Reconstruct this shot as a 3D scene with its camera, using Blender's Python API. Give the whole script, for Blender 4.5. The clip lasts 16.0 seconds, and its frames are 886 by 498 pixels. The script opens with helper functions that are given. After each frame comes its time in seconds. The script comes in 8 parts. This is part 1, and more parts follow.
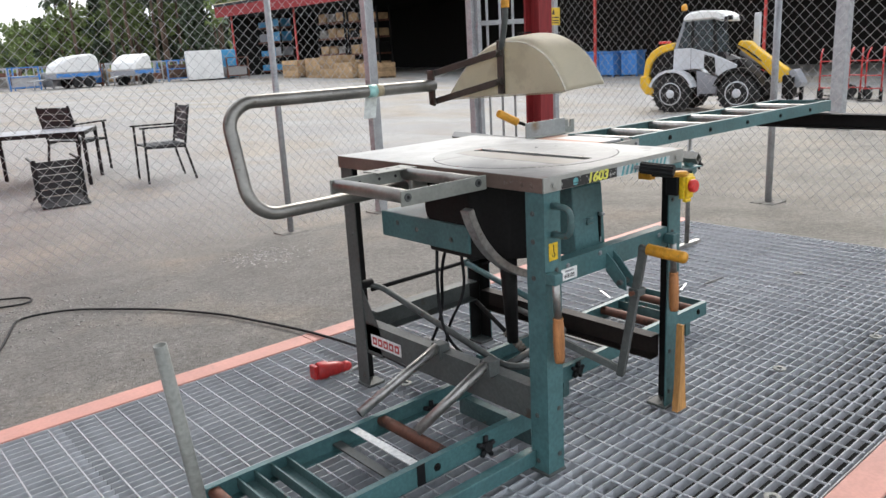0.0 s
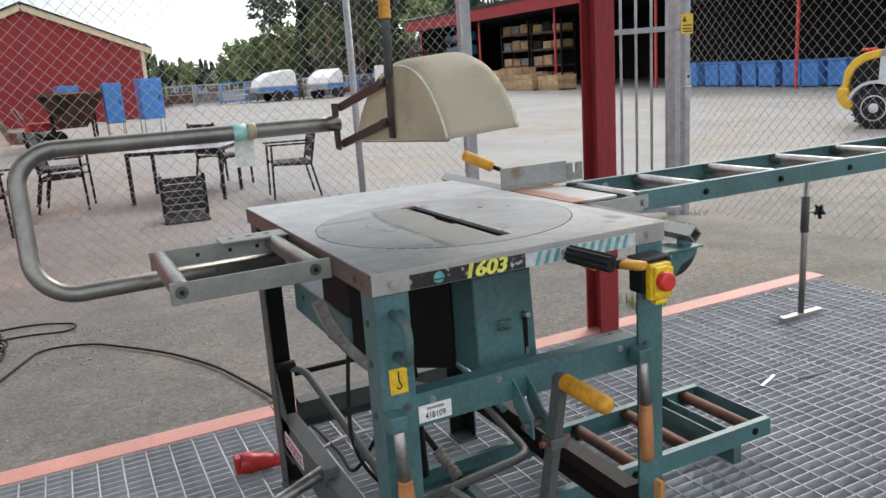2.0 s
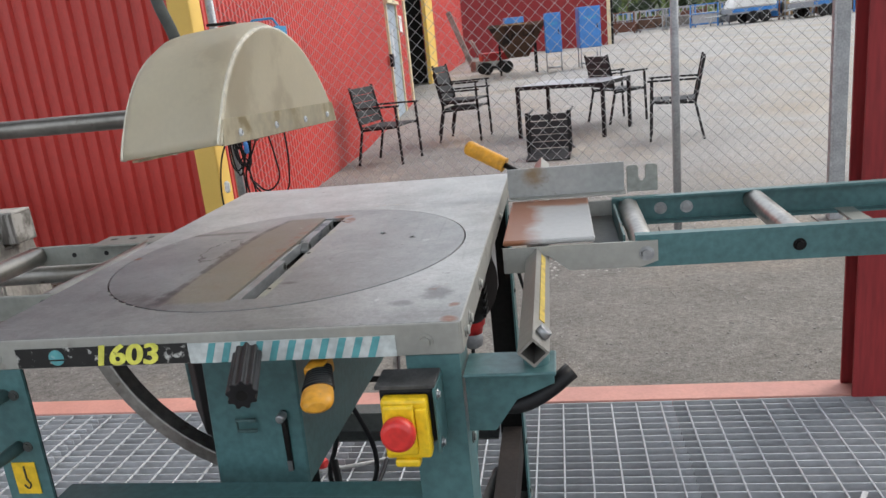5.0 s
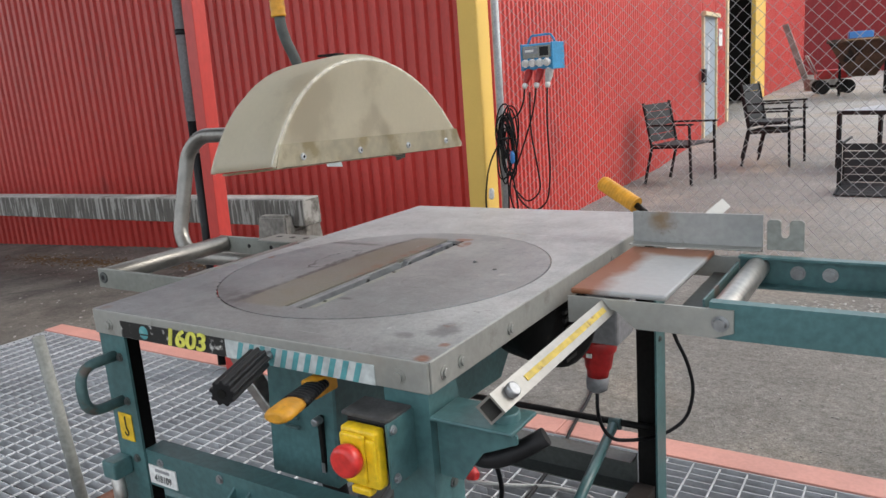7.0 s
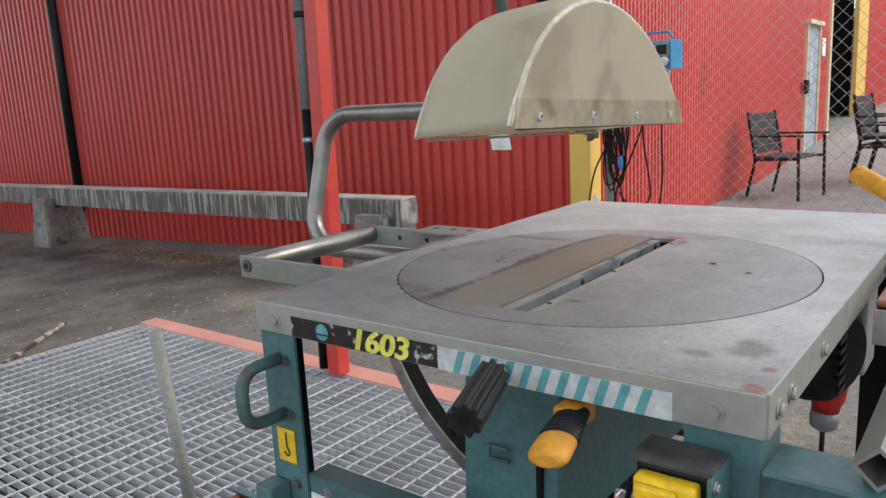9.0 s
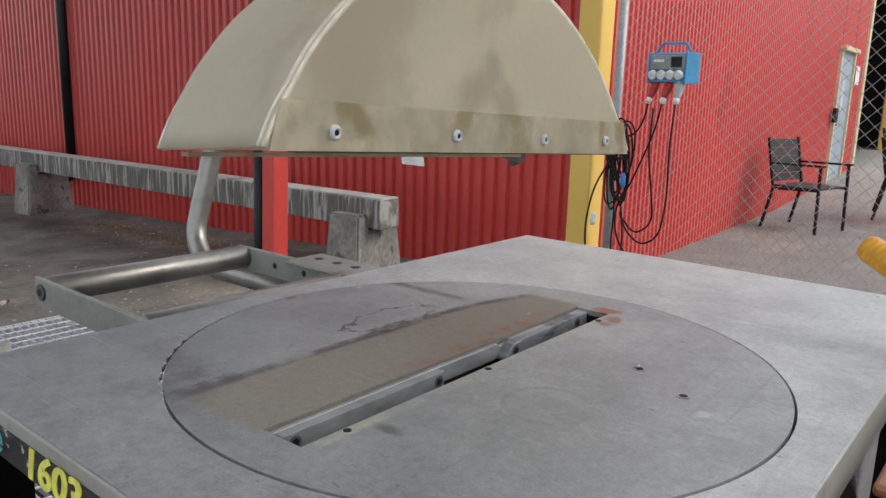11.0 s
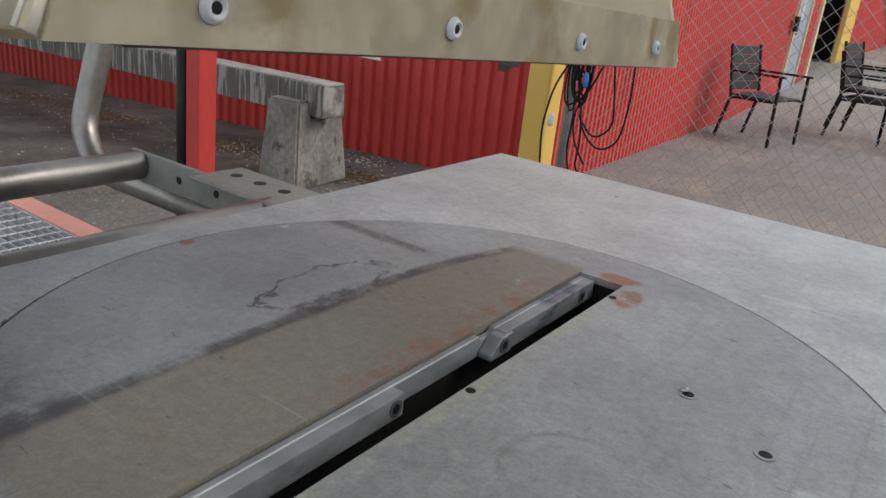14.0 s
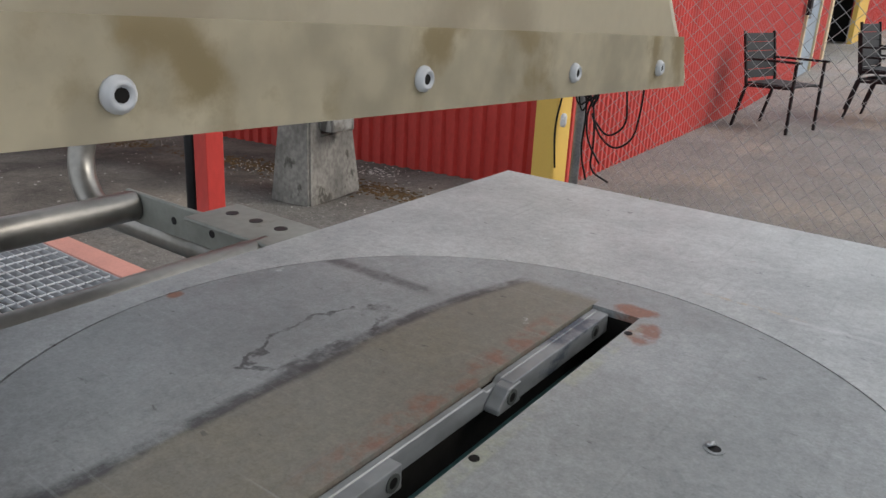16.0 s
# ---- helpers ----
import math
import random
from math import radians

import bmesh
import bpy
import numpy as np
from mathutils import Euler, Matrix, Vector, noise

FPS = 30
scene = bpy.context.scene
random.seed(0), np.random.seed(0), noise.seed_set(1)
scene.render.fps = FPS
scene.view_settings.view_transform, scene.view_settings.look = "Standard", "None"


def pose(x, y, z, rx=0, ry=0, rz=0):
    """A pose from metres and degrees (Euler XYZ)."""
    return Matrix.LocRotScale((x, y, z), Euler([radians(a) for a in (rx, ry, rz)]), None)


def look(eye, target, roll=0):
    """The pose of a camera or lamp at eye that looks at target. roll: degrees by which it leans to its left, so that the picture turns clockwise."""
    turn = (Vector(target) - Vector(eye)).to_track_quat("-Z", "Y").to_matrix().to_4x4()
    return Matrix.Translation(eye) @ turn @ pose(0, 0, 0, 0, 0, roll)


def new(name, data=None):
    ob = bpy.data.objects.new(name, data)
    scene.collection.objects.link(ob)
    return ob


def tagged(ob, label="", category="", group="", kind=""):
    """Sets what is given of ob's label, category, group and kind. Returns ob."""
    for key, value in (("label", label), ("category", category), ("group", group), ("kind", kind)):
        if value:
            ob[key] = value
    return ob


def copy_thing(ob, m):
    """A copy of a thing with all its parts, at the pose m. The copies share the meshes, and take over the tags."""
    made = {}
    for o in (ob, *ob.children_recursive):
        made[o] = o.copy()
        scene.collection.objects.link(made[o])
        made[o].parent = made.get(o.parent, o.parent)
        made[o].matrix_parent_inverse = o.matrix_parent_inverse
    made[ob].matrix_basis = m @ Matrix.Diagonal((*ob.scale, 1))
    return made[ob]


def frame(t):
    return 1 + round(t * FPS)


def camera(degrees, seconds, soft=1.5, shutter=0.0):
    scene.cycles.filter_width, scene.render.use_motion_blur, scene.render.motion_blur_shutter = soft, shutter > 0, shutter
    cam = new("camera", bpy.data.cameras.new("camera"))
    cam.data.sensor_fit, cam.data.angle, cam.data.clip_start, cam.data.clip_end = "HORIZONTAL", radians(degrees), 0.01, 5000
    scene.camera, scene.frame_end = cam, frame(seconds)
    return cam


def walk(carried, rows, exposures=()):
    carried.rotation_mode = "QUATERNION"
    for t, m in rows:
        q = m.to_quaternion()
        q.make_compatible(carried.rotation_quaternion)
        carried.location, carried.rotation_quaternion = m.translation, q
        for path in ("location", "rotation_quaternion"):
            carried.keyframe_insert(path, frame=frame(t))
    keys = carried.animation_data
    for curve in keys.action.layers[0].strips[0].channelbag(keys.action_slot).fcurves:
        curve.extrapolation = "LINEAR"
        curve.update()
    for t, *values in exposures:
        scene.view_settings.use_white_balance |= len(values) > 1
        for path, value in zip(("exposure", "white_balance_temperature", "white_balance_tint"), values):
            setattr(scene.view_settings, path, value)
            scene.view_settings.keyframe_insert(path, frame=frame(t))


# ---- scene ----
cam = camera(60.8, 16.0)
PATH = [
    (0, (-1.423, -1.271, 1.169), (-0.169, 0.205, 0.671), -3.2),
    (0.5, (-1.189, -1.267, 1.156), (0.005, 0.275, 0.713), -5.2),
    (1, (-0.924, -1.173, 1.153), (0.234, 0.386, 0.676), -3.7),
    (1.5, (-0.685, -1.14, 1.153), (0.385, 0.477, 0.663), -5.3),
    (2, (-0.424, -1.156, 1.165), (0.43, 0.598, 0.724), -3.9),
    (2.5, (-0.217, -1.108, 1.137), (0.489, 0.704, 0.667), -6.5),
    (3, (0.013, -0.994, 1.134), (0.562, 0.852, 0.595), -6.0),
    (3.2, (0.102, -0.983, 1.133), (0.586, 0.879, 0.587), -7.2),
    (5.3, (0.849, -0.774, 1.165), (0.32, 1.083, 0.643), -5.0),
    (5.5, (0.9, -0.761, 1.168), (0.224, 1.057, 0.681), -4.3),
    (6, (1.057, -0.743, 1.181), (0.07, 0.944, 0.753), -2.4),
    (6.5, (1.099, -0.693, 1.175), (0.008, 0.925, 0.739), -3.6),
    (7, (1.111, -0.667, 1.164), (0.042, 0.967, 0.731), -4.3),
    (7.5, (1.179, -0.664, 1.161), (0.043, 0.91, 0.677), -2.5),
    (8, (1.147, -0.655, 1.142), (-0.091, 0.829, 0.627), -2.1),
    (8.5, (0.954, -0.64, 1.113), (-0.28, 0.867, 0.656), -1.8),
    (9, (0.794, -0.606, 1.102), (-0.416, 0.936, 0.705), -3.1),
    (9.5, (0.772, -0.573, 1.089), (-0.418, 0.986, 0.697), -0.3),
    (10, (0.741, -0.424, 1.08), (-0.426, 1.159, 0.716), -0.9),
    (10.2, (0.749, -0.362, 1.103), (-0.461, 1.187, 0.735), -2.1),
    (12.3, (0.637, -0.099, 1.084), (-0.59, 1.407, 0.609), 8.9),
    (12.5, (0.612, -0.078, 1.063), (-0.601, 1.424, 0.54), 8.6),
    (13, (0.588, -0.044, 1.057), (-0.497, 1.539, 0.498), 5.0),
    (13.5, (0.577, -0.026, 1.06), (-0.467, 1.557, 0.426), 3.8),
    (14, (0.561, -0.02, 1.09), (-0.494, 1.538, 0.412), 6.1),
    (14.5, (0.567, -0.008, 1.1), (-0.509, 1.544, 0.444), 3.5),
    (15, (0.551, 0.007, 1.095), (-0.527, 1.538, 0.392), 2.0),
    (15.5, (0.565, 0.017, 1.116), (-0.574, 1.533, 0.482), -0.2),
    (16, (0.546, 0.027, 1.106), (-0.555, 1.554, 0.432), 2.6),
]
walk(cam, [(t, look(eye, target, roll)) for t, eye, target, roll in PATH], [(0, 0.72), (2.5, 0.52), (5.5, 0.56), (10, 0.58), (12.5, 0.25), (16, 0.20)])

# ---- sky, sun and exposure ----
SUN_AZ, SUN_EL = radians(54), radians(40)
world = bpy.data.worlds.new("world")
scene.world = world
world.use_nodes = True
wn, wl = world.node_tree.nodes, world.node_tree.links
bg = wn["Background"]
sky = wn.new("ShaderNodeTexSky")
sky.sky_type, sky.sun_disc, sky.sun_elevation, sky.sun_rotation = "NISHITA", False, SUN_EL, SUN_AZ
sky.air_density, sky.dust_density, sky.ozone_density = 1.0, 3.0, 1.0
wtc = wn.new("ShaderNodeTexCoord")
wmap = wn.new("ShaderNodeMapping")
wmap.inputs["Scale"].default_value = (1.0, 1.0, 2.6)
wl.new(wtc.outputs["Generated"], wmap.inputs["Vector"])
wnoise = wn.new("ShaderNodeTexNoise")
wnoise.inputs["Scale"].default_value, wnoise.inputs["Detail"].default_value = 2.6, 7
wl.new(wmap.outputs["Vector"], wnoise.inputs["Vector"])
wramp = wn.new("ShaderNodeValToRGB")
wramp.color_ramp.elements[0].position, wramp.color_ramp.elements[1].position = 0.36, 0.52
wl.new(wnoise.outputs["Fac"], wramp.inputs["Fac"])
wtone = wn.new("ShaderNodeValToRGB")
wtone.color_ramp.elements[0].position, wtone.color_ramp.elements[1].position = 0.4, 0.72
wtone.color_ramp.elements[0].color, wtone.color_ramp.elements[1].color = (9.5, 9.9, 10.4, 1), (6.3, 6.7, 7.3, 1)
wl.new(wnoise.outputs["Fac"], wtone.inputs["Fac"])
wmix = wn.new("ShaderNodeMixRGB")
wl.new(wramp.outputs["Color"], wmix.inputs[0])
wl.new(sky.outputs["Color"], wmix.inputs[1])
wl.new(wtone.outputs["Color"], wmix.inputs[2])
wl.new(wmix.outputs["Color"], bg.inputs["Color"])
bg.inputs["Strength"].default_value = 0.14
sun = new("sun", bpy.data.lights.new("sun", "SUN"))
sun.data.energy, sun.data.angle, sun.data.color = 1.4, radians(28), (1.0, 0.96, 0.9)
sun.matrix_world = look((math.sin(SUN_AZ) * 40, math.cos(SUN_AZ) * 40, 40 * math.tan(SUN_EL)), (0, 0, 0))


# ---- mesh helpers ----
def join(bm, piece, m=None):
    """Adds the faces of one bmesh to another."""
    if m is not None:
        piece.transform(m)
    me = bpy.data.meshes.new("piece")
    piece.to_mesh(me)
    piece.free()
    bm.from_mesh(me)
    bpy.data.meshes.remove(me)
    return bm


def B():
    return bmesh.new()


def box(x0, x1, y0, y1, z0, z1, bev=0.0, seg=2, bm=None, m=None):
    piece = bmesh.new()
    bmesh.ops.create_cube(piece, size=1)
    piece.transform(Matrix.LocRotScale(((x0 + x1) / 2, (y0 + y1) / 2, (z0 + z1) / 2), None, (abs(x1 - x0), abs(y1 - y0), abs(z1 - z0))))
    if bev > 0:
        bmesh.ops.bevel(piece, geom=piece.edges[:], offset=bev, segments=seg, affect="EDGES", profile=0.5)
    return join(bm or bmesh.new(), piece, m)


def rod(p0, p1, r, seg=14, r2=None, bev=0.0, bm=None, m=None):
    """A round bar from p0 to p1, with its rims eased by bev."""
    p0, p1 = Vector(p0), Vector(p1)
    d = p1 - p0
    piece = bmesh.new()
    bmesh.ops.create_cone(piece, cap_ends=True, segments=seg, radius1=r, radius2=r if r2 is None else r2, depth=d.length)
    if bev > 0:
        rim = [e for e in piece.edges if len(e.link_faces) == 2 and any(len(f.verts) > 4 for f in e.link_faces)]
        bmesh.ops.bevel(piece, geom=rim, offset=bev, segments=2, affect="EDGES", profile=0.5)
    piece.transform(Matrix.Translation((p0 + p1) / 2) @ d.to_track_quat("Z", "Y").to_matrix().to_4x4())
    for f in piece.faces:
        f.smooth = len(f.verts) == 4
    return join(bm or bmesh.new(), piece, m)


def rounded(points, rad, n=6):
    """The line through points with its corners rounded."""
    pts = [Vector(p) for p in points]
    out = [pts[0]]
    for a, b, c in zip(pts, pts[1:], pts[2:]):
        u, v = (a - b), (c - b)
        k = min(rad, u.length * 0.49, v.length * 0.49)
        s, e = b + u.normalized() * k, b + v.normalized() * k
        for i in range(n + 1):
            t = i / n
            out.append(s * (1 - t) ** 2 + b * 2 * t * (1 - t) + e * t ** 2)
    return out + [pts[-1]]


def pipe(points, r, seg=10, bm=None, flat=1.0):
    """A bar of round section swept along points."""
    bm = bm or bmesh.new()
    pts = [Vector(p) for p in points]
    rings = []
    side = None
    for i, p in enumerate(pts):
        d = (pts[min(i + 1, len(pts) - 1)] - pts[max(i - 1, 0)]).normalized()
        if side is None:
            side = d.orthogonal().normalized()
        side = (side - d * side.dot(d)).normalized()
        up = d.cross(side)
        rings.append([bm.verts.new(p + side * math.cos(a) * r + up * math.sin(a) * r * flat) for a in (2 * math.pi * k / seg for k in range(seg))])
    for a, b in zip(rings, rings[1:]):
        for k in range(seg):
            f = bm.faces.new((a[k], a[(k + 1) % seg], b[(k + 1) % seg], b[k]))
            f.smooth = True
    bm.faces.new(rings[0][::-1])
    bm.faces.new(rings[-1])
    return bm


AXES = {"x": lambda u, v, a: (a, u, v), "y": lambda u, v, a: (u, a, v), "z": lambda u, v, a: (u, v, a)}


def prism(poly, axis, a0, a1, bev=0.0, bm=None, m=None):
    """A flat outline drawn across an axis and given depth from a0 to a1."""
    piece = bmesh.new()
    put = AXES[axis]
    lo = [piece.verts.new(put(u, v, a0)) for u, v in poly]
    hi = [piece.verts.new(put(u, v, a1)) for u, v in poly]
    n = len(poly)
    piece.faces.new(lo[::-1])
    piece.faces.new(hi)
    for i in range(n):
        piece.faces.new((lo[i], lo[(i + 1) % n], hi[(i + 1) % n], hi[i]))
    bmesh.ops.recalc_face_normals(piece, faces=piece.faces[:])
    if bev > 0:
        bmesh.ops.bevel(piece, geom=piece.edges[:], offset=bev, segments=1, affect="EDGES")
    return join(bm or bmesh.new(), piece, m)


def annulus(outer, inner, z0, z1, bm=None):
    """A plate between two outlines of equal count, with thickness."""
    bm = bm or bmesh.new()
    n = len(outer)
    vs = [[bm.verts.new((x, y, z)) for x, y in line] for line, z in ((outer, z1), (inner, z1), (inner, z0), (outer, z0))]
    for a, b in zip(vs, vs[1:] + vs[:1]):
        for i in range(n):
            bm.faces.new((a[i], b[i], b[(i + 1) % n], a[(i + 1) % n]))
    bmesh.ops.recalc_face_normals(bm, faces=bm.faces[:])
    return bm


def world_place(ob):
    p = Vector((0, 0, 0))
    while ob is not None:
        p += ob.location
        ob = ob.parent
    return p


def part(name, bm, mat, parent=None, label="", kind=""):
    """Links a bmesh, drawn in the world's metres, as one mesh object."""
    me = bpy.data.meshes.new(name)
    if parent is not None:
        bm.transform(Matrix.Translation(-world_place(parent)))
    bm.to_mesh(me)
    bm.free()
    me.materials.append(mat)
    ob = new(name, me)
    ob.parent = parent
    if label or kind:
        tagged(ob, label=label, kind=kind)
    return ob


def thing(name, place, label, category, group="", kind=""):
    ob = new(name)
    ob.empty_display_size = 0.05
    ob.location = place
    return tagged(ob, label, category, group, kind)


def single(name, bm, mat, label, category, group="", kind=""):
    """A thing that is one mesh, with its origin under its middle."""
    vs = [v.co for v in bm.verts]
    lo = Vector([min(v[i] for v in vs) for i in range(3)])
    hi = Vector([max(v[i] for v in vs) for i in range(3)])
    base = Vector(((lo.x + hi.x) / 2, (lo.y + hi.y) / 2, lo.z))
    bm.transform(Matrix.Translation(-base))
    me = bpy.data.meshes.new(name)
    bm.to_mesh(me)
    bm.free()
    me.materials.append(mat)
    ob = new(name, me)
    ob.location = base
    return tagged(ob, label, category, group, kind)


def text_part(name, words, size, m, mat, parent, stretch=1.0, depth=0.0004, bold=0.0, double=0.0):
    """Flat lettering in the built-in font, made into a mesh."""
    cu = bpy.data.curves.new(name, "FONT")
    cu.body, cu.size, cu.extrude, cu.align_x, cu.align_y = words, size, depth, "CENTER", "CENTER"
    cu.fill_mode, cu.offset = "BOTH", bold
    tmp = bpy.data.objects.new(name, cu)
    scene.collection.objects.link(tmp)
    me = bpy.data.meshes.new_from_object(tmp.evaluated_get(bpy.context.evaluated_depsgraph_get()))
    bpy.data.objects.remove(tmp)
    if double:
        # strokes thickened by a second and third impression
        bm = B()
        for k in (-1, 0, 1):
            bm.from_mesh(me)
            bm.verts.ensure_lookup_table()
            count = len(me.vertices)
            for v in bm.verts[len(bm.verts) - count:]:
                v.co += Vector((k * double / 2, 0, k * 0.00005))
        bm.to_mesh(me)
        bm.free()
    me.transform(Matrix.Diagonal((stretch, 1, 1, 1)))
    me.transform(m)
    me.transform(Matrix.Translation(-world_place(parent)))
    me.materials.clear()
    me.materials.append(mat)
    ob = new(name, me)
    ob.parent = parent
    return ob


# ---- materials ----
def material(name, color, rough=0.6, metal=0.0, dark=0.75, scale=6.0, grain=90.0, bump=0.15, stain=None, stain_at=0.62, stain_scale=9.0,
             stretch=(1, 1, 1), spec=0.5, jitter=0.0, rough_var=0.12, coat=0.0, speck=0.55):
    """A painted, metal, stone or plastic surface: soft blotches, fine grain with relief, and stains of a second colour."""
    mat = bpy.data.materials.new(name)
    mat.use_nodes = True
    n, l = mat.node_tree.nodes, mat.node_tree.links
    b = n["Principled BSDF"]
    tc = n.new("ShaderNodeTexCoord")
    mp = n.new("ShaderNodeMapping")
    mp.inputs["Scale"].default_value = stretch
    l.new(tc.outputs["Object"], mp.inputs["Vector"])
    big, fine = n.new("ShaderNodeTexNoise"), n.new("ShaderNodeTexNoise")
    big.inputs["Scale"].default_value, big.inputs["Detail"].default_value = scale, 5
    fine.inputs["Scale"].default_value, fine.inputs["Detail"].default_value = grain, 3
    for t in (big, fine):
        l.new(mp.outputs["Vector"], t.inputs["Vector"])
    c = Vector(color)
    ramp = n.new("ShaderNodeValToRGB")
    ramp.color_ramp.elements[0].position, ramp.color_ramp.elements[1].position = 0.3, 0.7
    ramp.color_ramp.elements[0].color, ramp.color_ramp.elements[1].color = (*(c * dark), 1), (*(c * (2 - dark)), 1)
    l.new(big.outputs["Fac"], ramp.inputs["Fac"])
    grainmix = n.new("ShaderNodeMixRGB")
    grainmix.blend_type = "MULTIPLY"
    grainmix.inputs[0].default_value = speck
    gr = n.new("ShaderNodeValToRGB")
    gr.color_ramp.elements[0].position, gr.color_ramp.elements[1].position = 0.35, 0.65
    gr.color_ramp.elements[0].color, gr.color_ramp.elements[1].color = (0.72, 0.72, 0.72, 1), (1.2, 1.2, 1.2, 1)
    l.new(fine.outputs["Fac"], gr.inputs["Fac"])
    l.new(ramp.outputs["Color"], grainmix.inputs[1])
    l.new(gr.outputs["Color"], grainmix.inputs[2])
    out = grainmix.outputs["Color"]
    if stain:
        sn = n.new("ShaderNodeTexNoise")
        sn.inputs["Scale"].default_value, sn.inputs["Detail"].default_value, sn.inputs["Roughness"].default_value = stain_scale, 8, 0.65
        l.new(mp.outputs["Vector"], sn.inputs["Vector"])
        sr = n.new("ShaderNodeValToRGB")
        sr.color_ramp.elements[0].position, sr.color_ramp.elements[1].position = stain_at, stain_at + 0.07
        l.new(sn.outputs["Fac"], sr.inputs["Fac"])
        sm = n.new("ShaderNodeMixRGB")
        l.new(sr.outputs["Color"], sm.inputs[0])
        l.new(out, sm.inputs[1])
        sm.inputs[2].default_value = (*stain, 1)
        out = sm.outputs["Color"]
    if jitter:
        oi = n.new("ShaderNodeObjectInfo")
        hs = n.new("ShaderNodeHueSaturation")
        mr = n.new("ShaderNodeMapRange")
        mr.inputs["To Min"].default_value, mr.inputs["To Max"].default_value = 1 - jitter, 1 + jitter
        l.new(oi.outputs["Random"], mr.inputs["Value"])
        l.new(mr.outputs["Result"], hs.inputs["Value"])
        l.new(out, hs.inputs["Color"])
        out = hs.outputs["Color"]
    l.new(out, b.inputs["Base Color"])
    rr = n.new("ShaderNodeMapRange")
    rr.inputs["To Min"].default_value, rr.inputs["To Max"].default_value = max(0.05, rough - rough_var), min(1, rough + rough_var)
    l.new(big.outputs["Fac"], rr.inputs["Value"])
    l.new(rr.outputs["Result"], b.inputs["Roughness"])
    b.inputs["Metallic"].default_value = metal
    b.inputs["Specular IOR Level"].default_value = spec
    b.inputs["Coat Weight"].default_value = coat
    if bump:
        bp = n.new("ShaderNodeBump")
        bp.inputs["Strength"].default_value, bp.inputs["Distance"].default_value = bump, 0.002
        l.new(fine.outputs["Fac"], bp.inputs["Height"])
        l.new(bp.outputs["Normal"], b.inputs["Normal"])
    return mat


GREEN = material("teal_green_paint", (0.058, 0.135, 0.138), 0.40, dark=0.8, scale=7, stain=(0.075, 0.06, 0.045), stain_at=0.70, stain_scale=22)
GREEN_WORN = material("worn_teal_paint", (0.066, 0.125, 0.124), 0.5, dark=0.7, scale=9, stain=(0.10, 0.085, 0.07), stain_at=0.58, stain_scale=14)
DARKSTEEL = material("near_black_steel", (0.011, 0.0104, 0.010), 0.55, metal=0.1, stain=(0.034, 0.024, 0.018), stain_at=0.64, spec=0.15)
GREYRAIL = material("grimy_grey_paint", (0.072, 0.079, 0.075), 0.55, stain=(0.05, 0.035, 0.025), stain_at=0.6)
BLACK = material("black_plastic", (0.012, 0.012, 0.013), 0.45, bump=0.1, stain=(0.05, 0.05, 0.048), stain_at=0.66, spec=0.22)
RUBBER = material("black_cable_rubber", (0.010, 0.010, 0.011), 0.55, bump=0.05, spec=0.22)
GALV = material("galvanised_steel", (0.40, 0.41, 0.42), 0.42, metal=0.85, dark=0.8, scale=25, bump=0.1, stain=(0.26, 0.25, 0.23), stain_at=0.62)
FENCEGALV = material("weathered_zinc", (0.36, 0.37, 0.38), 0.55, metal=0.5, dark=0.82, scale=12, bump=0.1)
WIRE = material("fence_wire_zinc", (0.40, 0.40, 0.395), 0.55, metal=0.2, dark=0.9, bump=0)
TUBE = material("scratched_steel_tube", (0.34, 0.33, 0.31), 0.36, metal=0.8, dark=0.72, scale=12, stain=(0.16, 0.12, 0.085), stain_at=0.64, stain_scale=18, stretch=(1, 1, 1))
ARMTUBE = material("dull_steel_arm", (0.235, 0.225, 0.205), 0.38, metal=0.75, dark=0.75, scale=12, stain=(0.11, 0.09, 0.07), stain_at=0.63, stain_scale=16, speck=0.25)
LINK = material("dark_brown_steel_link", (0.075, 0.062, 0.052), 0.5, metal=0.4, stain=(0.035, 0.028, 0.022), stain_at=0.6)
ALU = material("worn_grey_alloy", (0.36, 0.36, 0.33), 0.42, metal=0.4, dark=0.9, scale=8, stain=(0.27, 0.26, 0.23), stain_at=0.6, stain_scale=9, speck=0.2)
SKIRTBROWN = material("browned_steel_edge", (0.16, 0.115, 0.095), 0.5, metal=0.3, dark=0.8, scale=10, stain=(0.27, 0.25, 0.235), stain_at=0.62, stain_scale=8, speck=0.25)
RUST = material("rusty_brown_roller", (0.14, 0.058, 0.036), 0.62, metal=0.2, dark=0.65, scale=16, stain=(0.05, 0.028, 0.022), stain_at=0.57)
RUSTHOPPER = material("rusty_hopper_steel", (0.12, 0.065, 0.04), 0.75, dark=0.6, scale=2.5, grain=25, stain=(0.035, 0.025, 0.02), stain_at=0.52, stain_scale=2.2)
STEELRIB = material("bare_milled_steel", (0.5, 0.5, 0.5), 0.34, metal=0.85, dark=0.75, scale=20, stain=(0.16, 0.17, 0.22), stain_at=0.58, stain_scale=24)
CREAM = material("cream_fibreglass", (0.585, 0.54, 0.435), 0.5, dark=0.80, scale=5, grain=140, bump=0.02, stain=(0.42, 0.375, 0.295), stain_at=0.53, stain_scale=6, speck=0.15)
CREAMBAND = material("stained_cream_plastic", (0.42, 0.378, 0.275), 0.55, dark=0.80, scale=14, grain=70, bump=0.03, stain=(0.27, 0.215, 0.115), stain_at=0.53, stain_scale=12, speck=0.6)


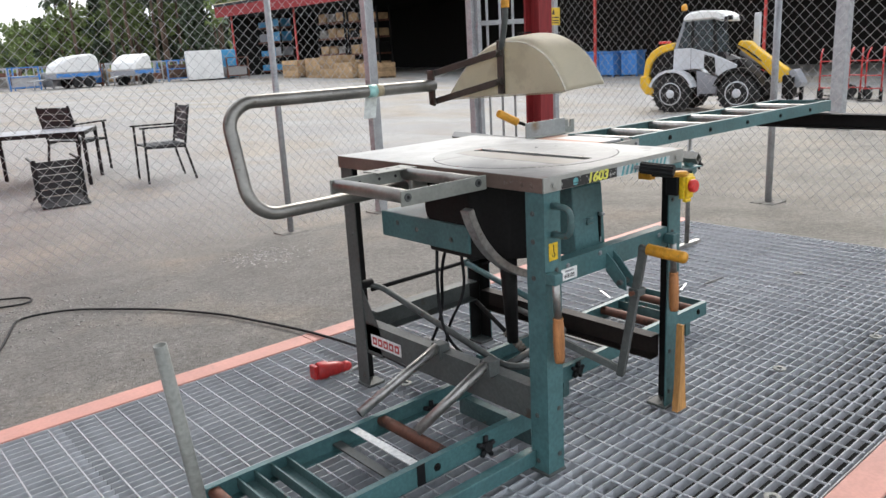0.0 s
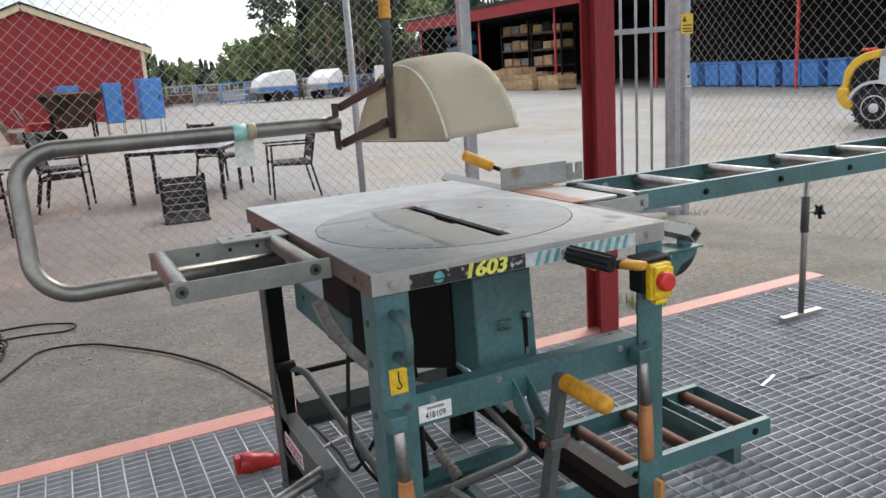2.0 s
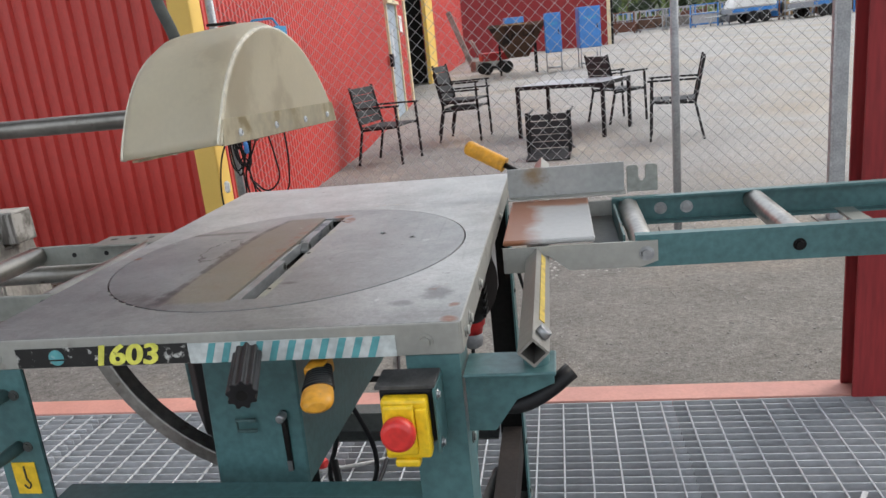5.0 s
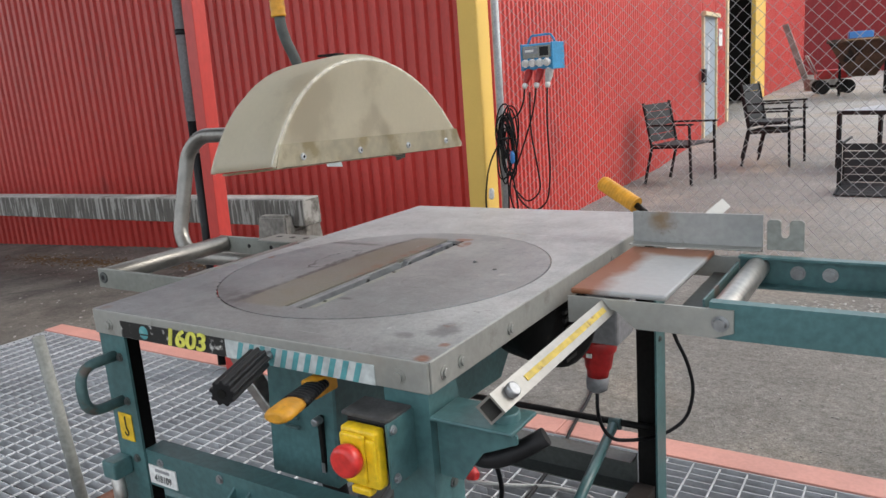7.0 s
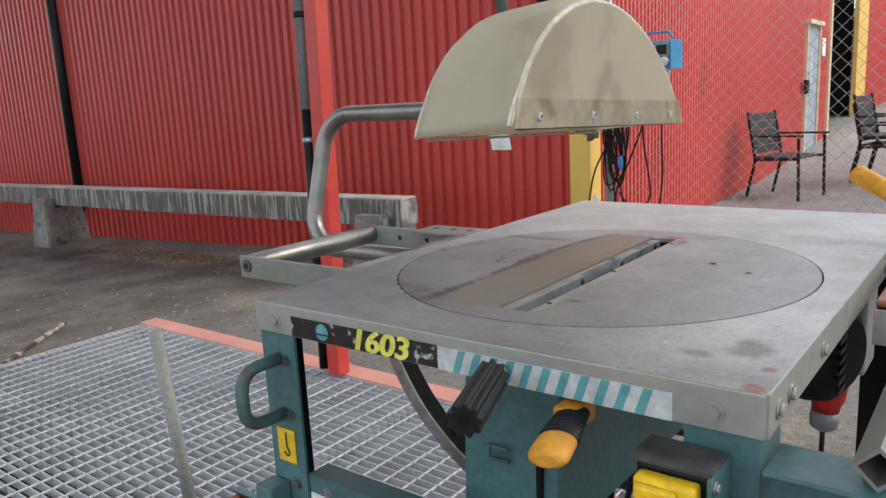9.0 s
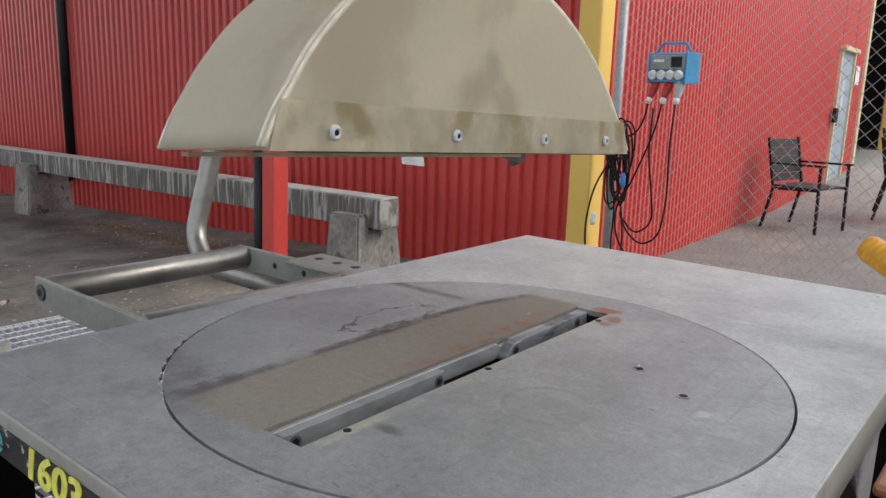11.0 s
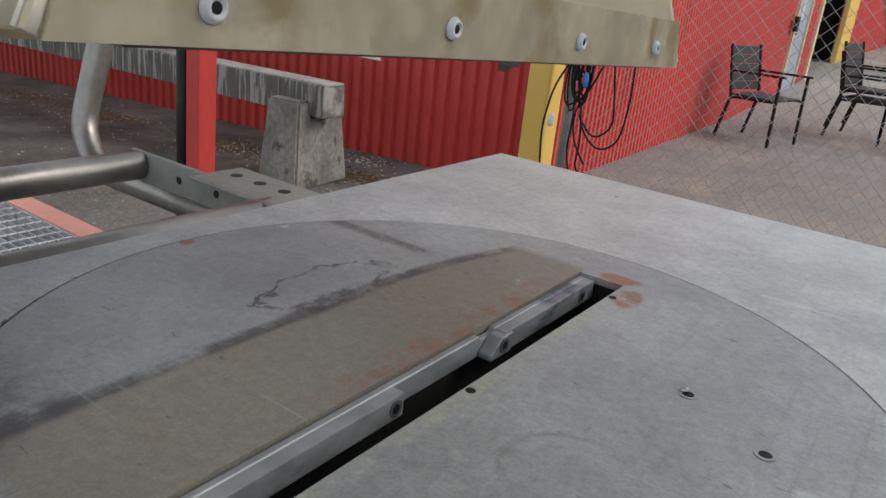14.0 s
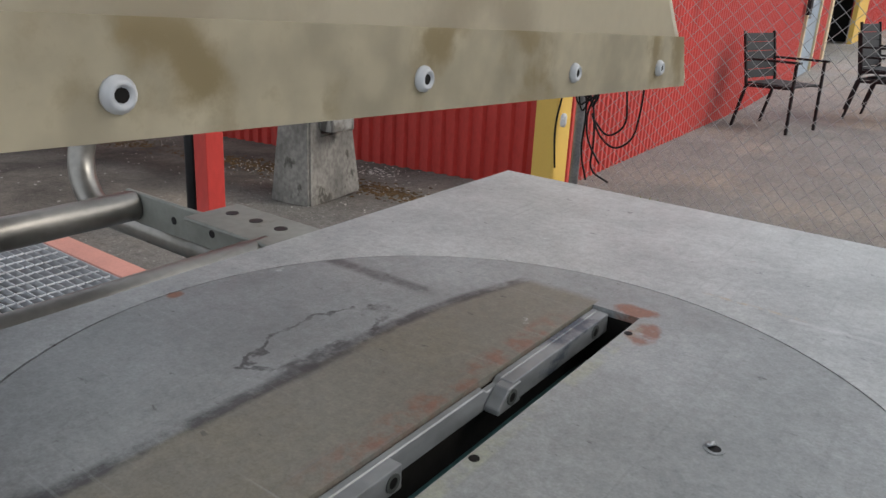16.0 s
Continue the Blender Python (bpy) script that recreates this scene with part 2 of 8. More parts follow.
def let_light_through(mat, amount):
    """Thin fibreglass passes part of the daylight behind it."""
    n, l = mat.node_tree.nodes, mat.node_tree.links
    b, out = n["Principled BSDF"], n["Material Output"]
    tr, mx = n.new("ShaderNodeBsdfTranslucent"), n.new("ShaderNodeMixShader")
    tr.inputs["Color"].default_value = (0.93, 0.885, 0.76, 1)
    mx.inputs[0].default_value = amount
    l.new(b.outputs[0], mx.inputs[1])
    l.new(tr.outputs[0], mx.inputs[2])
    l.new(mx.outputs[0], out.inputs["Surface"])


let_light_through(CREAM, 0.52)
let_light_through(CREAMBAND, 0.3)
SEAM = material("pale_cream_edge", (0.64, 0.60, 0.49), 0.5, dark=0.88, scale=14, bump=0.02)
YELLOWGRIP = material("ochre_yellow_grip", (0.62, 0.29, 0.02), 0.5, dark=0.8, scale=20, stain=(0.14, 0.09, 0.04), stain_at=0.62, stain_scale=18)
WOOD = material("turned_wood_handle", (0.40, 0.17, 0.06), 0.5, dark=0.7, scale=7, grain=60, stretch=(6, 6, 1), stain=(0.13, 0.06, 0.03), stain_at=0.64)
PLANK = material("orange_pine_offcut", (0.48, 0.24, 0.075), 0.6, dark=0.75, scale=6, grain=40, stretch=(8, 8, 1))
YELLOW = material("safety_yellow_plastic", (0.78, 0.52, 0.015), 0.4, dark=0.88, scale=12, bump=0.05, stain=(0.4, 0.27, 0.03), stain_at=0.68)
REDBTN = material("red_mushroom_button", (0.62, 0.035, 0.03), 0.35, dark=0.88, scale=10, bump=0.03)
REDPLUG = material("red_plug_plastic", (0.42, 0.02, 0.02), 0.42, dark=0.8, scale=12, bump=0.05, stain=(0.12, 0.02, 0.02), stain_at=0.64)
RULE = material("worn_yellow_rule", (0.52, 0.37, 0.04), 0.5, dark=0.8, scale=40, stain=(0.22, 0.14, 0.04), stain_at=0.57, stain_scale=35, bump=0.02)
BARSTEEL = material("plain_square_bar_steel", (0.33, 0.32, 0.295), 0.36, metal=0.7, dark=0.9, scale=6, stain=(0.28, 0.26, 0.23), stain_at=0.62, stain_scale=7, speck=0.2)
GREYCABLE = material("pale_grey_cable", (0.42, 0.42, 0.41), 0.55, dark=0.85, scale=20, bump=0.05)
ROPE = material("dirty_rope", (0.17, 0.15, 0.125), 0.9, dark=0.6, scale=40, grain=200, bump=0.5)
DARKRAIL = material("brown_black_channel", (0.028, 0.022, 0.019), 0.6, dark=0.7, scale=8, stain=(0.06, 0.045, 0.035), stain_at=0.60, spec=0.25)
GREYPLUG = material("grey_plug_plastic", (0.24, 0.24, 0.25), 0.5, bump=0.05)
DUSTBLACK = material("dusty_black_lid", (0.055, 0.055, 0.055), 0.8, dark=0.6, scale=40, grain=220)
WHITE = material("white_sticker", (0.74, 0.74, 0.72), 0.5, dark=0.93, bump=0.02)
STICKYEL = material("yellow_sticker", (0.72, 0.47, 0.02), 0.5, dark=0.93, bump=0.02)
INK = material("black_print", (0.012, 0.012, 0.012), 0.5, dark=0.9, bump=0)
DECALBLACK = material("scratched_black_decal", (0.014, 0.014, 0.014), 0.42, stain=(0.50, 0.50, 0.47), stain_at=0.585, stain_scale=60, bump=0.03)
DECALYEL = material("pale_yellow_print", (0.68, 0.66, 0.11), 0.5, dark=0.9, stain=(0.03, 0.03, 0.03), stain_at=0.69, stain_scale=50, bump=0)
TEAL = material("teal_print", (0.10, 0.33, 0.35), 0.5, dark=0.85, stain=(0.55, 0.58, 0.57), stain_at=0.64, stain_scale=40, bump=0)
DECALWHITE = material("pale_striped_tape", (0.52, 0.56, 0.55), 0.5, dark=0.85, stain=(0.25, 0.36, 0.36), stain_at=0.66, stain_scale=30, bump=0)
REDPRINT = material("red_print", (0.45, 0.03, 0.03), 0.5, dark=0.9, bump=0)
PALETAPE = material("pale_turquoise_tape", (0.33, 0.60, 0.56), 0.35, dark=0.92, bump=0.02)
BEIGETAPE = material("browned_clear_tape", (0.42, 0.35, 0.22), 0.35, dark=0.85, scale=30, bump=0.02)
TAPE = material("clear_tape_tag", (0.74, 0.77, 0.74), 0.3, dark=0.92, bump=0.03)
GRATE = material("galvanised_grating_bar", (0.445, 0.458, 0.478), 0.58, metal=0.08, dark=0.72, scale=3, grain=50, jitter=0.10, stain=(0.40, 0.415, 0.44), stain_at=0.6, stain_scale=3, speck=0.3)
SALMON = material("salmon_painted_steel", (0.56, 0.27, 0.22), 0.55, dark=0.86, scale=3.5, stain=(0.44, 0.22, 0.18), stain_at=0.62, stain_scale=6, speck=0.2)
# pit colour is near-black for the shade below the bars
PIT = material("shade_dark_pit_concrete", (0.030, 0.029, 0.027), 0.9, dark=0.6, scale=1.6, stain=(0.012, 0.0115, 0.011), stain_at=0.52, stain_scale=2.2)
RED = material("red_sheet_paint", (0.50, 0.046, 0.037), 0.40, dark=0.9, scale=0.7, grain=60, bump=0.03, stain=(0.35, 0.04, 0.034), stain_at=0.6, stain_scale=1.3, stretch=(1, 1, 0.4), spec=0.5, speck=0.25)
PALERED = material("pale_red_sheet", (0.57, 0.074, 0.062), 0.42, dark=0.9, scale=0.7, grain=60, bump=0.03, stain=(0.47, 0.07, 0.06), stain_at=0.6, stain_scale=1.3, stretch=(1, 1, 0.4), speck=0.25)
RUSTYSTICK = material("rusty_worn_stick", (0.46, 0.42, 0.36), 0.8, dark=0.5, scale=9, stain=(0.055, 0.03, 0.02), stain_at=0.47, stain_scale=11)
POSTGREY = material("dull_grey_galvanising", (0.27, 0.275, 0.25), 0.6, metal=0.1, dark=0.85, scale=10, stain=(0.18, 0.17, 0.14), stain_at=0.62)
RAILSTEEL = material("smeared_milled_rail", (0.205, 0.214, 0.220), 0.42, metal=0.2, dark=0.72, scale=22, grain=60, bump=0.03, stain=(0.055, 0.066, 0.088), stain_at=0.555, stain_scale=9, stretch=(1, 1, 2.2), speck=0.3)
BARGREY = material("dull_greenish_bar_steel", (0.225, 0.232, 0.208), 0.5, metal=0.2, dark=0.78, scale=9, stain=(0.12, 0.105, 0.08), stain_at=0.60, stain_scale=12, speck=0.3)
REDSHED = material("falu_red_boards", (0.25, 0.02, 0.022), 0.75, dark=0.85, scale=1.5, grain=30, stretch=(3, 3, 0.3))
YELPILLAR = material("yellow_corner_trim", (0.74, 0.49, 0.11), 0.5, dark=0.94, scale=2, speck=0.06, bump=0.02, stain=(0.5, 0.33, 0.1), stain_at=0.64, stain_scale=3)
CONCRETE = material("weathered_concrete", (0.215, 0.203, 0.182), 0.88, dark=0.6, scale=5, grain=45, bump=0.6, speck=0.8, stain=(0.08, 0.075, 0.062), stain_at=0.57, stain_scale=9, stretch=(1, 1, 0.8))
STREAKED = material("streaked_concrete", (0.115, 0.106, 0.094), 0.88, dark=0.7, scale=2.5, grain=30, bump=0.4, stain=(0.33, 0.32, 0.295), stain_at=0.50, stain_scale=1.7, stretch=(20, 2, 1.5))
BEAMTOP = material("lit_weathered_beam_top", (0.36, 0.35, 0.325), 0.9, dark=0.7, scale=4, grain=40, bump=0.4, stain=(0.16, 0.15, 0.125), stain_at=0.58, stain_scale=5)
DOORGREY = material("blue_grey_steel_door", (0.30, 0.36, 0.42), 0.45, dark=0.9, bump=0.03)
CREAMTRIM = material("cream_trim_paint", (0.62, 0.53, 0.34), 0.6, dark=0.9)
# near-black colour stands in for the shade inside rooms and recesses
SHADEBLACK = material("interior_shade_black", (0.012, 0.011, 0.010), 0.9, dark=0.8, spec=0.22)
BLUE = material("blue_painted_steel", (0.045, 0.20, 0.52), 0.45, dark=0.85, scale=4, stain=(0.10, 0.22, 0.42), stain_at=0.64)
BLUEBOX = material("blue_distribution_box", (0.045, 0.27, 0.50), 0.4, dark=0.85, scale=12)
BLACKSTEEL = material("black_garden_furniture", (0.014, 0.014, 0.015), 0.5, dark=0.85, bump=0.05, spec=0.22)
SLAT = material("dark_grey_slat", (0.035, 0.036, 0.038), 0.6, dark=0.8, scale=10, bump=0.1, spec=0.22)
TYRE = material("black_tyre_rubber", (0.02, 0.02, 0.02), 0.85, dark=0.7, scale=8, stain=(0.07, 0.065, 0.06), stain_at=0.58, spec=0.22)
LOADYEL = material("loader_yellow_paint", (0.70, 0.42, 0.02), 0.38, dark=0.9, scale=2)
LOADGREY = material("loader_grey_paint", (0.25, 0.26, 0.28), 0.42, dark=0.88, scale=2)
LOADLIGHT = material("loader_roof_paint", (0.52, 0.54, 0.56), 0.45, dark=0.9, scale=2)
CANVAS = material("white_canvas_cover", (0.72, 0.72, 0.70), 0.7, dark=0.92, scale=1.5, bump=0.1)
PALLET = material("pallet_wood", (0.36, 0.24, 0.13), 0.8, dark=0.7, scale=3, grain=30, jitter=0.25)
BARK = material("pine_bark", (0.10, 0.065, 0.045), 0.9, dark=0.65, scale=3, grain=20, stretch=(1, 1, 0.3))
LEAF_A = material("birch_leaves", (0.155, 0.205, 0.065), 0.7, dark=0.6, scale=0.6, grain=8, bump=0, jitter=0.15)
LEAF_B = material("pine_needles", (0.060, 0.083, 0.045), 0.75, dark=0.6, scale=0.6, grain=8, bump=0, jitter=0.2)
GRASS = material("grass_blades", (0.20, 0.25, 0.06), 0.75, dark=0.7, scale=20, grain=60, bump=0)
STONE = material("loose_gravel", (0.36, 0.345, 0.32), 0.9, dark=0.7, scale=30, jitter=0.3)
DEBRIS = material("pale_wood_chips", (0.52, 0.50, 0.45), 0.9, dark=0.75, scale=30)
MOSS = material("rotting_leaves_and_moss", (0.105, 0.062, 0.022), 0.95, dark=0.5, scale=12)


def glass(name, color, rough=0.05, alpha=1.0):
    mat = bpy.data.materials.new(name)
    mat.use_nodes = True
    b = mat.node_tree.nodes["Principled BSDF"]
    b.inputs["Base Color"].default_value = (*color, 1)
    b.inputs["Roughness"].default_value = rough
    b.inputs["Transmission Weight"].default_value = alpha
    b.inputs["IOR"].default_value = 1.05
    return mat


CABGLASS = glass("tinted_cab_glass", (0.16, 0.19, 0.20), 0.05, 0.7)


def table_steel(name, color, worn):
    """Scuffed saw-table plate: glossy grey steel with fine mottling, a browned strip beside the slot, grime, scratches and rust."""
    mat = bpy.data.materials.new(name)
    mat.use_nodes = True
    n, l = mat.node_tree.nodes, mat.node_tree.links
    b = n["Principled BSDF"]
    geo = n.new("ShaderNodeNewGeometry")
    sep = n.new("ShaderNodeSeparateXYZ")
    l.new(geo.outputs["Position"], sep.inputs[0])
    X, Y = sep.outputs["X"], sep.outputs["Y"]

    def op(kind, a, c=None, clamp=False):
        k = n.new("ShaderNodeMath")
        k.operation, k.use_clamp = kind, clamp
        for i, v in enumerate((a, c)):
            if isinstance(v, (int, float)):
                k.inputs[i].default_value = v
            elif v is not None:
                l.new(v, k.inputs[i])
        return k.outputs[0]

    def tex(scale, detail=6, rough=0.6, at=(0, 0, 0), size=(1, 1, 1), turn=0.0):
        m, t = n.new("ShaderNodeMapping"), n.new("ShaderNodeTexNoise")
        m.inputs["Location"].default_value, m.inputs["Scale"].default_value, m.inputs["Rotation"].default_value = at, size, (0, 0, turn)
        t.inputs["Scale"].default_value, t.inputs["Detail"].default_value, t.inputs["Roughness"].default_value = scale, detail, rough
        l.new(geo.outputs["Position"], m.inputs["Vector"])
        l.new(m.outputs["Vector"], t.inputs["Vector"])
        return t.outputs["Fac"]

    def above(noise, level, gain):
        return op("MULTIPLY", op("SUBTRACT", noise, level), gain, True)

    def band(v, mid, half, soft):
        d = op("ABSOLUTE", op("SUBTRACT", v, mid))
        return op("MULTIPLY", op("SUBTRACT", half, d), 1 / soft, True)

    def both(*f):
        out = f[0]
        for k in f[1:]:
            out = op("MULTIPLY", out, k)
        return out

    def spot(x, y, r, soft, stretch=1.0):
        dx, dy = op("SUBTRACT", X, x), op("MULTIPLY", op("SUBTRACT", Y, y), stretch)
        d = op("SQRT", op("ADD", op("MULTIPLY", dx, dx), op("MULTIPLY", dy, dy)))
        return op("MULTIPLY", op("SUBTRACT", op("ADD", r, op("MULTIPLY", op("SUBTRACT", fine, 0.5), r * 1.2)), d), 1 / soft, True)

    wob, fine, coarse, smear = tex(14), tex(60, 5), tex(22, 9, 0.75), tex(6.5, 10, 0.72)
    speck, mottle, drift = tex(420, 3, 0.7), tex(130, 6, 0.7), tex(9, 6, 0.65, (1.7, 4.2, 0))

    base = n.new("ShaderNodeValToRGB")
    c = Vector(color)
    base.color_ramp.elements[0].position, base.color_ramp.elements[1].position = 0.30, 0.70
    base.color_ramp.elements[0].color, base.color_ramp.elements[1].color = (*(c * 0.80), 1), (*(c * 1.20), 1)
    l.new(drift, base.inputs["Fac"])
    now = base.outputs["Color"]

    def lay(fac, col, amount):
        nonlocal now
        mx = n.new("ShaderNodeMixRGB")
        l.new(op("MULTIPLY", fac, amount), mx.inputs[0])
        l.new(now, mx.inputs[1])
        mx.inputs[2].default_value = (*col, 1)
        now = mx.outputs["Color"]

    # the strip's left edge bends away towards the far end
    past = op("MAXIMUM", op("SUBTRACT", Y, 0.40), 0.0)
    edge = op("ADD", 0.2065, op("MULTIPLY", op("MULTIPLY", past, past), 0.86))
    over = op("ADD", op("SUBTRACT", X, edge), op("MULTIPLY", op("SUBTRACT", fine, 0.5), 0.006))
    length = band(Y, 0.348, 0.246, 0.012)
    strip = both(op("MULTIPLY", over, 250, True), band(X, 0.20, 0.108, 0.001), length)
    line = both(band(over, 0.0, 0.0085, 0.005), length, above(coarse, 0.36, 5))
    blot = both(band(over, -0.002, 0.014, 0.006), op("MAXIMUM", band(Y, 0.135, 0.04, 0.02), band(Y, 0.36, 0.05, 0.03)), above(fine, 0.36, 5))
    across = both(band(Y, 0.505, 0.011, 0.007), band(X, 0.128, 0.07, 0.015), above(coarse, 0.38, 5))
    dx, dy = op("SUBTRACT", X, 0.319), op("SUBTRACT", Y, 0.357)
    out = op("ADD", op("SQRT", op("ADD", op("MULTIPLY", dx, dx), op("MULTIPLY", dy, dy))), op("MULTIPLY", op("SUBTRACT", coarse, 0.5), 0.03))
    near = both(op("MULTIPLY", op("SUBTRACT", out, 0.243), 60, True), op("MULTIPLY", op("SUBTRACT", 0.19, Y), 22, True), above(coarse, 0.30, 4))
    lay(above(smear, 0.50, 4), tuple(c * 0.58), 0.6)
    lay(above(tex(17, 9, 0.78, (2.9, 6.1, 0)), 0.56, 6), tuple(c * 0.5), 0.45)
    lay(above(tex(11, 8, 0.7, (5.3, 1.1, 0)), 0.55, 5), tuple(c * 1.35), 0.5)
    # grime rubbed in along the operator's edge and corner, deepened in colour for shade
    reach = op("ADD", op("ADD", Y, op("MULTIPLY", X, 0.45)), op("MULTIPLY", op("SUBTRACT", tex(7, 7, 0.65, (8.1, 2.6, 0)), 0.5), 0.34))
    lay(op("MULTIPLY", op("SUBTRACT", 0.50, reach), 3.2, True), tuple(c * 0.36), 0.76 - 0.3 * worn)
    lay(both(op("MULTIPLY", op("SUBTRACT", 0.30, reach), 14, True), above(coarse, 0.46, 5)), (0.060, 0.060, 0.064), 0.45)
    lay(strip, (0.150, 0.138, 0.106), 0.82 * worn)
    lay(both(strip, above(smear, 0.45, 4)), (0.205, 0.180, 0.120), 0.55 * worn)
    lay(both(near, op("MULTIPLY", op("SUBTRACT", 0.27, X), 14, True)), (0.046, 0.044, 0.045), 0.75 * worn)
    lay(line, (0.030, 0.029, 0.031), 0.85 * worn)
    lay(blot, (0.028, 0.027, 0.029), 0.75 * worn)
    lay(across, (0.045, 0.045, 0.048), 0.75 * worn)
    # rust along the slot and round its far end
    lip = both(band(X, 0.297, 0.013, 0.007), band(Y, 0.40, 0.155, 0.05), above(fine, 0.44, 6))
    lay(lip, (0.190, 0.088, 0.060), 0.8 * worn)
    lay(both(spot(0.340, 0.590, 0.020, 0.006, 1.5), above(wob, 0.34, 6)), (0.215, 0.085, 0.046), 0.9 * worn)
    lay(both(spot(0.363, 0.552, 0.013, 0.005, 0.55), above(fine, 0.36, 6)), (0.205, 0.085, 0.050), 0.85 * worn)
    # chipped pale paint on the slot's other lip
    lay(both(band(X, 0.3548, 0.0068, 0.003), band(Y, 0.345, 0.235, 0.02), above(coarse, 0.43, 6)), (0.31, 0.32, 0.24), 0.75 * worn)
    # tide mark left by a puddle
    ex, ey = op("MULTIPLY", op("SUBTRACT", X, 0.176), 1 / 0.026), op("MULTIPLY", op("SUBTRACT", Y, 0.388), 1 / 0.062)
    ring = op("ADD", op("SQRT", op("ADD", op("MULTIPLY", ex, ex), op("MULTIPLY", ey, ey))), op("MULTIPLY", op("SUBTRACT", tex(24, 4, 0.6), 0.5), 1.9))
    lay(both(band(ring, 1.0, 0.10, 0.05), above(coarse, 0.40, 6)), (0.032, 0.031, 0.033), 0.85 * worn)
    # faint ring left by a tin
    rx, ry = op("SUBTRACT", X, 0.438), op("SUBTRACT", Y, 0.300)
    tin = op("ADD", op("SQRT", op("ADD", op("MULTIPLY", rx, rx), op("MULTIPLY", ry, ry))), op("MULTIPLY", op("SUBTRACT", fine, 0.5), 0.004))
    lay(both(band(tin, 0.037, 0.0035, 0.003), above(coarse, 0.42, 5)), (0.08, 0.08, 0.083), 0.55 * worn)
    # worn score across the far plate: a pale brown dashed line that turns into a bright scratch
    lay(both(band(op("SUBTRACT", Y, op("MULTIPLY", X, -0.03)), 0.682, 0.0035, 0.002), band(X, 0.415, 0.048, 0.01), above(tex(90, 3), 0.47, 8)), (0.40, 0.33, 0.24), 0.75)
    for x, y, r, soft, flat, col, amount in ((0.0365, 0.360, 0.008, 0.003, 1.0, (0.22, 0.085, 0.04), 0.9), (0.373, 0.177, 0.016, 0.010, 2.0, (0.045, 0.045, 0.046), 0.7),
                                             (0.541, 0.372, 0.008, 0.004, 1.0, (0.5, 0.51, 0.51), 0.4), (0.629, 0.008, 0.013, 0.006, 1.0, (0.21, 0.085, 0.045), 0.9),
                                             (0.629, 0.058, 0.009, 0.004, 1.0, (0.21, 0.085, 0.045), 0.8), (0.600, 0.105, 0.024, 0.012, 0.7, (0.055, 0.055, 0.058), 0.6),
                                             (0.560, 0.070, 0.020, 0.012, 1.6, (0.06, 0.06, 0.063), 0.5), (0.018, 0.012, 0.014, 0.010, 1.0, (0.15, 0.08, 0.055), 0.6)):
        lay(spot(x, y, r, soft, flat), col, amount)
    # rubbed scratches, one bright score and dark stray marks
    scratch = tex(5, 4, 0.6, (0, 0, 0), (40, 1.1, 1), 0.35)
    lay(above(scratch, 0.60, 8), tuple(c * 0.55), 0.35)
    lay(above(tex(5, 4, 0.6, (3, 2, 0), (1.2, 55, 1), -0.2), 0.63, 9), tuple(c * 1.6), 0.2)
    lay(both(band(op("SUBTRACT", Y, op("MULTIPLY", X, 0.02)), 0.653, 0.004, 0.002), band(X, 0.52, 0.09, 0.03), above(coarse, 0.42, 6)), (0.50, 0.50, 0.50), 0.6)
    lay(above(tex(11, 9, 0.6), 0.70, 25), (0.16, 0.075, 0.045), 0.8)
    lay(above(tex(34, 6, 0.6, (9, 3, 0)), 0.68, 20), (0.04, 0.04, 0.04), 0.7)
    lay(above(tex(55, 4, 0.55, (4, 8, 0), (1, 2.5, 1), 0.6), 0.69, 25), (0.05, 0.048, 0.047), 0.6)
    lay(above(tex(30, 8, 0.6, (3.1, 7.7, 0)), 0.71, 22), tuple(c * 2.1), 0.5)
    grain = n.new("ShaderNodeMixRGB")
    grain.blend_type, grain.inputs[0].default_value = "MULTIPLY", 1.0
    gr = n.new("ShaderNodeMapRange")
    gr.inputs["From Min"].default_value, gr.inputs["From Max"].default_value = 0.3, 0.7
    gr.inputs["To Min"].default_value, gr.inputs["To Max"].default_value = 0.68, 1.32
    l.new(op("ADD", op("MULTIPLY", speck, 0.45), op("MULTIPLY", mottle, 0.55)), gr.inputs["Value"])
    l.new(now, grain.inputs[1])
    l.new(gr.outputs["Result"], grain.inputs[2])
    l.new(grain.outputs["Color"], b.inputs["Base Color"])
    rr = n.new("ShaderNodeMapRange")
    rr.inputs["From Min"].default_value, rr.inputs["From Max"].default_value = 0.3, 0.7
    rr.inputs["To Min"].default_value, rr.inputs["To Max"].default_value = 0.34, 0.52
    l.new(op("ADD", op("MULTIPLY", smear, 0.6), op("MULTIPLY", mottle, 0.4)), rr.inputs["Value"])
    l.new(rr.outputs["Result"], b.inputs["Roughness"])
    b.inputs["Metallic"].default_value = 0.05
    b.inputs["IOR"].default_value = 1.5
    b.inputs["Specular IOR Level"].default_value = 0.4
    bp = n.new("ShaderNodeBump")
    bp.inputs["Strength"].default_value, bp.inputs["Distance"].default_value = 0.05, 0.002
    l.new(mottle, bp.inputs["Height"])
    l.new(bp.outputs["Normal"], b.inputs["Normal"])
    return mat


TABLETOP = table_steel("scuffed_table_steel", (0.385, 0.398, 0.396), 0.0)
INSERT = table_steel("dark_insert_steel", (0.256, 0.268, 0.270), 1.0)


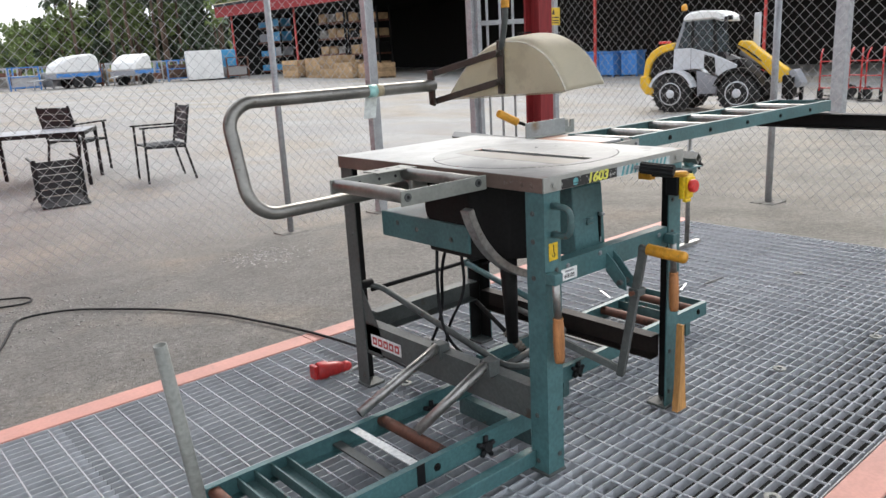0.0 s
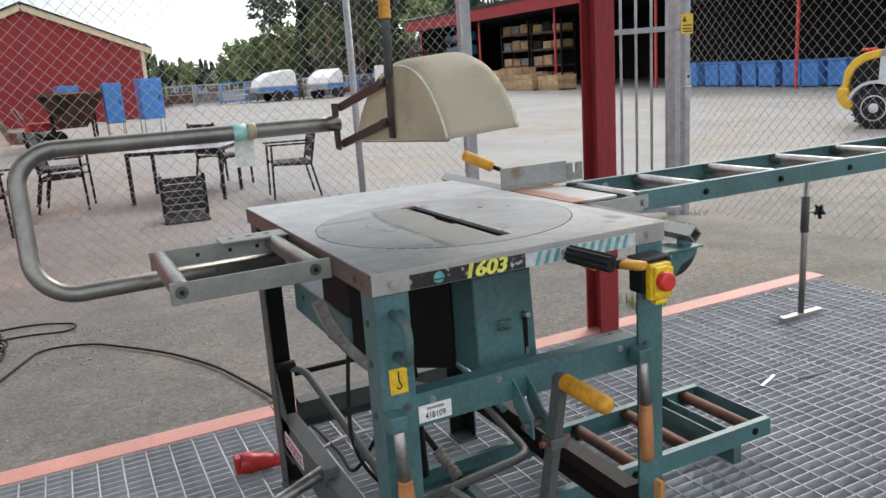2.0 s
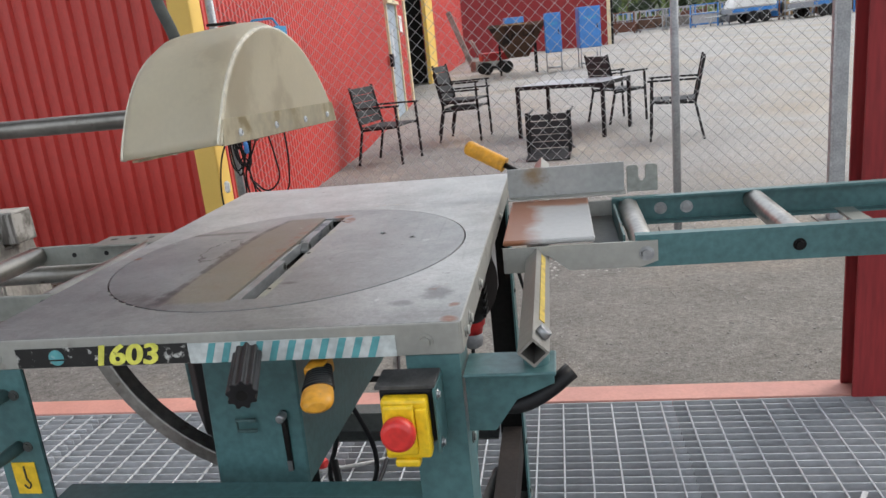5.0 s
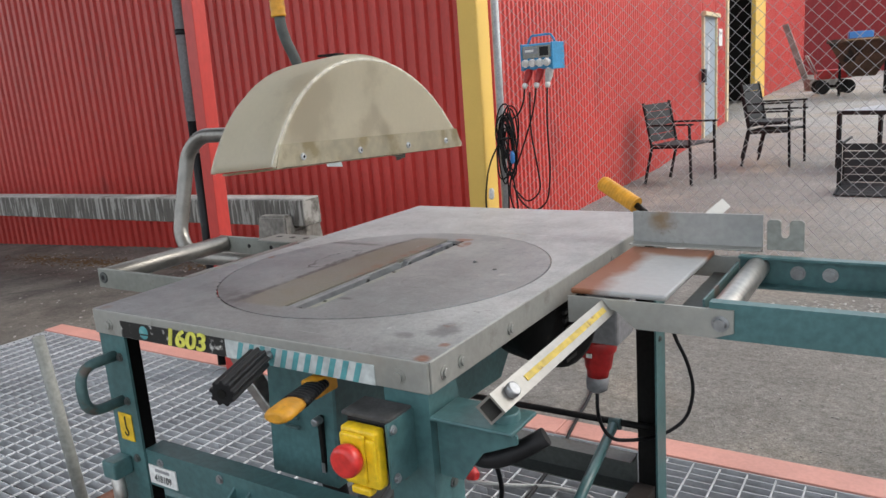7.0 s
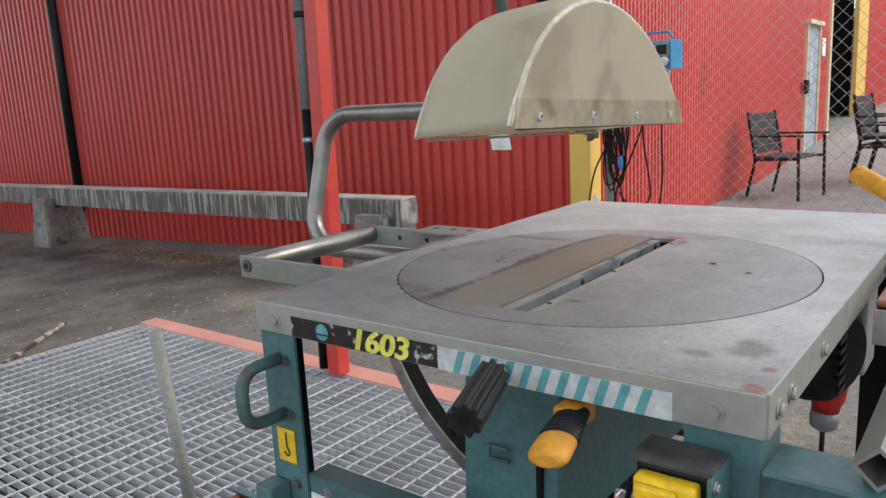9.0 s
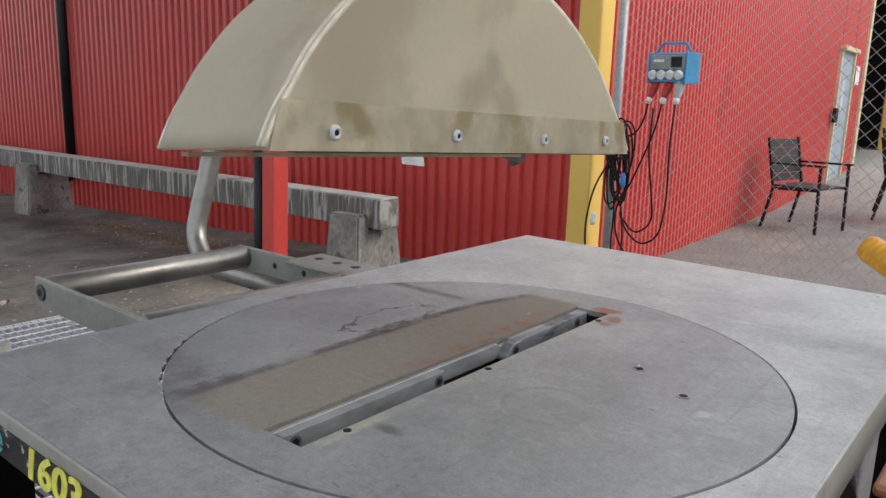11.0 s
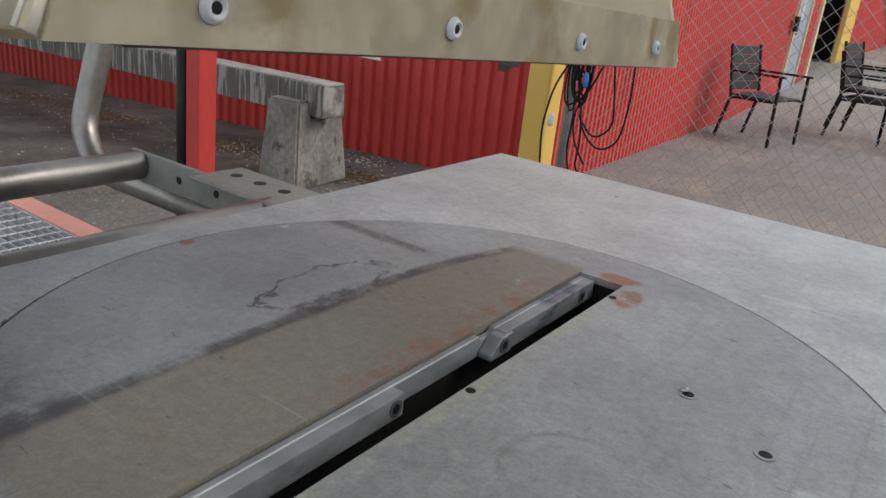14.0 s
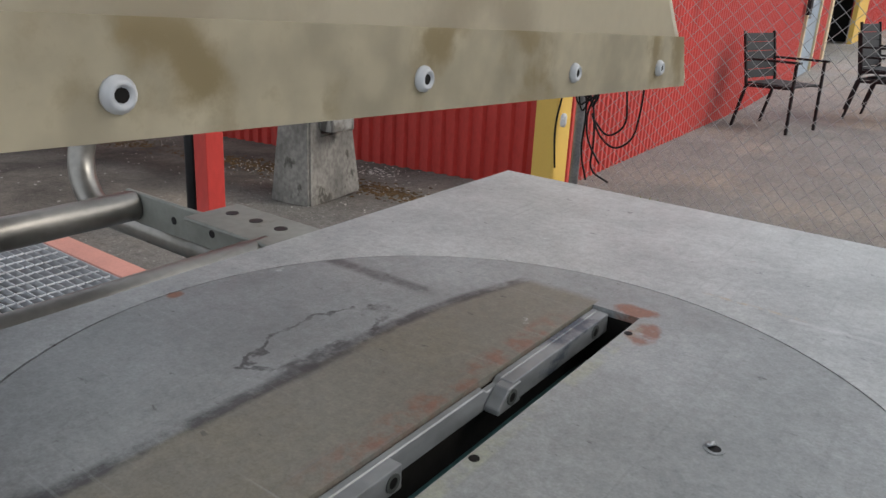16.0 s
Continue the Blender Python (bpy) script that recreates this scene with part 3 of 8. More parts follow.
def rust_patch_steel():
    """Side plate worn pale in the middle, with rust left along two edges."""
    mat = material("part_rusted_plate", (0.38, 0.38, 0.375), 0.42, metal=0.35, dark=0.92, scale=8, speck=0.15, bump=0.03)
    n, l = mat.node_tree.nodes, mat.node_tree.links
    b = n["Principled BSDF"]
    now = b.inputs["Base Color"].links[0].from_socket
    geo, sep, wob = n.new("ShaderNodeNewGeometry"), n.new("ShaderNodeSeparateXYZ"), n.new("ShaderNodeTexNoise")
    wob.inputs["Scale"].default_value, wob.inputs["Detail"].default_value = 18, 7
    l.new(geo.outputs["Position"], wob.inputs["Vector"])
    l.new(geo.outputs["Position"], sep.inputs[0])

    def edge(socket, at, sign):
        a = n.new("ShaderNodeMath")
        a.operation = "MULTIPLY_ADD"
        l.new(socket, a.inputs[0])
        a.inputs[1].default_value, a.inputs[2].default_value = sign * 40, -sign * 40 * at
        c = n.new("ShaderNodeMath")
        c.operation = "MULTIPLY_ADD"
        l.new(wob.outputs["Fac"], c.inputs[0])
        c.inputs[1].default_value = 2.4
        l.new(a.outputs[0], c.inputs[2])
        e = n.new("ShaderNodeMath")
        e.operation, e.use_clamp = "SUBTRACT", True
        l.new(c.outputs[0], e.inputs[0])
        e.inputs[1].default_value = 1.0
        return e.outputs[0]

    either = n.new("ShaderNodeMath")
    either.operation = "MAXIMUM"
    l.new(edge(sep.outputs["X"], 0.722, -1), either.inputs[0])
    l.new(edge(sep.outputs["Y"], 0.578, 1), either.inputs[1])
    mx = n.new("ShaderNodeMixRGB")
    l.new(either.outputs[0], mx.inputs[0])
    l.new(now, mx.inputs[1])
    mx.inputs[2].default_value = (0.24, 0.095, 0.045, 1)
    l.new(mx.outputs["Color"], b.inputs["Base Color"])
    return mat


RUSTPLATE = rust_patch_steel()


def rust_spot_steel():
    """Grey stop plate with one brown bloom near its end."""
    mat = material("bloomed_stop_steel", (0.34, 0.345, 0.335), 0.45, metal=0.3, dark=0.85, scale=10, stain=(0.20, 0.19, 0.165), stain_at=0.6, stain_scale=12, speck=0.25, bump=0.03)
    n, l = mat.node_tree.nodes, mat.node_tree.links
    b = n["Principled BSDF"]
    now = b.inputs["Base Color"].links[0].from_socket
    geo, away, wob, sumup, ramp, mx = (n.new("ShaderNode" + k) for k in ("NewGeometry", "VectorMath", "TexNoise", "Math", "ValToRGB", "MixRGB"))
    away.operation = "DISTANCE"
    away.inputs[1].default_value = (0.712, 0.668, 0.892)
    wob.inputs["Scale"].default_value, wob.inputs["Detail"].default_value = 60, 6
    l.new(geo.outputs["Position"], away.inputs[0])
    l.new(geo.outputs["Position"], wob.inputs["Vector"])
    sumup.operation = "MULTIPLY_ADD"
    l.new(wob.outputs["Fac"], sumup.inputs[0])
    sumup.inputs[1].default_value = 0.035
    l.new(away.outputs["Value"], sumup.inputs[2])
    ramp.color_ramp.elements[0].position, ramp.color_ramp.elements[1].position = 0.024, 0.046
    ramp.color_ramp.elements[0].color, ramp.color_ramp.elements[1].color = (0.8, 0.8, 0.8, 1), (0, 0, 0, 1)
    l.new(sumup.outputs[0], ramp.inputs["Fac"])
    l.new(ramp.outputs["Color"], mx.inputs[0])
    l.new(now, mx.inputs[1])
    mx.inputs[2].default_value = (0.21, 0.125, 0.045, 1)
    l.new(mx.outputs["Color"], b.inputs["Base Color"])
    return mat


STOPSTEEL = rust_spot_steel()


def ground_material():
    """Worn asphalt and packed grit: pale grey, with dusty brown areas, dark patches, cracks and speckle."""
    mat = bpy.data.materials.new("worn_asphalt_yard")
    mat.use_nodes = True
    n, l = mat.node_tree.nodes, mat.node_tree.links
    b = n["Principled BSDF"]
    geo = n.new("ShaderNodeNewGeometry")

    def tex(scale, detail=6, rough=0.6):
        t = n.new("ShaderNodeTexNoise")
        t.inputs["Scale"].default_value, t.inputs["Detail"].default_value, t.inputs["Roughness"].default_value = scale, detail, rough
        l.new(geo.outputs["Position"], t.inputs["Vector"])
        return t.outputs["Fac"]

    def ramp(fac, p0, c0, p1, c1):
        r = n.new("ShaderNodeValToRGB")
        r.color_ramp.elements[0].position, r.color_ramp.elements[1].position = p0, p1
        r.color_ramp.elements[0].color, r.color_ramp.elements[1].color = (*c0, 1), (*c1, 1)
        l.new(fac, r.inputs["Fac"])
        return r.outputs["Color"]

    def mix(fac, a, c, mode="MIX", amount=1.0):
        m = n.new("ShaderNodeMixRGB")
        m.blend_type = mode
        if fac is None:
            m.inputs[0].default_value = amount
        else:
            l.new(fac, m.inputs[0])
        l.new(a, m.inputs[1])
        l.new(c, m.inputs[2])
        return m.outputs["Color"]

    grey = ramp(tex(0.5), 0.3, (0.25, 0.245, 0.24), 0.72, (0.34, 0.335, 0.325))
    brown = ramp(tex(3.0), 0.3, (0.26, 0.235, 0.20), 0.7, (0.35, 0.32, 0.28))
    col = mix(ramp(tex(0.33, 5), 0.5, (0, 0, 0), 0.62, (1, 1, 1)), grey, brown)
    sep = n.new("ShaderNodeSeparateXYZ")
    l.new(geo.outputs["Position"], sep.inputs[0])

    def fade(socket, a, b, wobble):
        """From nothing at a to all at b, with a ragged border."""
        m = n.new("ShaderNodeMath")
        m.operation = "MULTIPLY_ADD"
        l.new(tex(0.9, 7), m.inputs[0])
        m.inputs[1].default_value = wobble
        l.new(socket, m.inputs[2])
        r = n.new("ShaderNodeMapRange")
        r.inputs["From Min"].default_value, r.inputs["From Max"].default_value = a + wobble / 2, b + wobble / 2
        l.new(m.outputs[0], r.inputs["Value"])
        return r.outputs["Result"]

    # browner towards the platform; darker towards the left end and the side wall
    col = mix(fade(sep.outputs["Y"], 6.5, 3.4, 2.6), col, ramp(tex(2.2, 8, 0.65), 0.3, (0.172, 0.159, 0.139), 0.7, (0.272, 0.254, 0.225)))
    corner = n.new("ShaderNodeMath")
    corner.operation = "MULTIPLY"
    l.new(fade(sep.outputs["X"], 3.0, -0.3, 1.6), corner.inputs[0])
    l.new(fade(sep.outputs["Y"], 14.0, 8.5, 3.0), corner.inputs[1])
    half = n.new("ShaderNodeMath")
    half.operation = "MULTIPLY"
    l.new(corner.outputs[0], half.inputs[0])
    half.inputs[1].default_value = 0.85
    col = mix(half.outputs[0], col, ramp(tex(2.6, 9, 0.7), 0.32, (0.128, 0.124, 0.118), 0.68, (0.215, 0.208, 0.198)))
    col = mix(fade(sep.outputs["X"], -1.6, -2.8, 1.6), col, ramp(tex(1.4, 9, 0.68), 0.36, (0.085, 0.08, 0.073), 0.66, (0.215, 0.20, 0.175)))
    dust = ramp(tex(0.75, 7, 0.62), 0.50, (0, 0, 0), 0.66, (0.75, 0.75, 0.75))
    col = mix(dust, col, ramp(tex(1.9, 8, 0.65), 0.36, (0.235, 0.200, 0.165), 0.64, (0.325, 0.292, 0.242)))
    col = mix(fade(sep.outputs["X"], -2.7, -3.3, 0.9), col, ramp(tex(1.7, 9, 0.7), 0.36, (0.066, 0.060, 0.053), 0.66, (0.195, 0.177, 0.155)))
    dark = ramp(tex(1.1, 8, 0.7), 0.60, (0, 0, 0), 0.74, (0.65, 0.65, 0.65))
    col = mix(dark, col, ramp(tex(9), 0.3, (0.085, 0.08, 0.075), 0.7, (0.15, 0.145, 0.135)))
    speck = ramp(tex(140, 3, 0.75), 0.36, (0.58, 0.58, 0.58), 0.64, (1.38, 1.37, 1.35))
    col = mix(None, col, speck, "MULTIPLY", 0.75)
    speck2 = ramp(tex(38, 6, 0.75), 0.36, (0.66, 0.65, 0.63), 0.64, (1.28, 1.28, 1.28))
    col = mix(None, col, speck2, "MULTIPLY", 0.8)
    l.new(col, b.inputs["Base Color"])
    b.inputs["Roughness"].default_value = 0.9
    b.inputs["Specular IOR Level"].default_value = 0.3
    bp = n.new("ShaderNodeBump")
    bp.inputs["Strength"].default_value, bp.inputs["Distance"].default_value = 0.6, 0.006
    l.new(tex(110, 4, 0.7), bp.inputs["Height"])
    l.new(bp.outputs["Normal"], b.inputs["Normal"])
    return mat


ASPHALT = ground_material()


# ---- ground, pit and grating platform ----
X0, X1, Y0, Y1 = -2.88, 3.04, -0.57, 1.44          # grating
EDGE = 0.105                                       # width of the salmon kerb beams


def ground_height(x, y):
    """The yard falls away from the platform's edge, then climbs slowly towards its far side."""
    out = math.hypot(max(X0 - x, x - X1 - 0.06, 0.0), max(Y0 - EDGE - y, y - Y1 - EDGE, 0.0))
    z = -0.13 * min(1.0, out / 2.45) ** 1.5
    z += float(np.interp(max(y, 0.4 * x + 0.9 * y - 4.5), [9, 12, 17, 30, 50, 200], [0, 0.13, 0.38, 0.52, 0.65, 0.7]))
    z -= (0.24 * max(0.0, min(1.0, (x - 6) / 5)) + 0.26 * max(0.0, min(1.0, (x - 14) / 12))) * max(0.0, min(1.0, (44 - y) / 24))
    if x < -2.0:
        z -= min(0.28, 0.03 * (-2.0 - x)) * max(0.0, min(1.0, (9 - y) / 4))
    return z


def build_ground():
    xs = sorted({-400, -150, -60, -30, -15, -10, -8, -6.5, -5, -4, X0, X1 + 0.0, 4, 5, 6.5, 8, 10, 12, 14, 17, 20, 25, 30, 40, 60, 90, 150, 400, -2, -1, 0, 1, 2, 3.5})
    ya, yb = Y0 - EDGE, Y1 + EDGE
    ys = sorted({-400, -150, -60, -30, -15, -8, -4, -2, ya, yb, 2.2, 3, 4, 5, 6, 7, 8, 9, 10, 11, 12, 14, 16, 18, 20, 23, 26, 30, 36, 45, 60, 80, 120, 200, 450})
    bm = B()
    grid = {}
    for i, x in enumerate(xs):
        for j, y in enumerate(ys):
            grid[i, j] = bm.verts.new((x, y, ground_height(x, y) - 0.004))
    for i in range(len(xs) - 1):
        for j in range(len(ys) - 1):
            mx, my = (xs[i] + xs[i + 1]) / 2, (ys[j] + ys[j + 1]) / 2
            if X0 < mx < X1 and ya < my < yb:
                continue
            f = bm.faces.new((grid[i, j], grid[i + 1, j], grid[i + 1, j + 1], grid[i, j + 1]))
            f.smooth = True
    me = bpy.data.meshes.new("ground")
    bm.to_mesh(me)
    bm.free()
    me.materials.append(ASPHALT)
    tagged(new("ground", me), "worn grey asphalt yard with dusty grit and dark patches", "ground", kind="structure")
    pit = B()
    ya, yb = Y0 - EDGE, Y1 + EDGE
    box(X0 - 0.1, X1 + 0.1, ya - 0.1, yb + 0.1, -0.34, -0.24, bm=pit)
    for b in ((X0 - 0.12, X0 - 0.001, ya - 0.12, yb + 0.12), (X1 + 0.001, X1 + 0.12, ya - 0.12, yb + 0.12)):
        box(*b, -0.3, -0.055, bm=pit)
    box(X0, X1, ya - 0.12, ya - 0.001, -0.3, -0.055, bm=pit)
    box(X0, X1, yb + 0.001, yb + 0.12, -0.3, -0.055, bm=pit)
    tagged(part("pit", pit, PIT), "shallow concrete pit under the steel grating, coloured dark for its shade", "pit", kind="structure")


build_ground()


def build_kerbs():
    for ya, yb in ((Y1 + 0.002, Y1 + EDGE), (Y0 - EDGE, Y0 - 0.002)):
        k = thing("edge_beam", ((X0 + X1) / 2, (ya + yb) / 2, 0), "salmon-painted steel edge beam flush along the grating", "edge beam", "platform edge beams", "structure")
        cuts = [X0 - 0.02, 0.12, X1 + 0.06]
        for a, b in zip(cuts, cuts[1:]):
            part("beam_length", box(a + 0.0015, b - 0.0015, ya, yb, -0.10, 0.004, 0.003), SALMON, k)


build_kerbs()


# ---- the table saw ----
TX, TY, TZ = 0.642, 0.935, 0.852                   # table plate
CX, CY, CR = 0.3190, 0.357, 0.2870                   # round insert
SX0, SX1, SY0, SY1 = 0.307, 0.349, 0.114, 0.578    # blade slot


def rect_hit(cx, cy, x0, x1, y0, y1, a):
    c, s = math.cos(a), math.sin(a)
    k = min(((x1 - cx) / c if c > 1e-9 else (x0 - cx) / c if c < -1e-9 else 1e9),
            ((y1 - cy) / s if s > 1e-9 else (y0 - cy) / s if s < -1e-9 else 1e9))
    return cx + c * k, cy + s * k


def bolt(bm, p, axis, r=0.008, h=0.006):
    """A hexagon bolt head with its washer, proud of a face."""
    a = Vector({"x": (1, 0, 0), "-x": (-1, 0, 0), "y": (0, 1, 0), "-y": (0, -1, 0), "z": (0, 0, 1)}[axis])
    p = Vector(p)
    rod(p, p + a * 0.0015, r * 1.45, 16, bm=bm)
    rod(p + a * 0.0015, p + a * h, r, 6, bm=bm)


def put_bolt(parent, mat, p, axis, r=0.008, h=0.006):
    bm = B()
    bolt(bm, p, axis, r, h)
    part("bolt", bm, mat, parent)


def ribbed(p0, p1, r, ribs, mat, name, parent, waist=0.955, seg=14, label=""):
    """A grip with raised rings along it and a rounded end."""
    p0, p1 = Vector(p0), Vector(p1)
    bm = B()
    n = ribs * 4
    d = (p1 - p0).normalized()
    side = d.orthogonal().normalized()
    up = d.cross(side)
    rings = []
    for i in range(n + 3):
        t = min(1.0, i / n)
        k = r * (1.0 if (i // 2) % 2 == 0 else waist)
        if i > n:
            k, t = r * (0.8 if i == n + 1 else 0.35), 1.0 + (0.35 if i == n + 1 else 0.55) * r / (p1 - p0).length
        c = p0.lerp(p1, t) if t <= 1 else p1 + (p1 - p0) * (t - 1)
        rings.append([bm.verts.new(c + side * math.cos(2 * math.pi * q / seg) * k + up * math.sin(2 * math.pi * q / seg) * k) for q in range(seg)])
    for a, b in zip(rings, rings[1:]):
        for q in range(seg):
            bm.faces.new((a[q], a[(q + 1) % seg], b[(q + 1) % seg], b[q])).smooth = True
    bm.faces.new(rings[0][::-1])
    bm.faces.new(rings[-1])
    return part(name, bm, mat, parent, label)


def star_knob(p, axis, r, mat, name, parent):
    """A five-lobed clamping knob."""
    bm = B()
    a = Vector(axis).normalized()
    side = a.orthogonal().normalized()
    up = a.cross(side)
    p = Vector(p)
    rod(p - a * 0.012, p + a * 0.012, r * 0.45, 12, bm=bm)
    for i in range(5):
        q = 2 * math.pi * i / 5
        d = side * math.cos(q) + up * math.sin(q)
        rod(p + d * r * 0.3, p + d * r, 0.009, 8, r2=0.007, bm=bm)
    return part(name, bm, mat, parent)


def build_saw():
    saw = thing("table_saw", (0.32, 0.46, 0), "teal-green table saw with scuffed steel table and raised cream blade hood", "table saw")

    # table plate with a round opening, and its folded skirt
    corners = [math.atan2(y - CY, x - CX) for x, y in ((0, 0), (TX, 0), (TX, TY), (0, TY))]
    ang = sorted([2 * math.pi * i / 96 - math.pi for i in range(96)] + corners)
    plate = annulus([rect_hit(CX, CY, 0, TX, 0, TY, a) for a in ang], [(CX + (CR + 0.0015) * math.cos(a), CY + (CR + 0.0015) * math.sin(a)) for a in ang], TZ - 0.004, TZ)
    top = part("tabletop", plate, TABLETOP, saw)
    slots = [math.atan2(y - CY, x - CX) for x, y in ((SX0, SY0), (SX1, SY0), (SX1, SY1), (SX0, SY1))]
    ang = sorted([2 * math.pi * i / 96 - math.pi for i in range(96)] + slots)
    disc = annulus([(CX + (CR - 0.001) * math.cos(a), CY + (CR - 0.001) * math.sin(a)) for a in ang], [rect_hit(CX, CY, SX0, SX1, SY0, SY1, a) for a in ang], TZ - 0.006, TZ + 0.0005)
    insert = part("round_insert", disc, INSERT, saw)
    # holes in the insert are dark countersunk screws
    for x, y in ((0.457, 0.432), (0.514, 0.397)):
        bm = annulus([(x + 0.0062 * math.cos(a), y + 0.0062 * math.sin(a)) for a in (math.pi * i / 8 for i in range(16))],
                     [(x + 0.0040 * math.cos(a), y + 0.0040 * math.sin(a)) for a in (math.pi * i / 8 for i in range(16))], TZ + 0.0006, TZ + 0.0011)
        ring = part("screw_hole", bm, INSERT, insert)
        part("hole_bottom", rod((x, y, TZ + 0.0002), (x, y, TZ + 0.0009), 0.0039, 12), DARKSTEEL, ring)
    part("bolt_stub", rod((0.4545, 0.4335, TZ + 0.0006), (0.4530, 0.4345, TZ + 0.0026), 0.0028, 8), GALV, insert, "bright broken bolt stub")
    for i in range(10):
        a = radians(217 + i * 2.5)
        bm = prism([(-0.0030, -0.0012), (0.0030, -0.0008), (0.0018, 0.0016), (-0.0014, 0.0014)], "z", 0.0, 0.0005)
        bm.transform(Matrix.Translation((CX + (CR + 0.0014) * math.cos(a), CY + (CR + 0.0014) * math.sin(a), TZ + 0.0002)) @ Matrix.Rotation(a + math.pi / 2, 4, "Z"))
        part("edge_chip", bm, ALU if i % 2 else INK, top)
    for x, y in ((0.3535, 0.155), (0.3535, 0.333), (0.3535, 0.545)):
        part("screw_hole", rod((x, y, TZ + 0.0003), (x, y, TZ + 0.0009), 0.0033, 12), DARKSTEEL, insert)
    skirt = 0.040
    for name, b in (("front_skirt", (0, TX, -0.002, 0.0015)), ("back_skirt", (0, TX, TY - 0.0015, TY + 0.002))):
        part(name, box(*b, TZ - skirt, TZ - 0.0005, 0.0012), ALU, top)
    for name, b, mat in (("side_skirt", (-0.002, 0.0015, 0.002, TY - 0.002), SKIRTBROWN), ("side_skirt", (TX - 0.0015, TX + 0.002, 0.002, TY - 0.002), ALU)):
        part(name, box(*b, TZ - skirt, TZ - 0.0005, 0.0012), mat, top)
    for x in (0.038, 0.6):
        put_bolt(top, ALU, (x, -0.002, 0.829), "-y", 0.007, 0.005)
    for y in (0.03, 0.07, 0.20, 0.60, 0.88):
        put_bolt(top, ALU, (TX + 0.002, y, 0.829), "x", 0.0062, 0.005)
    for y in (0.04, 0.075):
        put_bolt(top, SKIRTBROWN, (-0.002, y, 0.829), "-x", 0.0062, 0.005)
    # rail inside the slot, cut away between its middle screws, with screw bosses
    ra, rb, rt = SX0 + 0.0012, SX0 + 0.0165, TZ - 0.0018
    prof = [(SY0 + 0.003, rt - 0.017), (SY1 - 0.002, rt - 0.017), (SY1 - 0.002, rt), (0.425, rt), (0.421, rt - 0.0035), (0.407, rt - 0.0035), (0.403, rt), (0.312, rt), (0.306, rt), (SY0 + 0.003, rt)]
    railob = part("slot_rail", prism(prof, "x", ra, ra + 0.0055, 0.0008), RAILSTEEL, saw, "smeared milled steel rail with screw holes")
    for y0, y1 in ((SY0 + 0.004, 0.306), (0.424, SY1 - 0.003)):
        part("rail_flange", box(ra + 0.0057, rb, y0, y1, rt - 0.0165, rt - 0.0002, 0.0007), RAILSTEEL, railob)
    part("rail_lug", prism([(0.404, rt - 0.0165), (0.432, rt - 0.0165), (0.432, rt - 0.001), (0.416, rt - 0.001), (0.404, rt - 0.012)], "x", ra + 0.0057, rb + 0.002, 0.0007), RAILSTEEL, railob)
    for y, x in ((0.130, rb), (0.298, rb), (0.420, rb + 0.002), (0.551, rb)):
        bm = annulus([(0.0058 * math.cos(a), 0.0058 * math.sin(a)) for a in (math.pi * i / 8 for i in range(16))], [(0.0036 * math.cos(a), 0.0036 * math.sin(a)) for a in (math.pi * i / 8 for i in range(16))], 0.0, 0.0007)
        bm.transform(Matrix.Translation((x + 0.0001, y, rt - 0.0085)) @ pose(0, 0, 0, 0, 90, 0))
        part("screw_ring", bm, GREYRAIL, railob)
        part("screw_hole", rod((x - 0.0002, y, rt - 0.0085), (x + 0.0004, y, rt - 0.0085), 0.0036, 12), DARKSTEEL, railob)
    part("slot_rim", box(SX1 - 0.0025, SX1 + 0.0, SY0, SY1, TZ - 0.028, TZ - 0.0065), DARKSTEEL, saw)
    # near-black sheets added round the slot, standing in for its shade
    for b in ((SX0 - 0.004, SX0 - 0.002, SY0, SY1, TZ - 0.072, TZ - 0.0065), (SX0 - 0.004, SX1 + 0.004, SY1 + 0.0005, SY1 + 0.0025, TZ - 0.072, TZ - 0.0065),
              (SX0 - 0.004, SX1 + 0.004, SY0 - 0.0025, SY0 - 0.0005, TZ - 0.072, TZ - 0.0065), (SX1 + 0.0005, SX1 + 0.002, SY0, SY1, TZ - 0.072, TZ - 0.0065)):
        part("slot_shade_sheet", box(*b), SHADEBLACK, saw)
    # saw blade and riving knife, lowered below the table
    blade = B()
    teeth = []
    for i in range(48):
        a = 2 * math.pi * i / 48
        teeth += [(a, 0.141), (a + 0.06, 0.150), (a + 0.08, 0.142)]
    prism([(0.385 + r * math.cos(a), 0.680 + r * math.sin(a)) for a, r in teeth], "x", 0.3345, 0.3375, bm=blade)
    part("saw_blade", blade, STEELRIB, saw, "toothed steel circular blade lowered below the slot")
    knife = [(0.205 + 0.168 * math.cos(radians(a)), 0.690 + 0.120 * math.sin(radians(a))) for a in range(100, 20, -8)]
    part("riving_knife", prism(knife + [(y + 0.004, z - 0.03) for y, z in knife[::-1]], "x", 0.3335, 0.3365), RUST, saw, "rusty steel riving knife lowered beside the blade")

    # legs of folded angle
    def leg(x, y, sx, sy, mat=GREEN):
        bm = B()
        w, t = 0.064, 0.004
        x1, y1 = x + sx * w, y + sy * w
        prism([(x, y), (x1, y), (x1, y + sy * t), (x + sx * t, y + sy * t), (x + sx * t, y1), (x, y1)], "z", 0.012, TZ - skirt - 0.001, bm=bm)
        ob = part("leg", bm, mat, saw)
        part("foot_plate", box(min(x, x1) - 0.004, max(x, x1) + 0.004, min(y, y1) - 0.004, max(y, y1) + 0.004, 0.002, 0.012, 0.002), GREYRAIL, ob)
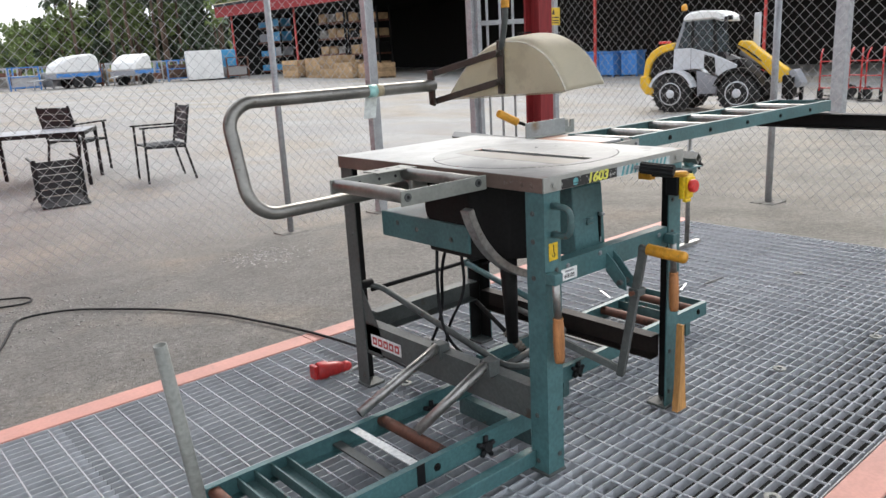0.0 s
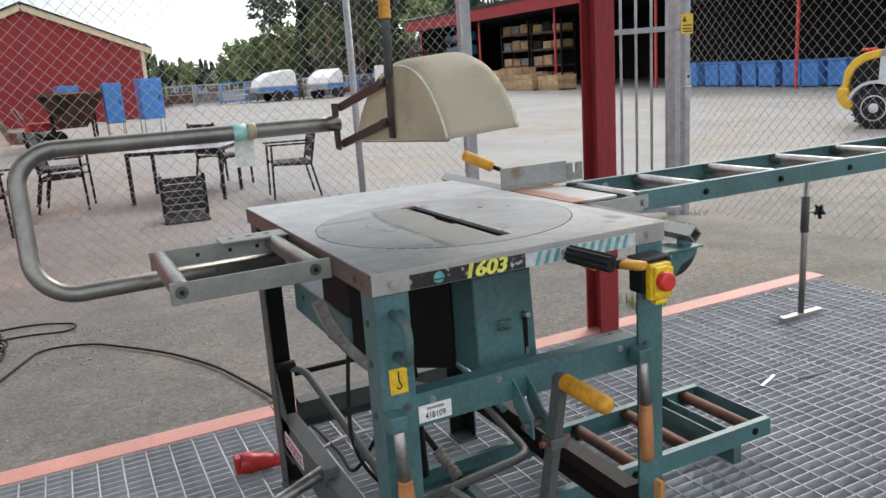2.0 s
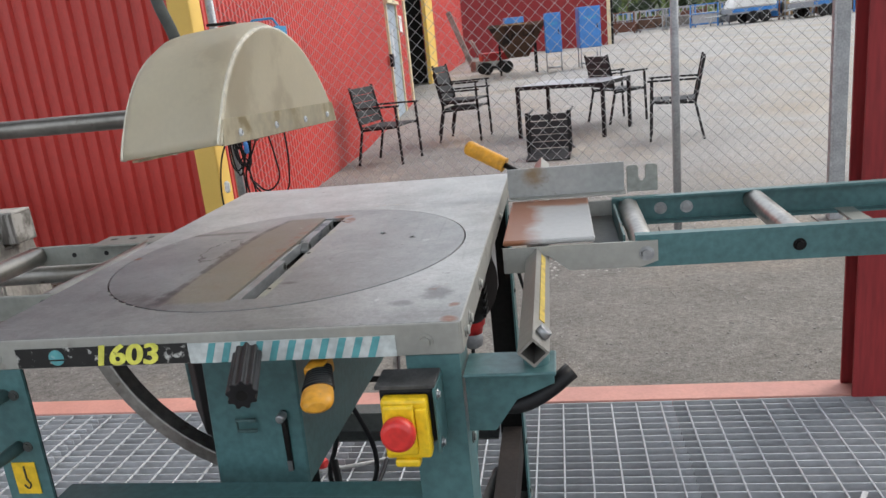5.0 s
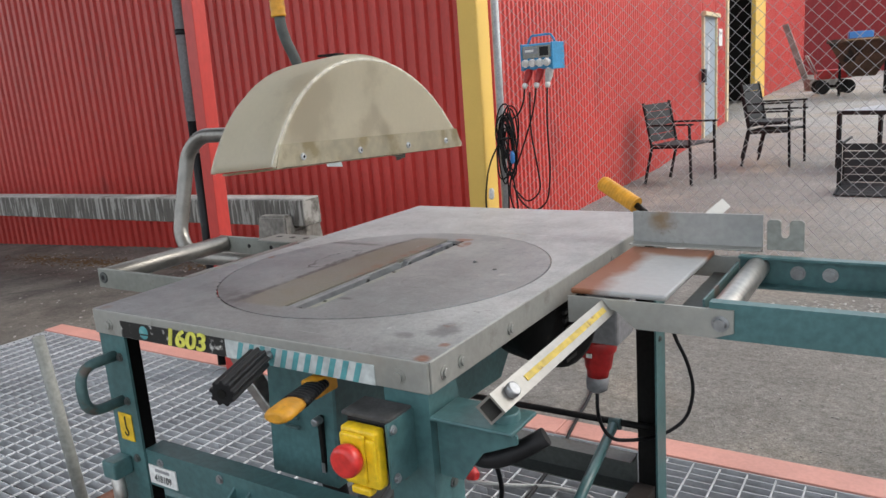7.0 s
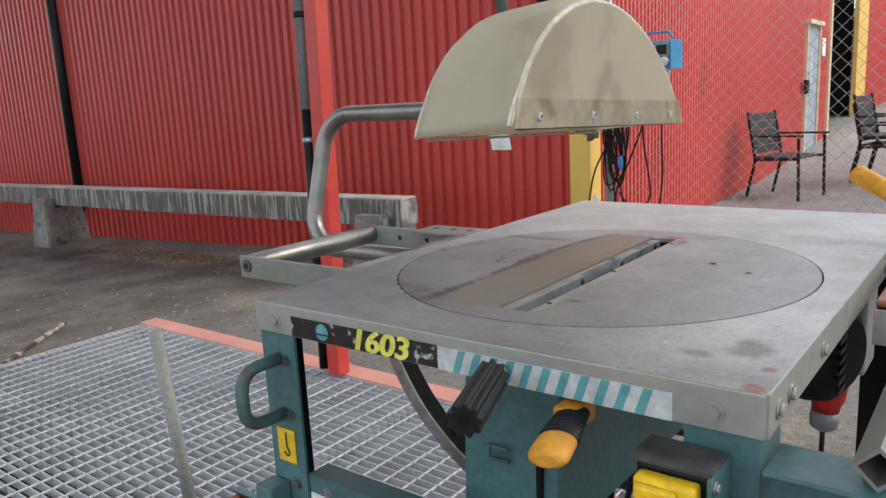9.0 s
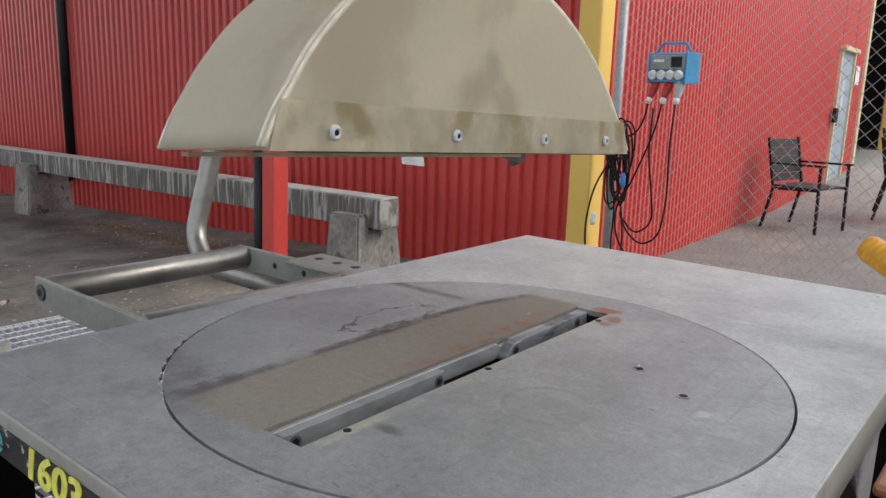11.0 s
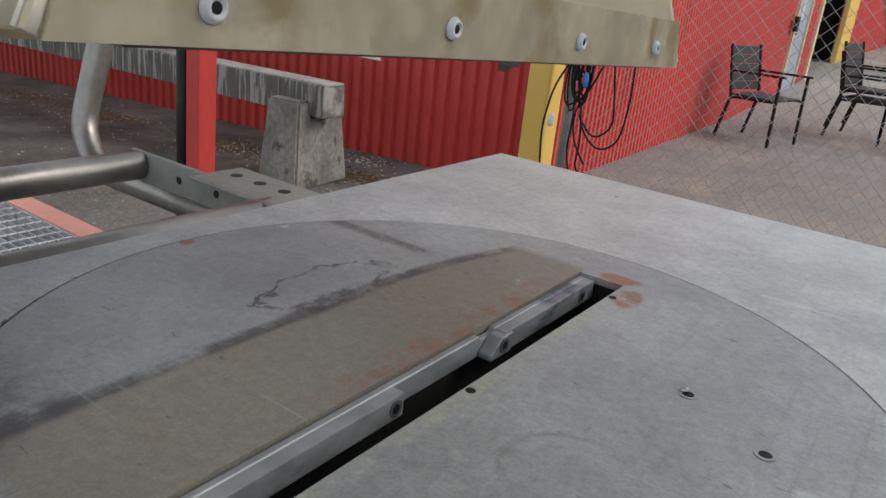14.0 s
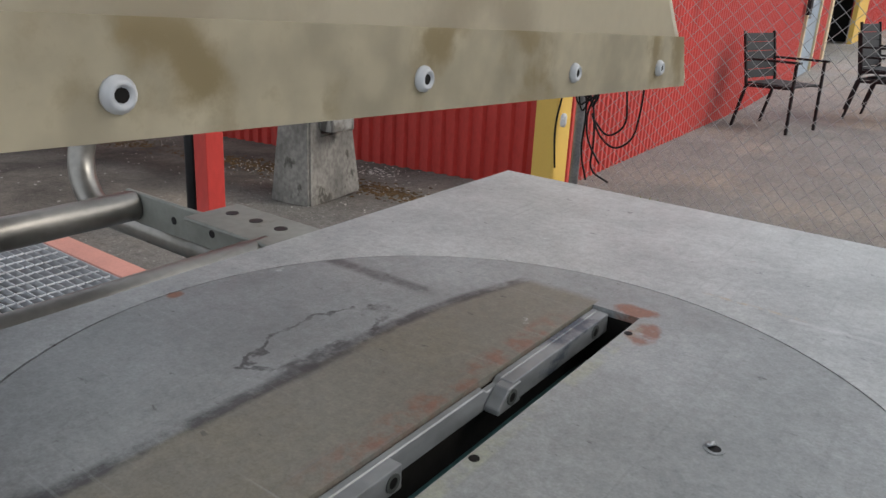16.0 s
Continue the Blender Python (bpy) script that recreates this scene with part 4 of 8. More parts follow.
        for z in (0.06, 0.20, 0.60, 0.70, 0.775):
            put_bolt(ob, GREYRAIL, (x + sx * 0.045, y, z), "-y" if sy > 0 else "y", 0.005, 0.004)
            put_bolt(ob, GREYRAIL, (x, y + sy * 0.04, z - 0.02), "-x" if sx > 0 else "x", 0.005, 0.004)
        # thin near-black sheets over the leg's inner faces
        part("inner_face_sheet", box(min(x + sx * 0.0045, x + sx * 0.0055), max(x + sx * 0.0045, x + sx * 0.0055), min(y + sy * 0.006, y1), max(y + sy * 0.006, y1), 0.014, TZ - skirt - 0.004), DARKSTEEL, ob)
        part("inner_face_sheet", box(min(x + sx * 0.006, x1), max(x + sx * 0.006, x1), min(y + sy * 0.0045, y + sy * 0.0055), max(y + sy * 0.0045, y + sy * 0.0055), 0.014, TZ - skirt - 0.004), DARKSTEEL, ob)
        return ob

    ln = leg(0.003, 0.001, 1, 1)
    lr = leg(TX - 0.004, 0.001, -1, 1)
    ll = leg(0.006, TY - 0.002, 1, -1, GREYRAIL)
    leg(TX - 0.004, TY - 0.002, -1, -1)
    # gusset at the rear leg
    part("gusset", prism([(0.93, 0.14), (0.93, 0.43), (0.905, 0.43), (0.78, 0.24), (0.78, 0.14)], "x", 0.0105, 0.0145), GREYRAIL, ll)

    # rails between the legs: folded channels
    def channel(axis, a0, a1, c, lo, hi, depth, mat, name):
        t = 0.004
        d = depth
        prism_poly = [(c, lo), (c + d, lo), (c + d, lo + t), (c + (t if d > 0 else -t), lo + t), (c + (t if d > 0 else -t), hi - t), (c + d, hi - t), (c + d, hi), (c, hi)]
        return part(name, prism(prism_poly, axis, a0, a1), mat, saw)

    fr = channel("x", 0.066, TX - 0.068, 0.0055, 0.555, 0.618, 0.035, GREEN, "front_rail")
    for x, z in ((0.10, 0.60), (0.53, 0.60), (0.24, 0.605)):
        put_bolt(fr, GALV, (x, 0.0055, z), "-y", 0.005, 0.004)
    channel("y", 0.07, TY - 0.07, 0.0105, 0.155, 0.255, 0.045, GREYRAIL, "side_rail")
    channel("y", 0.066, TY - 0.067, TX - 0.0105, 0.155, 0.235, -0.045, DARKRAIL, "side_rail")
    channel("x", 0.072, TX - 0.07, TY - 0.0075, 0.195, 0.275, -0.05, GREYRAIL, "back_rail")
    part("tie_rod", rod((0.072, 0.90, 0.358), (TX - 0.01, 0.90, 0.360), 0.008, 10), DARKSTEEL, saw)

    # braces
    part("brace", pipe(rounded([(0.05, 0.90, 0.385), (0.10, 0.88, 0.365), (0.15, 0.30, 0.20), (0.30, 0.24, 0.19)], 0.05), 0.011, 10), GREYRAIL, saw)
    part("brace_pivot", rod((0.012, 0.90, 0.385), (0.075, 0.90, 0.385), 0.016, 14, bev=0.002), DARKSTEEL, saw)
    part("brace", rod((0.530, 0.885, 0.356), (0.545, 0.52, 0.265), 0.0115, 10), GREEN, saw)
    part("brace_eye", rod((0.518, 0.895, 0.357), (0.545, 0.895, 0.358), 0.0135, 12), GREEN_WORN, saw)
    bm = pipe(rounded([(0.583, 0.72, 0.205), (0.530, 0.372, 0.200), (0.335, 0.345, 0.200), (0.16, 0.325, 0.19)], 0.05), 0.0115, 10)
    part("brace", bm, GREYRAIL, saw)
    # bright tubes of the folded support leg, hanging from the side rail
    for p0, p1 in (((0.010, 0.47, 0.268), (-0.285, 0.50, 0.135)), ((-0.010, 0.225, 0.285), (-0.225, 0.30, 0.125))):
        p0, p1 = Vector(p0), Vector(p1)
        d = (p1 - p0).normalized()
        bm = B()
        rod(p0, p1, 0.0155, 16, bm=bm)
        ob = part("support_tube", bm, TUBE, saw, "bright scratched steel tube")
        part("tube_bore", rod(p1, p1 + d * 0.0006, 0.0125, 14), DARKSTEEL, ob)
        rb = box(p0.x - 0.008, p0.x + 0.034, p0.y - 0.022, p0.y + 0.022, p0.z - 0.035, p0.z + 0.012, 0.003)
        part("tube_bracket", rb, GREYRAIL, ob)

    # motor cover, blade case, arc guide
    mb = B()
    box(0.075, 0.250, 0.37, 0.81, 0.575, 0.662, 0.004, bm=mb)
    mo = part("motor_cover", mb, GREEN, saw, "dark green sheet-steel motor cover")
    for y, z in ((0.45, 0.61), (0.62, 0.62), (0.72, 0.63)):
        put_bolt(mo, GREYRAIL, (0.075, y, z), "-x", 0.006, 0.004)
    part("motor", rod((0.10, 0.52, 0.70), (0.28, 0.52, 0.70), 0.085, 24, bev=0.008), DARKSTEEL, saw)
    fan = lathe((0.50, 0.52, 0.735), (0.62, 0.47, 0.735), [(0, 0.075), (0.7, 0.075), (0.9, 0.068), (1, 0.05)], 24)
    fo2 = part("fan_cover", fan, DARKSTEEL, saw, "dark ribbed motor fan cover")
    for i in range(7):
        z = 0.735 - 0.042 + i * 0.014
        part("fan_slot", box(0.617, 0.622, 0.432, 0.508, z - 0.003, z + 0.003), BLACK, fo2)
    case = B()
    prism([(0.10, 0.575), (0.62, 0.555), (0.70, 0.64), (0.66, 0.80), (0.14, 0.80), (0.115, 0.775)], "x", 0.252, 0.390, 0.003, bm=case)
    co = part("blade_case", case, GREEN, saw, "teal sheet-steel blade case with a slotted latch")
    latch = B()
    pipe([(0.326, 0.097, 0.664), (0.298, 0.097, 0.664), (0.298, 0.097, 0.680), (0.326, 0.097, 0.680)], 0.0028, 6, bm=latch)
    part("latch_loop", latch, GREEN_WORN, co, "bent latch loop")
    part("adjusting_slot", box(0.361, 0.369, 0.0988, 0.1075, 0.598, 0.69, 0.002), DARKSTEEL, co)
    part("slot_end_strip", box(0.3615, 0.3685, 0.0982, 0.0987, 0.598, 0.614), GALV, co, "bright strip at the end of the slot")
    part("slot_knob", rod((0.365, 0.104, 0.684), (0.365, 0.088, 0.684), 0.0065, 12, bev=0.002), GALV, co)
    # block added beside the blade case to stand in for the shade there
    part("cavity_block", prism([(0.150, 0.27), (0.250, 0.20), (0.250, 0.565), (0.082, 0.565), (0.082, 0.37)], "z", 0.560, 0.808, 0.004), DARKSTEEL, saw, "near-black block added to darken the space under the table")
    angles = [radians(196 + 56 * i / 16) for i in range(17)]
    arc = [(0.325 + 0.366 * math.cos(a), 0.84 + 0.366 * math.sin(a)) for a in angles]
    back = [(0.325 + 0.342 * math.cos(a), 0.84 + 0.342 * math.sin(a)) for a in angles]
    bm = prism(arc + back[::-1], "y", 0.255, 0.290, 0.002)
    part("tilt_arc", bm, TUBE, saw, "curved grey steel tilt guide")
    part("pivot_post", rod((0.17, 0.30, 0.56), (0.20, 0.32, 0.27), 0.028, 14, r2=0.018), DARKSTEEL, saw)
    part("link_rod", rod((0.26, 0.55, 0.34), (0.345, 0.38, 0.155), 0.008, 10), DARKSTEEL, saw)
    part("wound_rope", ribbed_mesh((0.306, 0.458, 0.240), (0.334, 0.402, 0.179), 0.016, 7, 0.8), ROPE, saw, "dirty rope wound round the link rod")

    # lifting handle on the front leg
    loop = rounded([(0.035, 0.001, 0.776), (0.034, -0.062, 0.776), (0.033, -0.062, 0.700), (0.036, 0.001, 0.700)], 0.034, 8)
    part("lifting_handle", pipe(loop, 0.0085, 12), GREEN_WORN, ln)
    part("warning_sticker", box(0.018, 0.052, -0.0012, 0.0, 0.630, 0.677), STICKYEL, ln, "yellow sticker with a black hook sign")
    hook = B()
    pipe(rounded([(0.0355, -0.0016, 0.672), (0.0355, -0.0016, 0.652), (0.041, -0.0016, 0.645), (0.036, -0.0016, 0.637), (0.030, -0.0016, 0.644)], 0.006, 4), 0.0013, 6, bm=hook)
    part("hook_print", hook, INK, ln)
    lab = part("inventory_label", box(0.070, 0.136, 0.0034, 0.0053, 0.561, 0.593), WHITE, saw, "white inventory label with black digits")
    text_part("label_number", "418109", 0.0175, Matrix.Translation((0.103, 0.0030, 0.5715)) @ pose(0, 0, 0, 90, 0, 0), INK, lab, 0.8)
    part("label_bar", box(0.086, 0.121, 0.0029, 0.0034, 0.5835, 0.5885), GREYPLUG, lab)

    # front decal: black field with the model number, then a striped tape
    dec = part("model_decal", box(0.070, 0.305, -0.0032, -0.0021, 0.8135, 0.8395), DECALBLACK, saw, "scratched black decal with yellow digits")
    text_part("decal_number", "1603", 0.0375, Matrix.Translation((0.222, -0.0037, 0.8262)) @ pose(0, 0, 0, 90, 0, 0) @ Matrix(((1, 0.25, 0, 0), (0, 1, 0, 0), (0, 0, 1, 0), (0, 0, 0, 1))), DECALYEL, dec, 1.20, bold=0.0006, double=0.0017)
    part("decal_disc", rod((0.126, -0.0032, 0.8265), (0.126, -0.0037, 0.8265), 0.0105, 20), TEAL, dec)
    part("decal_disc_bar", box(0.112, 0.141, -0.0042, -0.0038, 0.8225, 0.8245), DECALBLACK, dec)
    tape = part("striped_tape", box(0.3055, 0.565, -0.0032, -0.0021, 0.8125, 0.8385), DECALWHITE, saw, "pale tape with slanting teal stripes")
    for i in range(11):
        x = 0.325 + i * 0.0205
        part("tape_stripe", prism([(x, 0.8127), (x + 0.009, 0.8127), (x + 0.018, 0.8383), (x + 0.009, 0.8383)], "y", -0.0037, -0.0033), TEAL, tape)

    # maker's plate on the side rail, drawn as plain squares
    mp = part("maker_plate", box(0.0082, 0.0103, 0.665, 0.835, 0.178, 0.222), WHITE, saw, "white plate with five red squares")
    for i in range(5):
        sq = part("red_square", box(0.0076, 0.0081, 0.674 + i * 0.0318, 0.699 + i * 0.0318, 0.186, 0.214), REDPRINT, mp)
        part("square_mark", box(0.0071, 0.0075, 0.681 + i * 0.0318, 0.692 + i * 0.0318, 0.194, 0.206), WHITE, sq)

    # crank with black ribbed knob, tilt lever, emergency stop
    part("crank_rod", rod((0.389, 0.03, 0.828), (0.392, -0.03, 0.828), 0.006, 10), GALV, saw)
    p0, p1 = Vector((0.390, -0.022, 0.829)), Vector((0.419, -0.112, 0.821))
    d = (p1 - p0).normalized()
    ridge = [0.0172, 0.0172, 0.0138, 0.0138]
    outline = [(ridge[i % 4] * math.cos(2 * math.pi * i / 36), ridge[i % 4] * math.sin(2 * math.pi * i / 36)) for i in range(36)]
    kn = prism(outline, "z", 0, (p1 - p0).length, 0.0008)
    kn.transform(Matrix.Translation(p0) @ d.to_track_quat("Z", "Y").to_matrix().to_4x4())
    ko = part("crank_knob", kn, BLACK, saw, "black ribbed plastic knob")
    part("knob_bore", rod(p1 + d * 0.0002, p1 + d * 0.0012, 0.006, 12), DARKSTEEL, ko)
    part("lever_socket", box(0.452, 0.476, -0.015, 0.03, 0.782, 0.806, 0.003), YELLOWGRIP, saw)
    q0, q1 = Vector((0.466, 0.004, 0.797)), Vector((0.498, -0.108, 0.802))
    d = (q1 - q0).normalized()
    size = (q1 - q0).length
    flat = Matrix.Translation(q0) @ d.to_track_quat("Z", "X").to_matrix().to_4x4() @ Matrix.Diagonal((0.52, 1, 1, 1))
    rings = [(0.0, 0.012)]
    for i in range(9):
        r = 0.0155 + 0.0004 * i
        rings += [((i + 0.1) * 0.065, r), ((i + 0.75) * 0.065, r), ((i + 0.85) * 0.065, r - 0.0016)]
    lv = lathe((0, 0, 0), (0, 0, size), rings + [(0.60, 0.0178)], 18)
    lv.transform(flat)
    lvo = part("lever_grip", lv, BLACK, saw, "black ribbed lever grip")
    le = lathe((0, 0, 0), (0, 0, size), [(0.601, 0.0172), (0.66, 0.0180), (0.88, 0.0182), (0.955, 0.0160), (0.99, 0.010)], 18)
    le.transform(flat)
    part("lever_end", le, YELLOWGRIP, lvo, "ochre plastic lever end")

    part("switch_bracket", box(0.612, 0.6155, -0.052, 0.0, 0.712, 0.792, 0.001), GREEN, saw)
    for z in (0.722, 0.782):
        put_bolt(saw, GALV, (0.6155, -0.042, z), "x", 0.004, 0.004)
    body = part("switch_box", box(0.548, 0.6115, -0.043, -0.001, 0.722, 0.790, 0.004), BLACK, saw, "black switch box with a dusty lid and a yellow cover")
    part("dusty_lid", box(0.545, 0.614, -0.047, -0.001, 0.7905, 0.7955, 0.001), DUSTBLACK, body)
    cov = B()
    box(0.553, 0.606, -0.062, -0.0435, 0.712, 0.785, 0.004, bm=cov)
    box(0.557, 0.592, -0.069, -0.0625, 0.720, 0.781, 0.003, bm=cov)
    box(0.563, 0.592, -0.064, -0.050, 0.702, 0.712, 0.003, bm=cov)
    box(0.5925, 0.606, -0.0665, -0.0625, 0.726, 0.776, 0.0015, bm=cov)
    cvo = part("switch_cover", cov, YELLOW, body, "yellow plastic stop-switch cover")
    part("stop_button", rod((0.575, -0.0695, 0.753), (0.575, -0.089, 0.753), 0.0195, 28, bev=0.006), REDBTN, cvo, "red mushroom stop button")

    # ripping-fence bar: square tube set on edge, and its bracket
    a0, a1 = (0.724, -0.005, 0.811), (0.716, 1.13, 0.834)
    p0, p1 = Vector(a0), Vector(a1)
    d = p1 - p0
    half, wall = 0.0185, 0.003
    bm = B()
    sq = [(half, 0), (0, half), (-half, 0), (0, -half)]
    sqi = [(half - wall * 1.4, 0), (0, half - wall * 1.4), (-half + wall * 1.4, 0), (0, -half + wall * 1.4)]
    annulus(sq, sqi, -d.length / 2, d.length / 2, bm=bm)
    bm.transform(Matrix.Translation((p0 + p1) / 2) @ d.to_track_quat("Z", "Y").to_matrix().to_4x4() @ pose(0, 0, 0, 0, 0, 0))
    bar = part("fence_bar", bm, BARSTEEL, saw, "bare square steel bar with a yellow rule strip")
    st = box(-0.004, 0.004, 0.07, 0.33, 0.0, 0.0008)
    st.transform(Matrix.Translation(p0) @ (d.to_track_quat("Y", "Z").to_matrix().to_4x4()) @ pose(0, 0, 0, 0, 45, 0) @ Matrix.Translation((0, 0, half / math.sqrt(2) + 0.0003)))
    part("rule_strip", st, RULE, bar)
    sc = rod((0, 0.03, 0), (0, 0.03, 0.010), 0.009, 12, bev=0.002)
    sc.transform(Matrix.Translation(p0) @ (d.to_track_quat("Y", "Z").to_matrix().to_4x4()) @ pose(0, 0, 0, 0, 45, 0) @ Matrix.Translation((0, 0, half / math.sqrt(2))))
    part("clamp_screw", sc, GALV, bar)
    br = B()
    prism([(0.640, 0.705), (0.640, 0.785), (0.725, 0.785), (0.745, 0.775), (0.745, 0.765), (0.70, 0.745), (0.672, 0.705)], "y", 0.012, 0.016, bm=br)
    box(0.640, 0.748, -0.004, 0.060, 0.781, 0.786, 0.002, bm=br)
    rod((0.725, 0.028, 0.775), (0.725, 0.028, 0.797), 0.016, 16, bev=0.002, bm=br)
    bro = part("bar_bracket", br, GREEN, saw)
    cl = pipe(rounded([(0.66, 0.03, 0.735), (0.70, 0.025, 0.728), (0.735, 0.03, 0.745), (0.765, 0.045, 0.765)], 0.02), 0.011, 10)
    part("clamp_lever", cl, BLACK, bro)

    # rip handles and rods stowed on the front legs
    for lg, x, y in ((ln, 0.018, -0.020), (lr, 0.565, -0.020)):
        part("rod_clip", box(x - 0.018, x + 0.016, -0.034, 0.0, 0.572, 0.602, 0.003), GREEN, lg)
        st = part("stowed_rod", rod((x, y, 0.60), (x + 0.004, y - 0.004, 0.472), 0.0105, 14), TUBE, lg)
        h = lathe((x + 0.004, y - 0.004, 0.478), (x + 0.006, y - 0.006, 0.352), [(0, 0.0135), (0.04, 0.0145), (0.06, 0.0125), (0.12, 0.0145), (0.5, 0.0155), (0.9, 0.0145), (1, 0.0125)])
        part("wooden_handle", h, WOOD, st, "turned wooden handle")

    # pull handle on its hinge, folded down in front
    fork = B()
    for x in (0.268, 0.300):
        prism([(0.006, 0.60), (-0.02, 0.58), (-0.06, 0.535), (-0.062, 0.50), (-0.035, 0.505), (0.006, 0.545)], "x", x, x + 0.004, bm=fork)
    fo = part("hinge_fork", fork, GREEN, saw)
    part("hinge_bolt", rod((0.258, -0.045, 0.522), (0.322, -0.045, 0.522), 0.008, 10), GREYRAIL, fo)
    arm = B()
    v0, v1 = Vector((0.316, -0.088, 0.625)), Vector((0.300, -0.022, 0.222))
    bar_between(v0, v1, 0.022, 0.022, bm=arm)
    bar_between(v1 + Vector((0.01, -0.004, 0.01)), Vector((0.165, 0.105, 0.345)), 0.020, 0.020, bm=arm)
    rod((0.316, -0.075, 0.615), (0.316, -0.112, 0.615), 0.012, 12, bm=arm)
    ao = part("pull_arm", arm, GREYRAIL, saw, "grey square-tube pull arm with an ochre ribbed grip")
    ribbed((0.317, -0.100, 0.616), (0.323, -0.208, 0.609), 0.0165, 14, YELLOWGRIP, "ribbed_grip", ao)
    clampring = part("arm_clamp", box(0.292, 0.330, -0.085, -0.052, 0.478, 0.500, 0.003), GREYRAIL, ao)
    for x in (0.286, 0.336):
        part("clamp_bolt", rod((x - 0.007, -0.069, 0.489), (x + 0.007, -0.069, 0.489), 0.0075, 6), RUST, clampring)

    # side rollers on the infeed edge
    for y in (0.205, 0.525):
        bm = box(-0.298, -0.002, y - 0.003, y + 0.003, 0.806, 0.846, 0.002)
        bo = part("roller_bar", bm, BARGREY, saw)
        for x in (-0.278, -0.034):
            part("axle_end", rod((x, y - (0.003 if y < 0.3 else -0.003), 0.828), (x, y - (0.006 if y < 0.3 else -0.006), 0.828), 0.0115, 16, bev=0.001), GREYRAIL, bo)
            part("axle_bore", rod((x, y - (0.006 if y < 0.3 else -0.006), 0.828), (x, y - (0.0066 if y < 0.3 else -0.0066), 0.828), 0.005, 12), BLACK, bo)
    for x in (-0.278, -0.034):
        part("roller", rod((x, 0.209, 0.829), (x, 0.521, 0.829), 0.0185, 18, bev=0.002), ARMTUBE, saw)
    gusset = part("bar_gusset", box(-0.15, 0.0, 0.50, 0.575, 0.842, 0.847, 0.002), BARGREY, saw)
    for x in (-0.122, -0.082, -0.042):
        part("bolt_hole", rod((x, 0.545, 0.8468), (x, 0.545, 0.8474), 0.0075, 14), BLACK, gusset)
    for x in (-0.20, -0.13, -0.07):
        part("bolt_hole", rod((x, 0.522, 0.826), (x, 0.5215, 0.826), 0.0048, 12), BLACK, bo)

    # hood arm: bent tube, hinge plate, links and strap
    tube = rounded([(0.185, 0.622, 1.075), (0.08, 0.6268, 1.0746), (-0.02, 0.6314, 1.0741), (-0.20, 0.6396, 1.0733), (-0.470, 0.652, 1.073), (-0.522, 0.646, 1.03), (-0.522, 0.584, 0.82), (-0.470, 0.574, 0.772), (0.04, 0.56, 0.782)], 0.10, 8)
    to = part("hood_arm", pipe(tube, 0.0185, 16), ARMTUBE, saw, "bent scratched steel tube")
    part("tape_band", rod((-0.07, 0.6337, 1.0738), (-0.040, 0.6323, 1.0740), 0.0191, 18), PALETAPE, to)
    part("tape_band", rod((-0.0395, 0.6323, 1.0740), (-0.018, 0.6313, 1.0742), 0.0190, 18), BEIGETAPE, to)
    part("paper_tag", prism([(0.6495, 1.066), (0.6501, 1.066), (0.6686, 0.990), (0.6680, 0.990)], "x", -0.066, -0.020), TAPE, to, "cloudy clear tape tag")
    part("tube_bracket", box(-0.005, 0.06, 0.53, 0.60, 0.755, 0.808, 0.004), ALU, to)
    part("hinge_plate", prism([(0.612, 1.01), (0.635, 1.015), (0.64, 1.122), (0.612, 1.122)], "x", 0.174, 0.182), LINK, to)
    for z0, z1 in ((1.112, 1.168), (1.024, 1.085)):
        bm = B()
        bar_between(Vector((0.19, 0.622, z0)), Vector((0.196, 0.325, z1)), 0.006, 0.020, bm=bm)
        lk = part("link", bm, LINK, to)
        for p in ((0.186, 0.622, z0), (0.192, 0.338, z1 - 0.004)):
            part("link_bolt", rod(p, (p[0] - 0.012, p[1], p[2]), 0.009, 6), LINK, lk)
    part("strap", box(0.198, 0.2035, 0.320, 0.346, 1.048, 1.20, 0.001), LINK, to)
    rodline = rounded([(0.201, 0.330, 1.175), (0.199, 0.318, 1.215), (0.191, 0.299, 1.262), (0.190, 0.297, 1.31)], 0.035, 6)
    hr = part("hood_handle", pipe(rodline, 0.009, 12), GREYRAIL, to)
    ribbed((0.190, 0.297, 1.288), (0.187, 0.296, 1.42), 0.0125, 10, YELLOWGRIP, "ribbed_grip", hr)

    # hood: a curved cover between two flat cheeks, riveted along its foot
    xa, xb = 0.211, 0.353
    mid, chord, rise = (0.3305, 1.0545), 0.497, 0.161
    rad = (chord ** 2 / 4 + rise ** 2) / (2 * rise)
    half = math.asin(chord / 2 / rad)
    profile = []
    for i in range(45):
        a = half * (2 * i / 44 - 1)
        y, h = rad * math.sin(a), rad * (math.cos(a) - math.cos(half))
        profile.append((mid[0] + y - 0.13 * h, mid[1] - 0.044 * y + h, h))

    def hood_at(s, y, z):
        """The far cheek hangs a little lower."""
        front = max(0.0, (mid[0] - y) / 0.25)
        return xa + (xb - xa) * s, y + 0.016 * front * (1 - s), z - 0.012 * (1 - s)

    bm = B()
    grid = []
    for k in range(11):
        s = k / 10
        drop = 0.010 * abs(2 * s - 1) ** 8
        grid.append([bm.verts.new(hood_at(s, y, z - drop * min(1.0, h / 0.05))) for y, z, h in profile])
    for r0, r1 in zip(grid, grid[1:]):
        for i in range(len(r0) - 1):
            bm.faces.new((r0[i], r0[i + 1], r1[i + 1], r1[i])).smooth = True
    for row in (grid[0], grid[-1]):
        bm.faces.new(row)
    bmesh.ops.recalc_face_normals(bm, faces=bm.faces[:])
    bmesh.ops.solidify(bm, geom=bm.faces[:], thickness=-0.003)
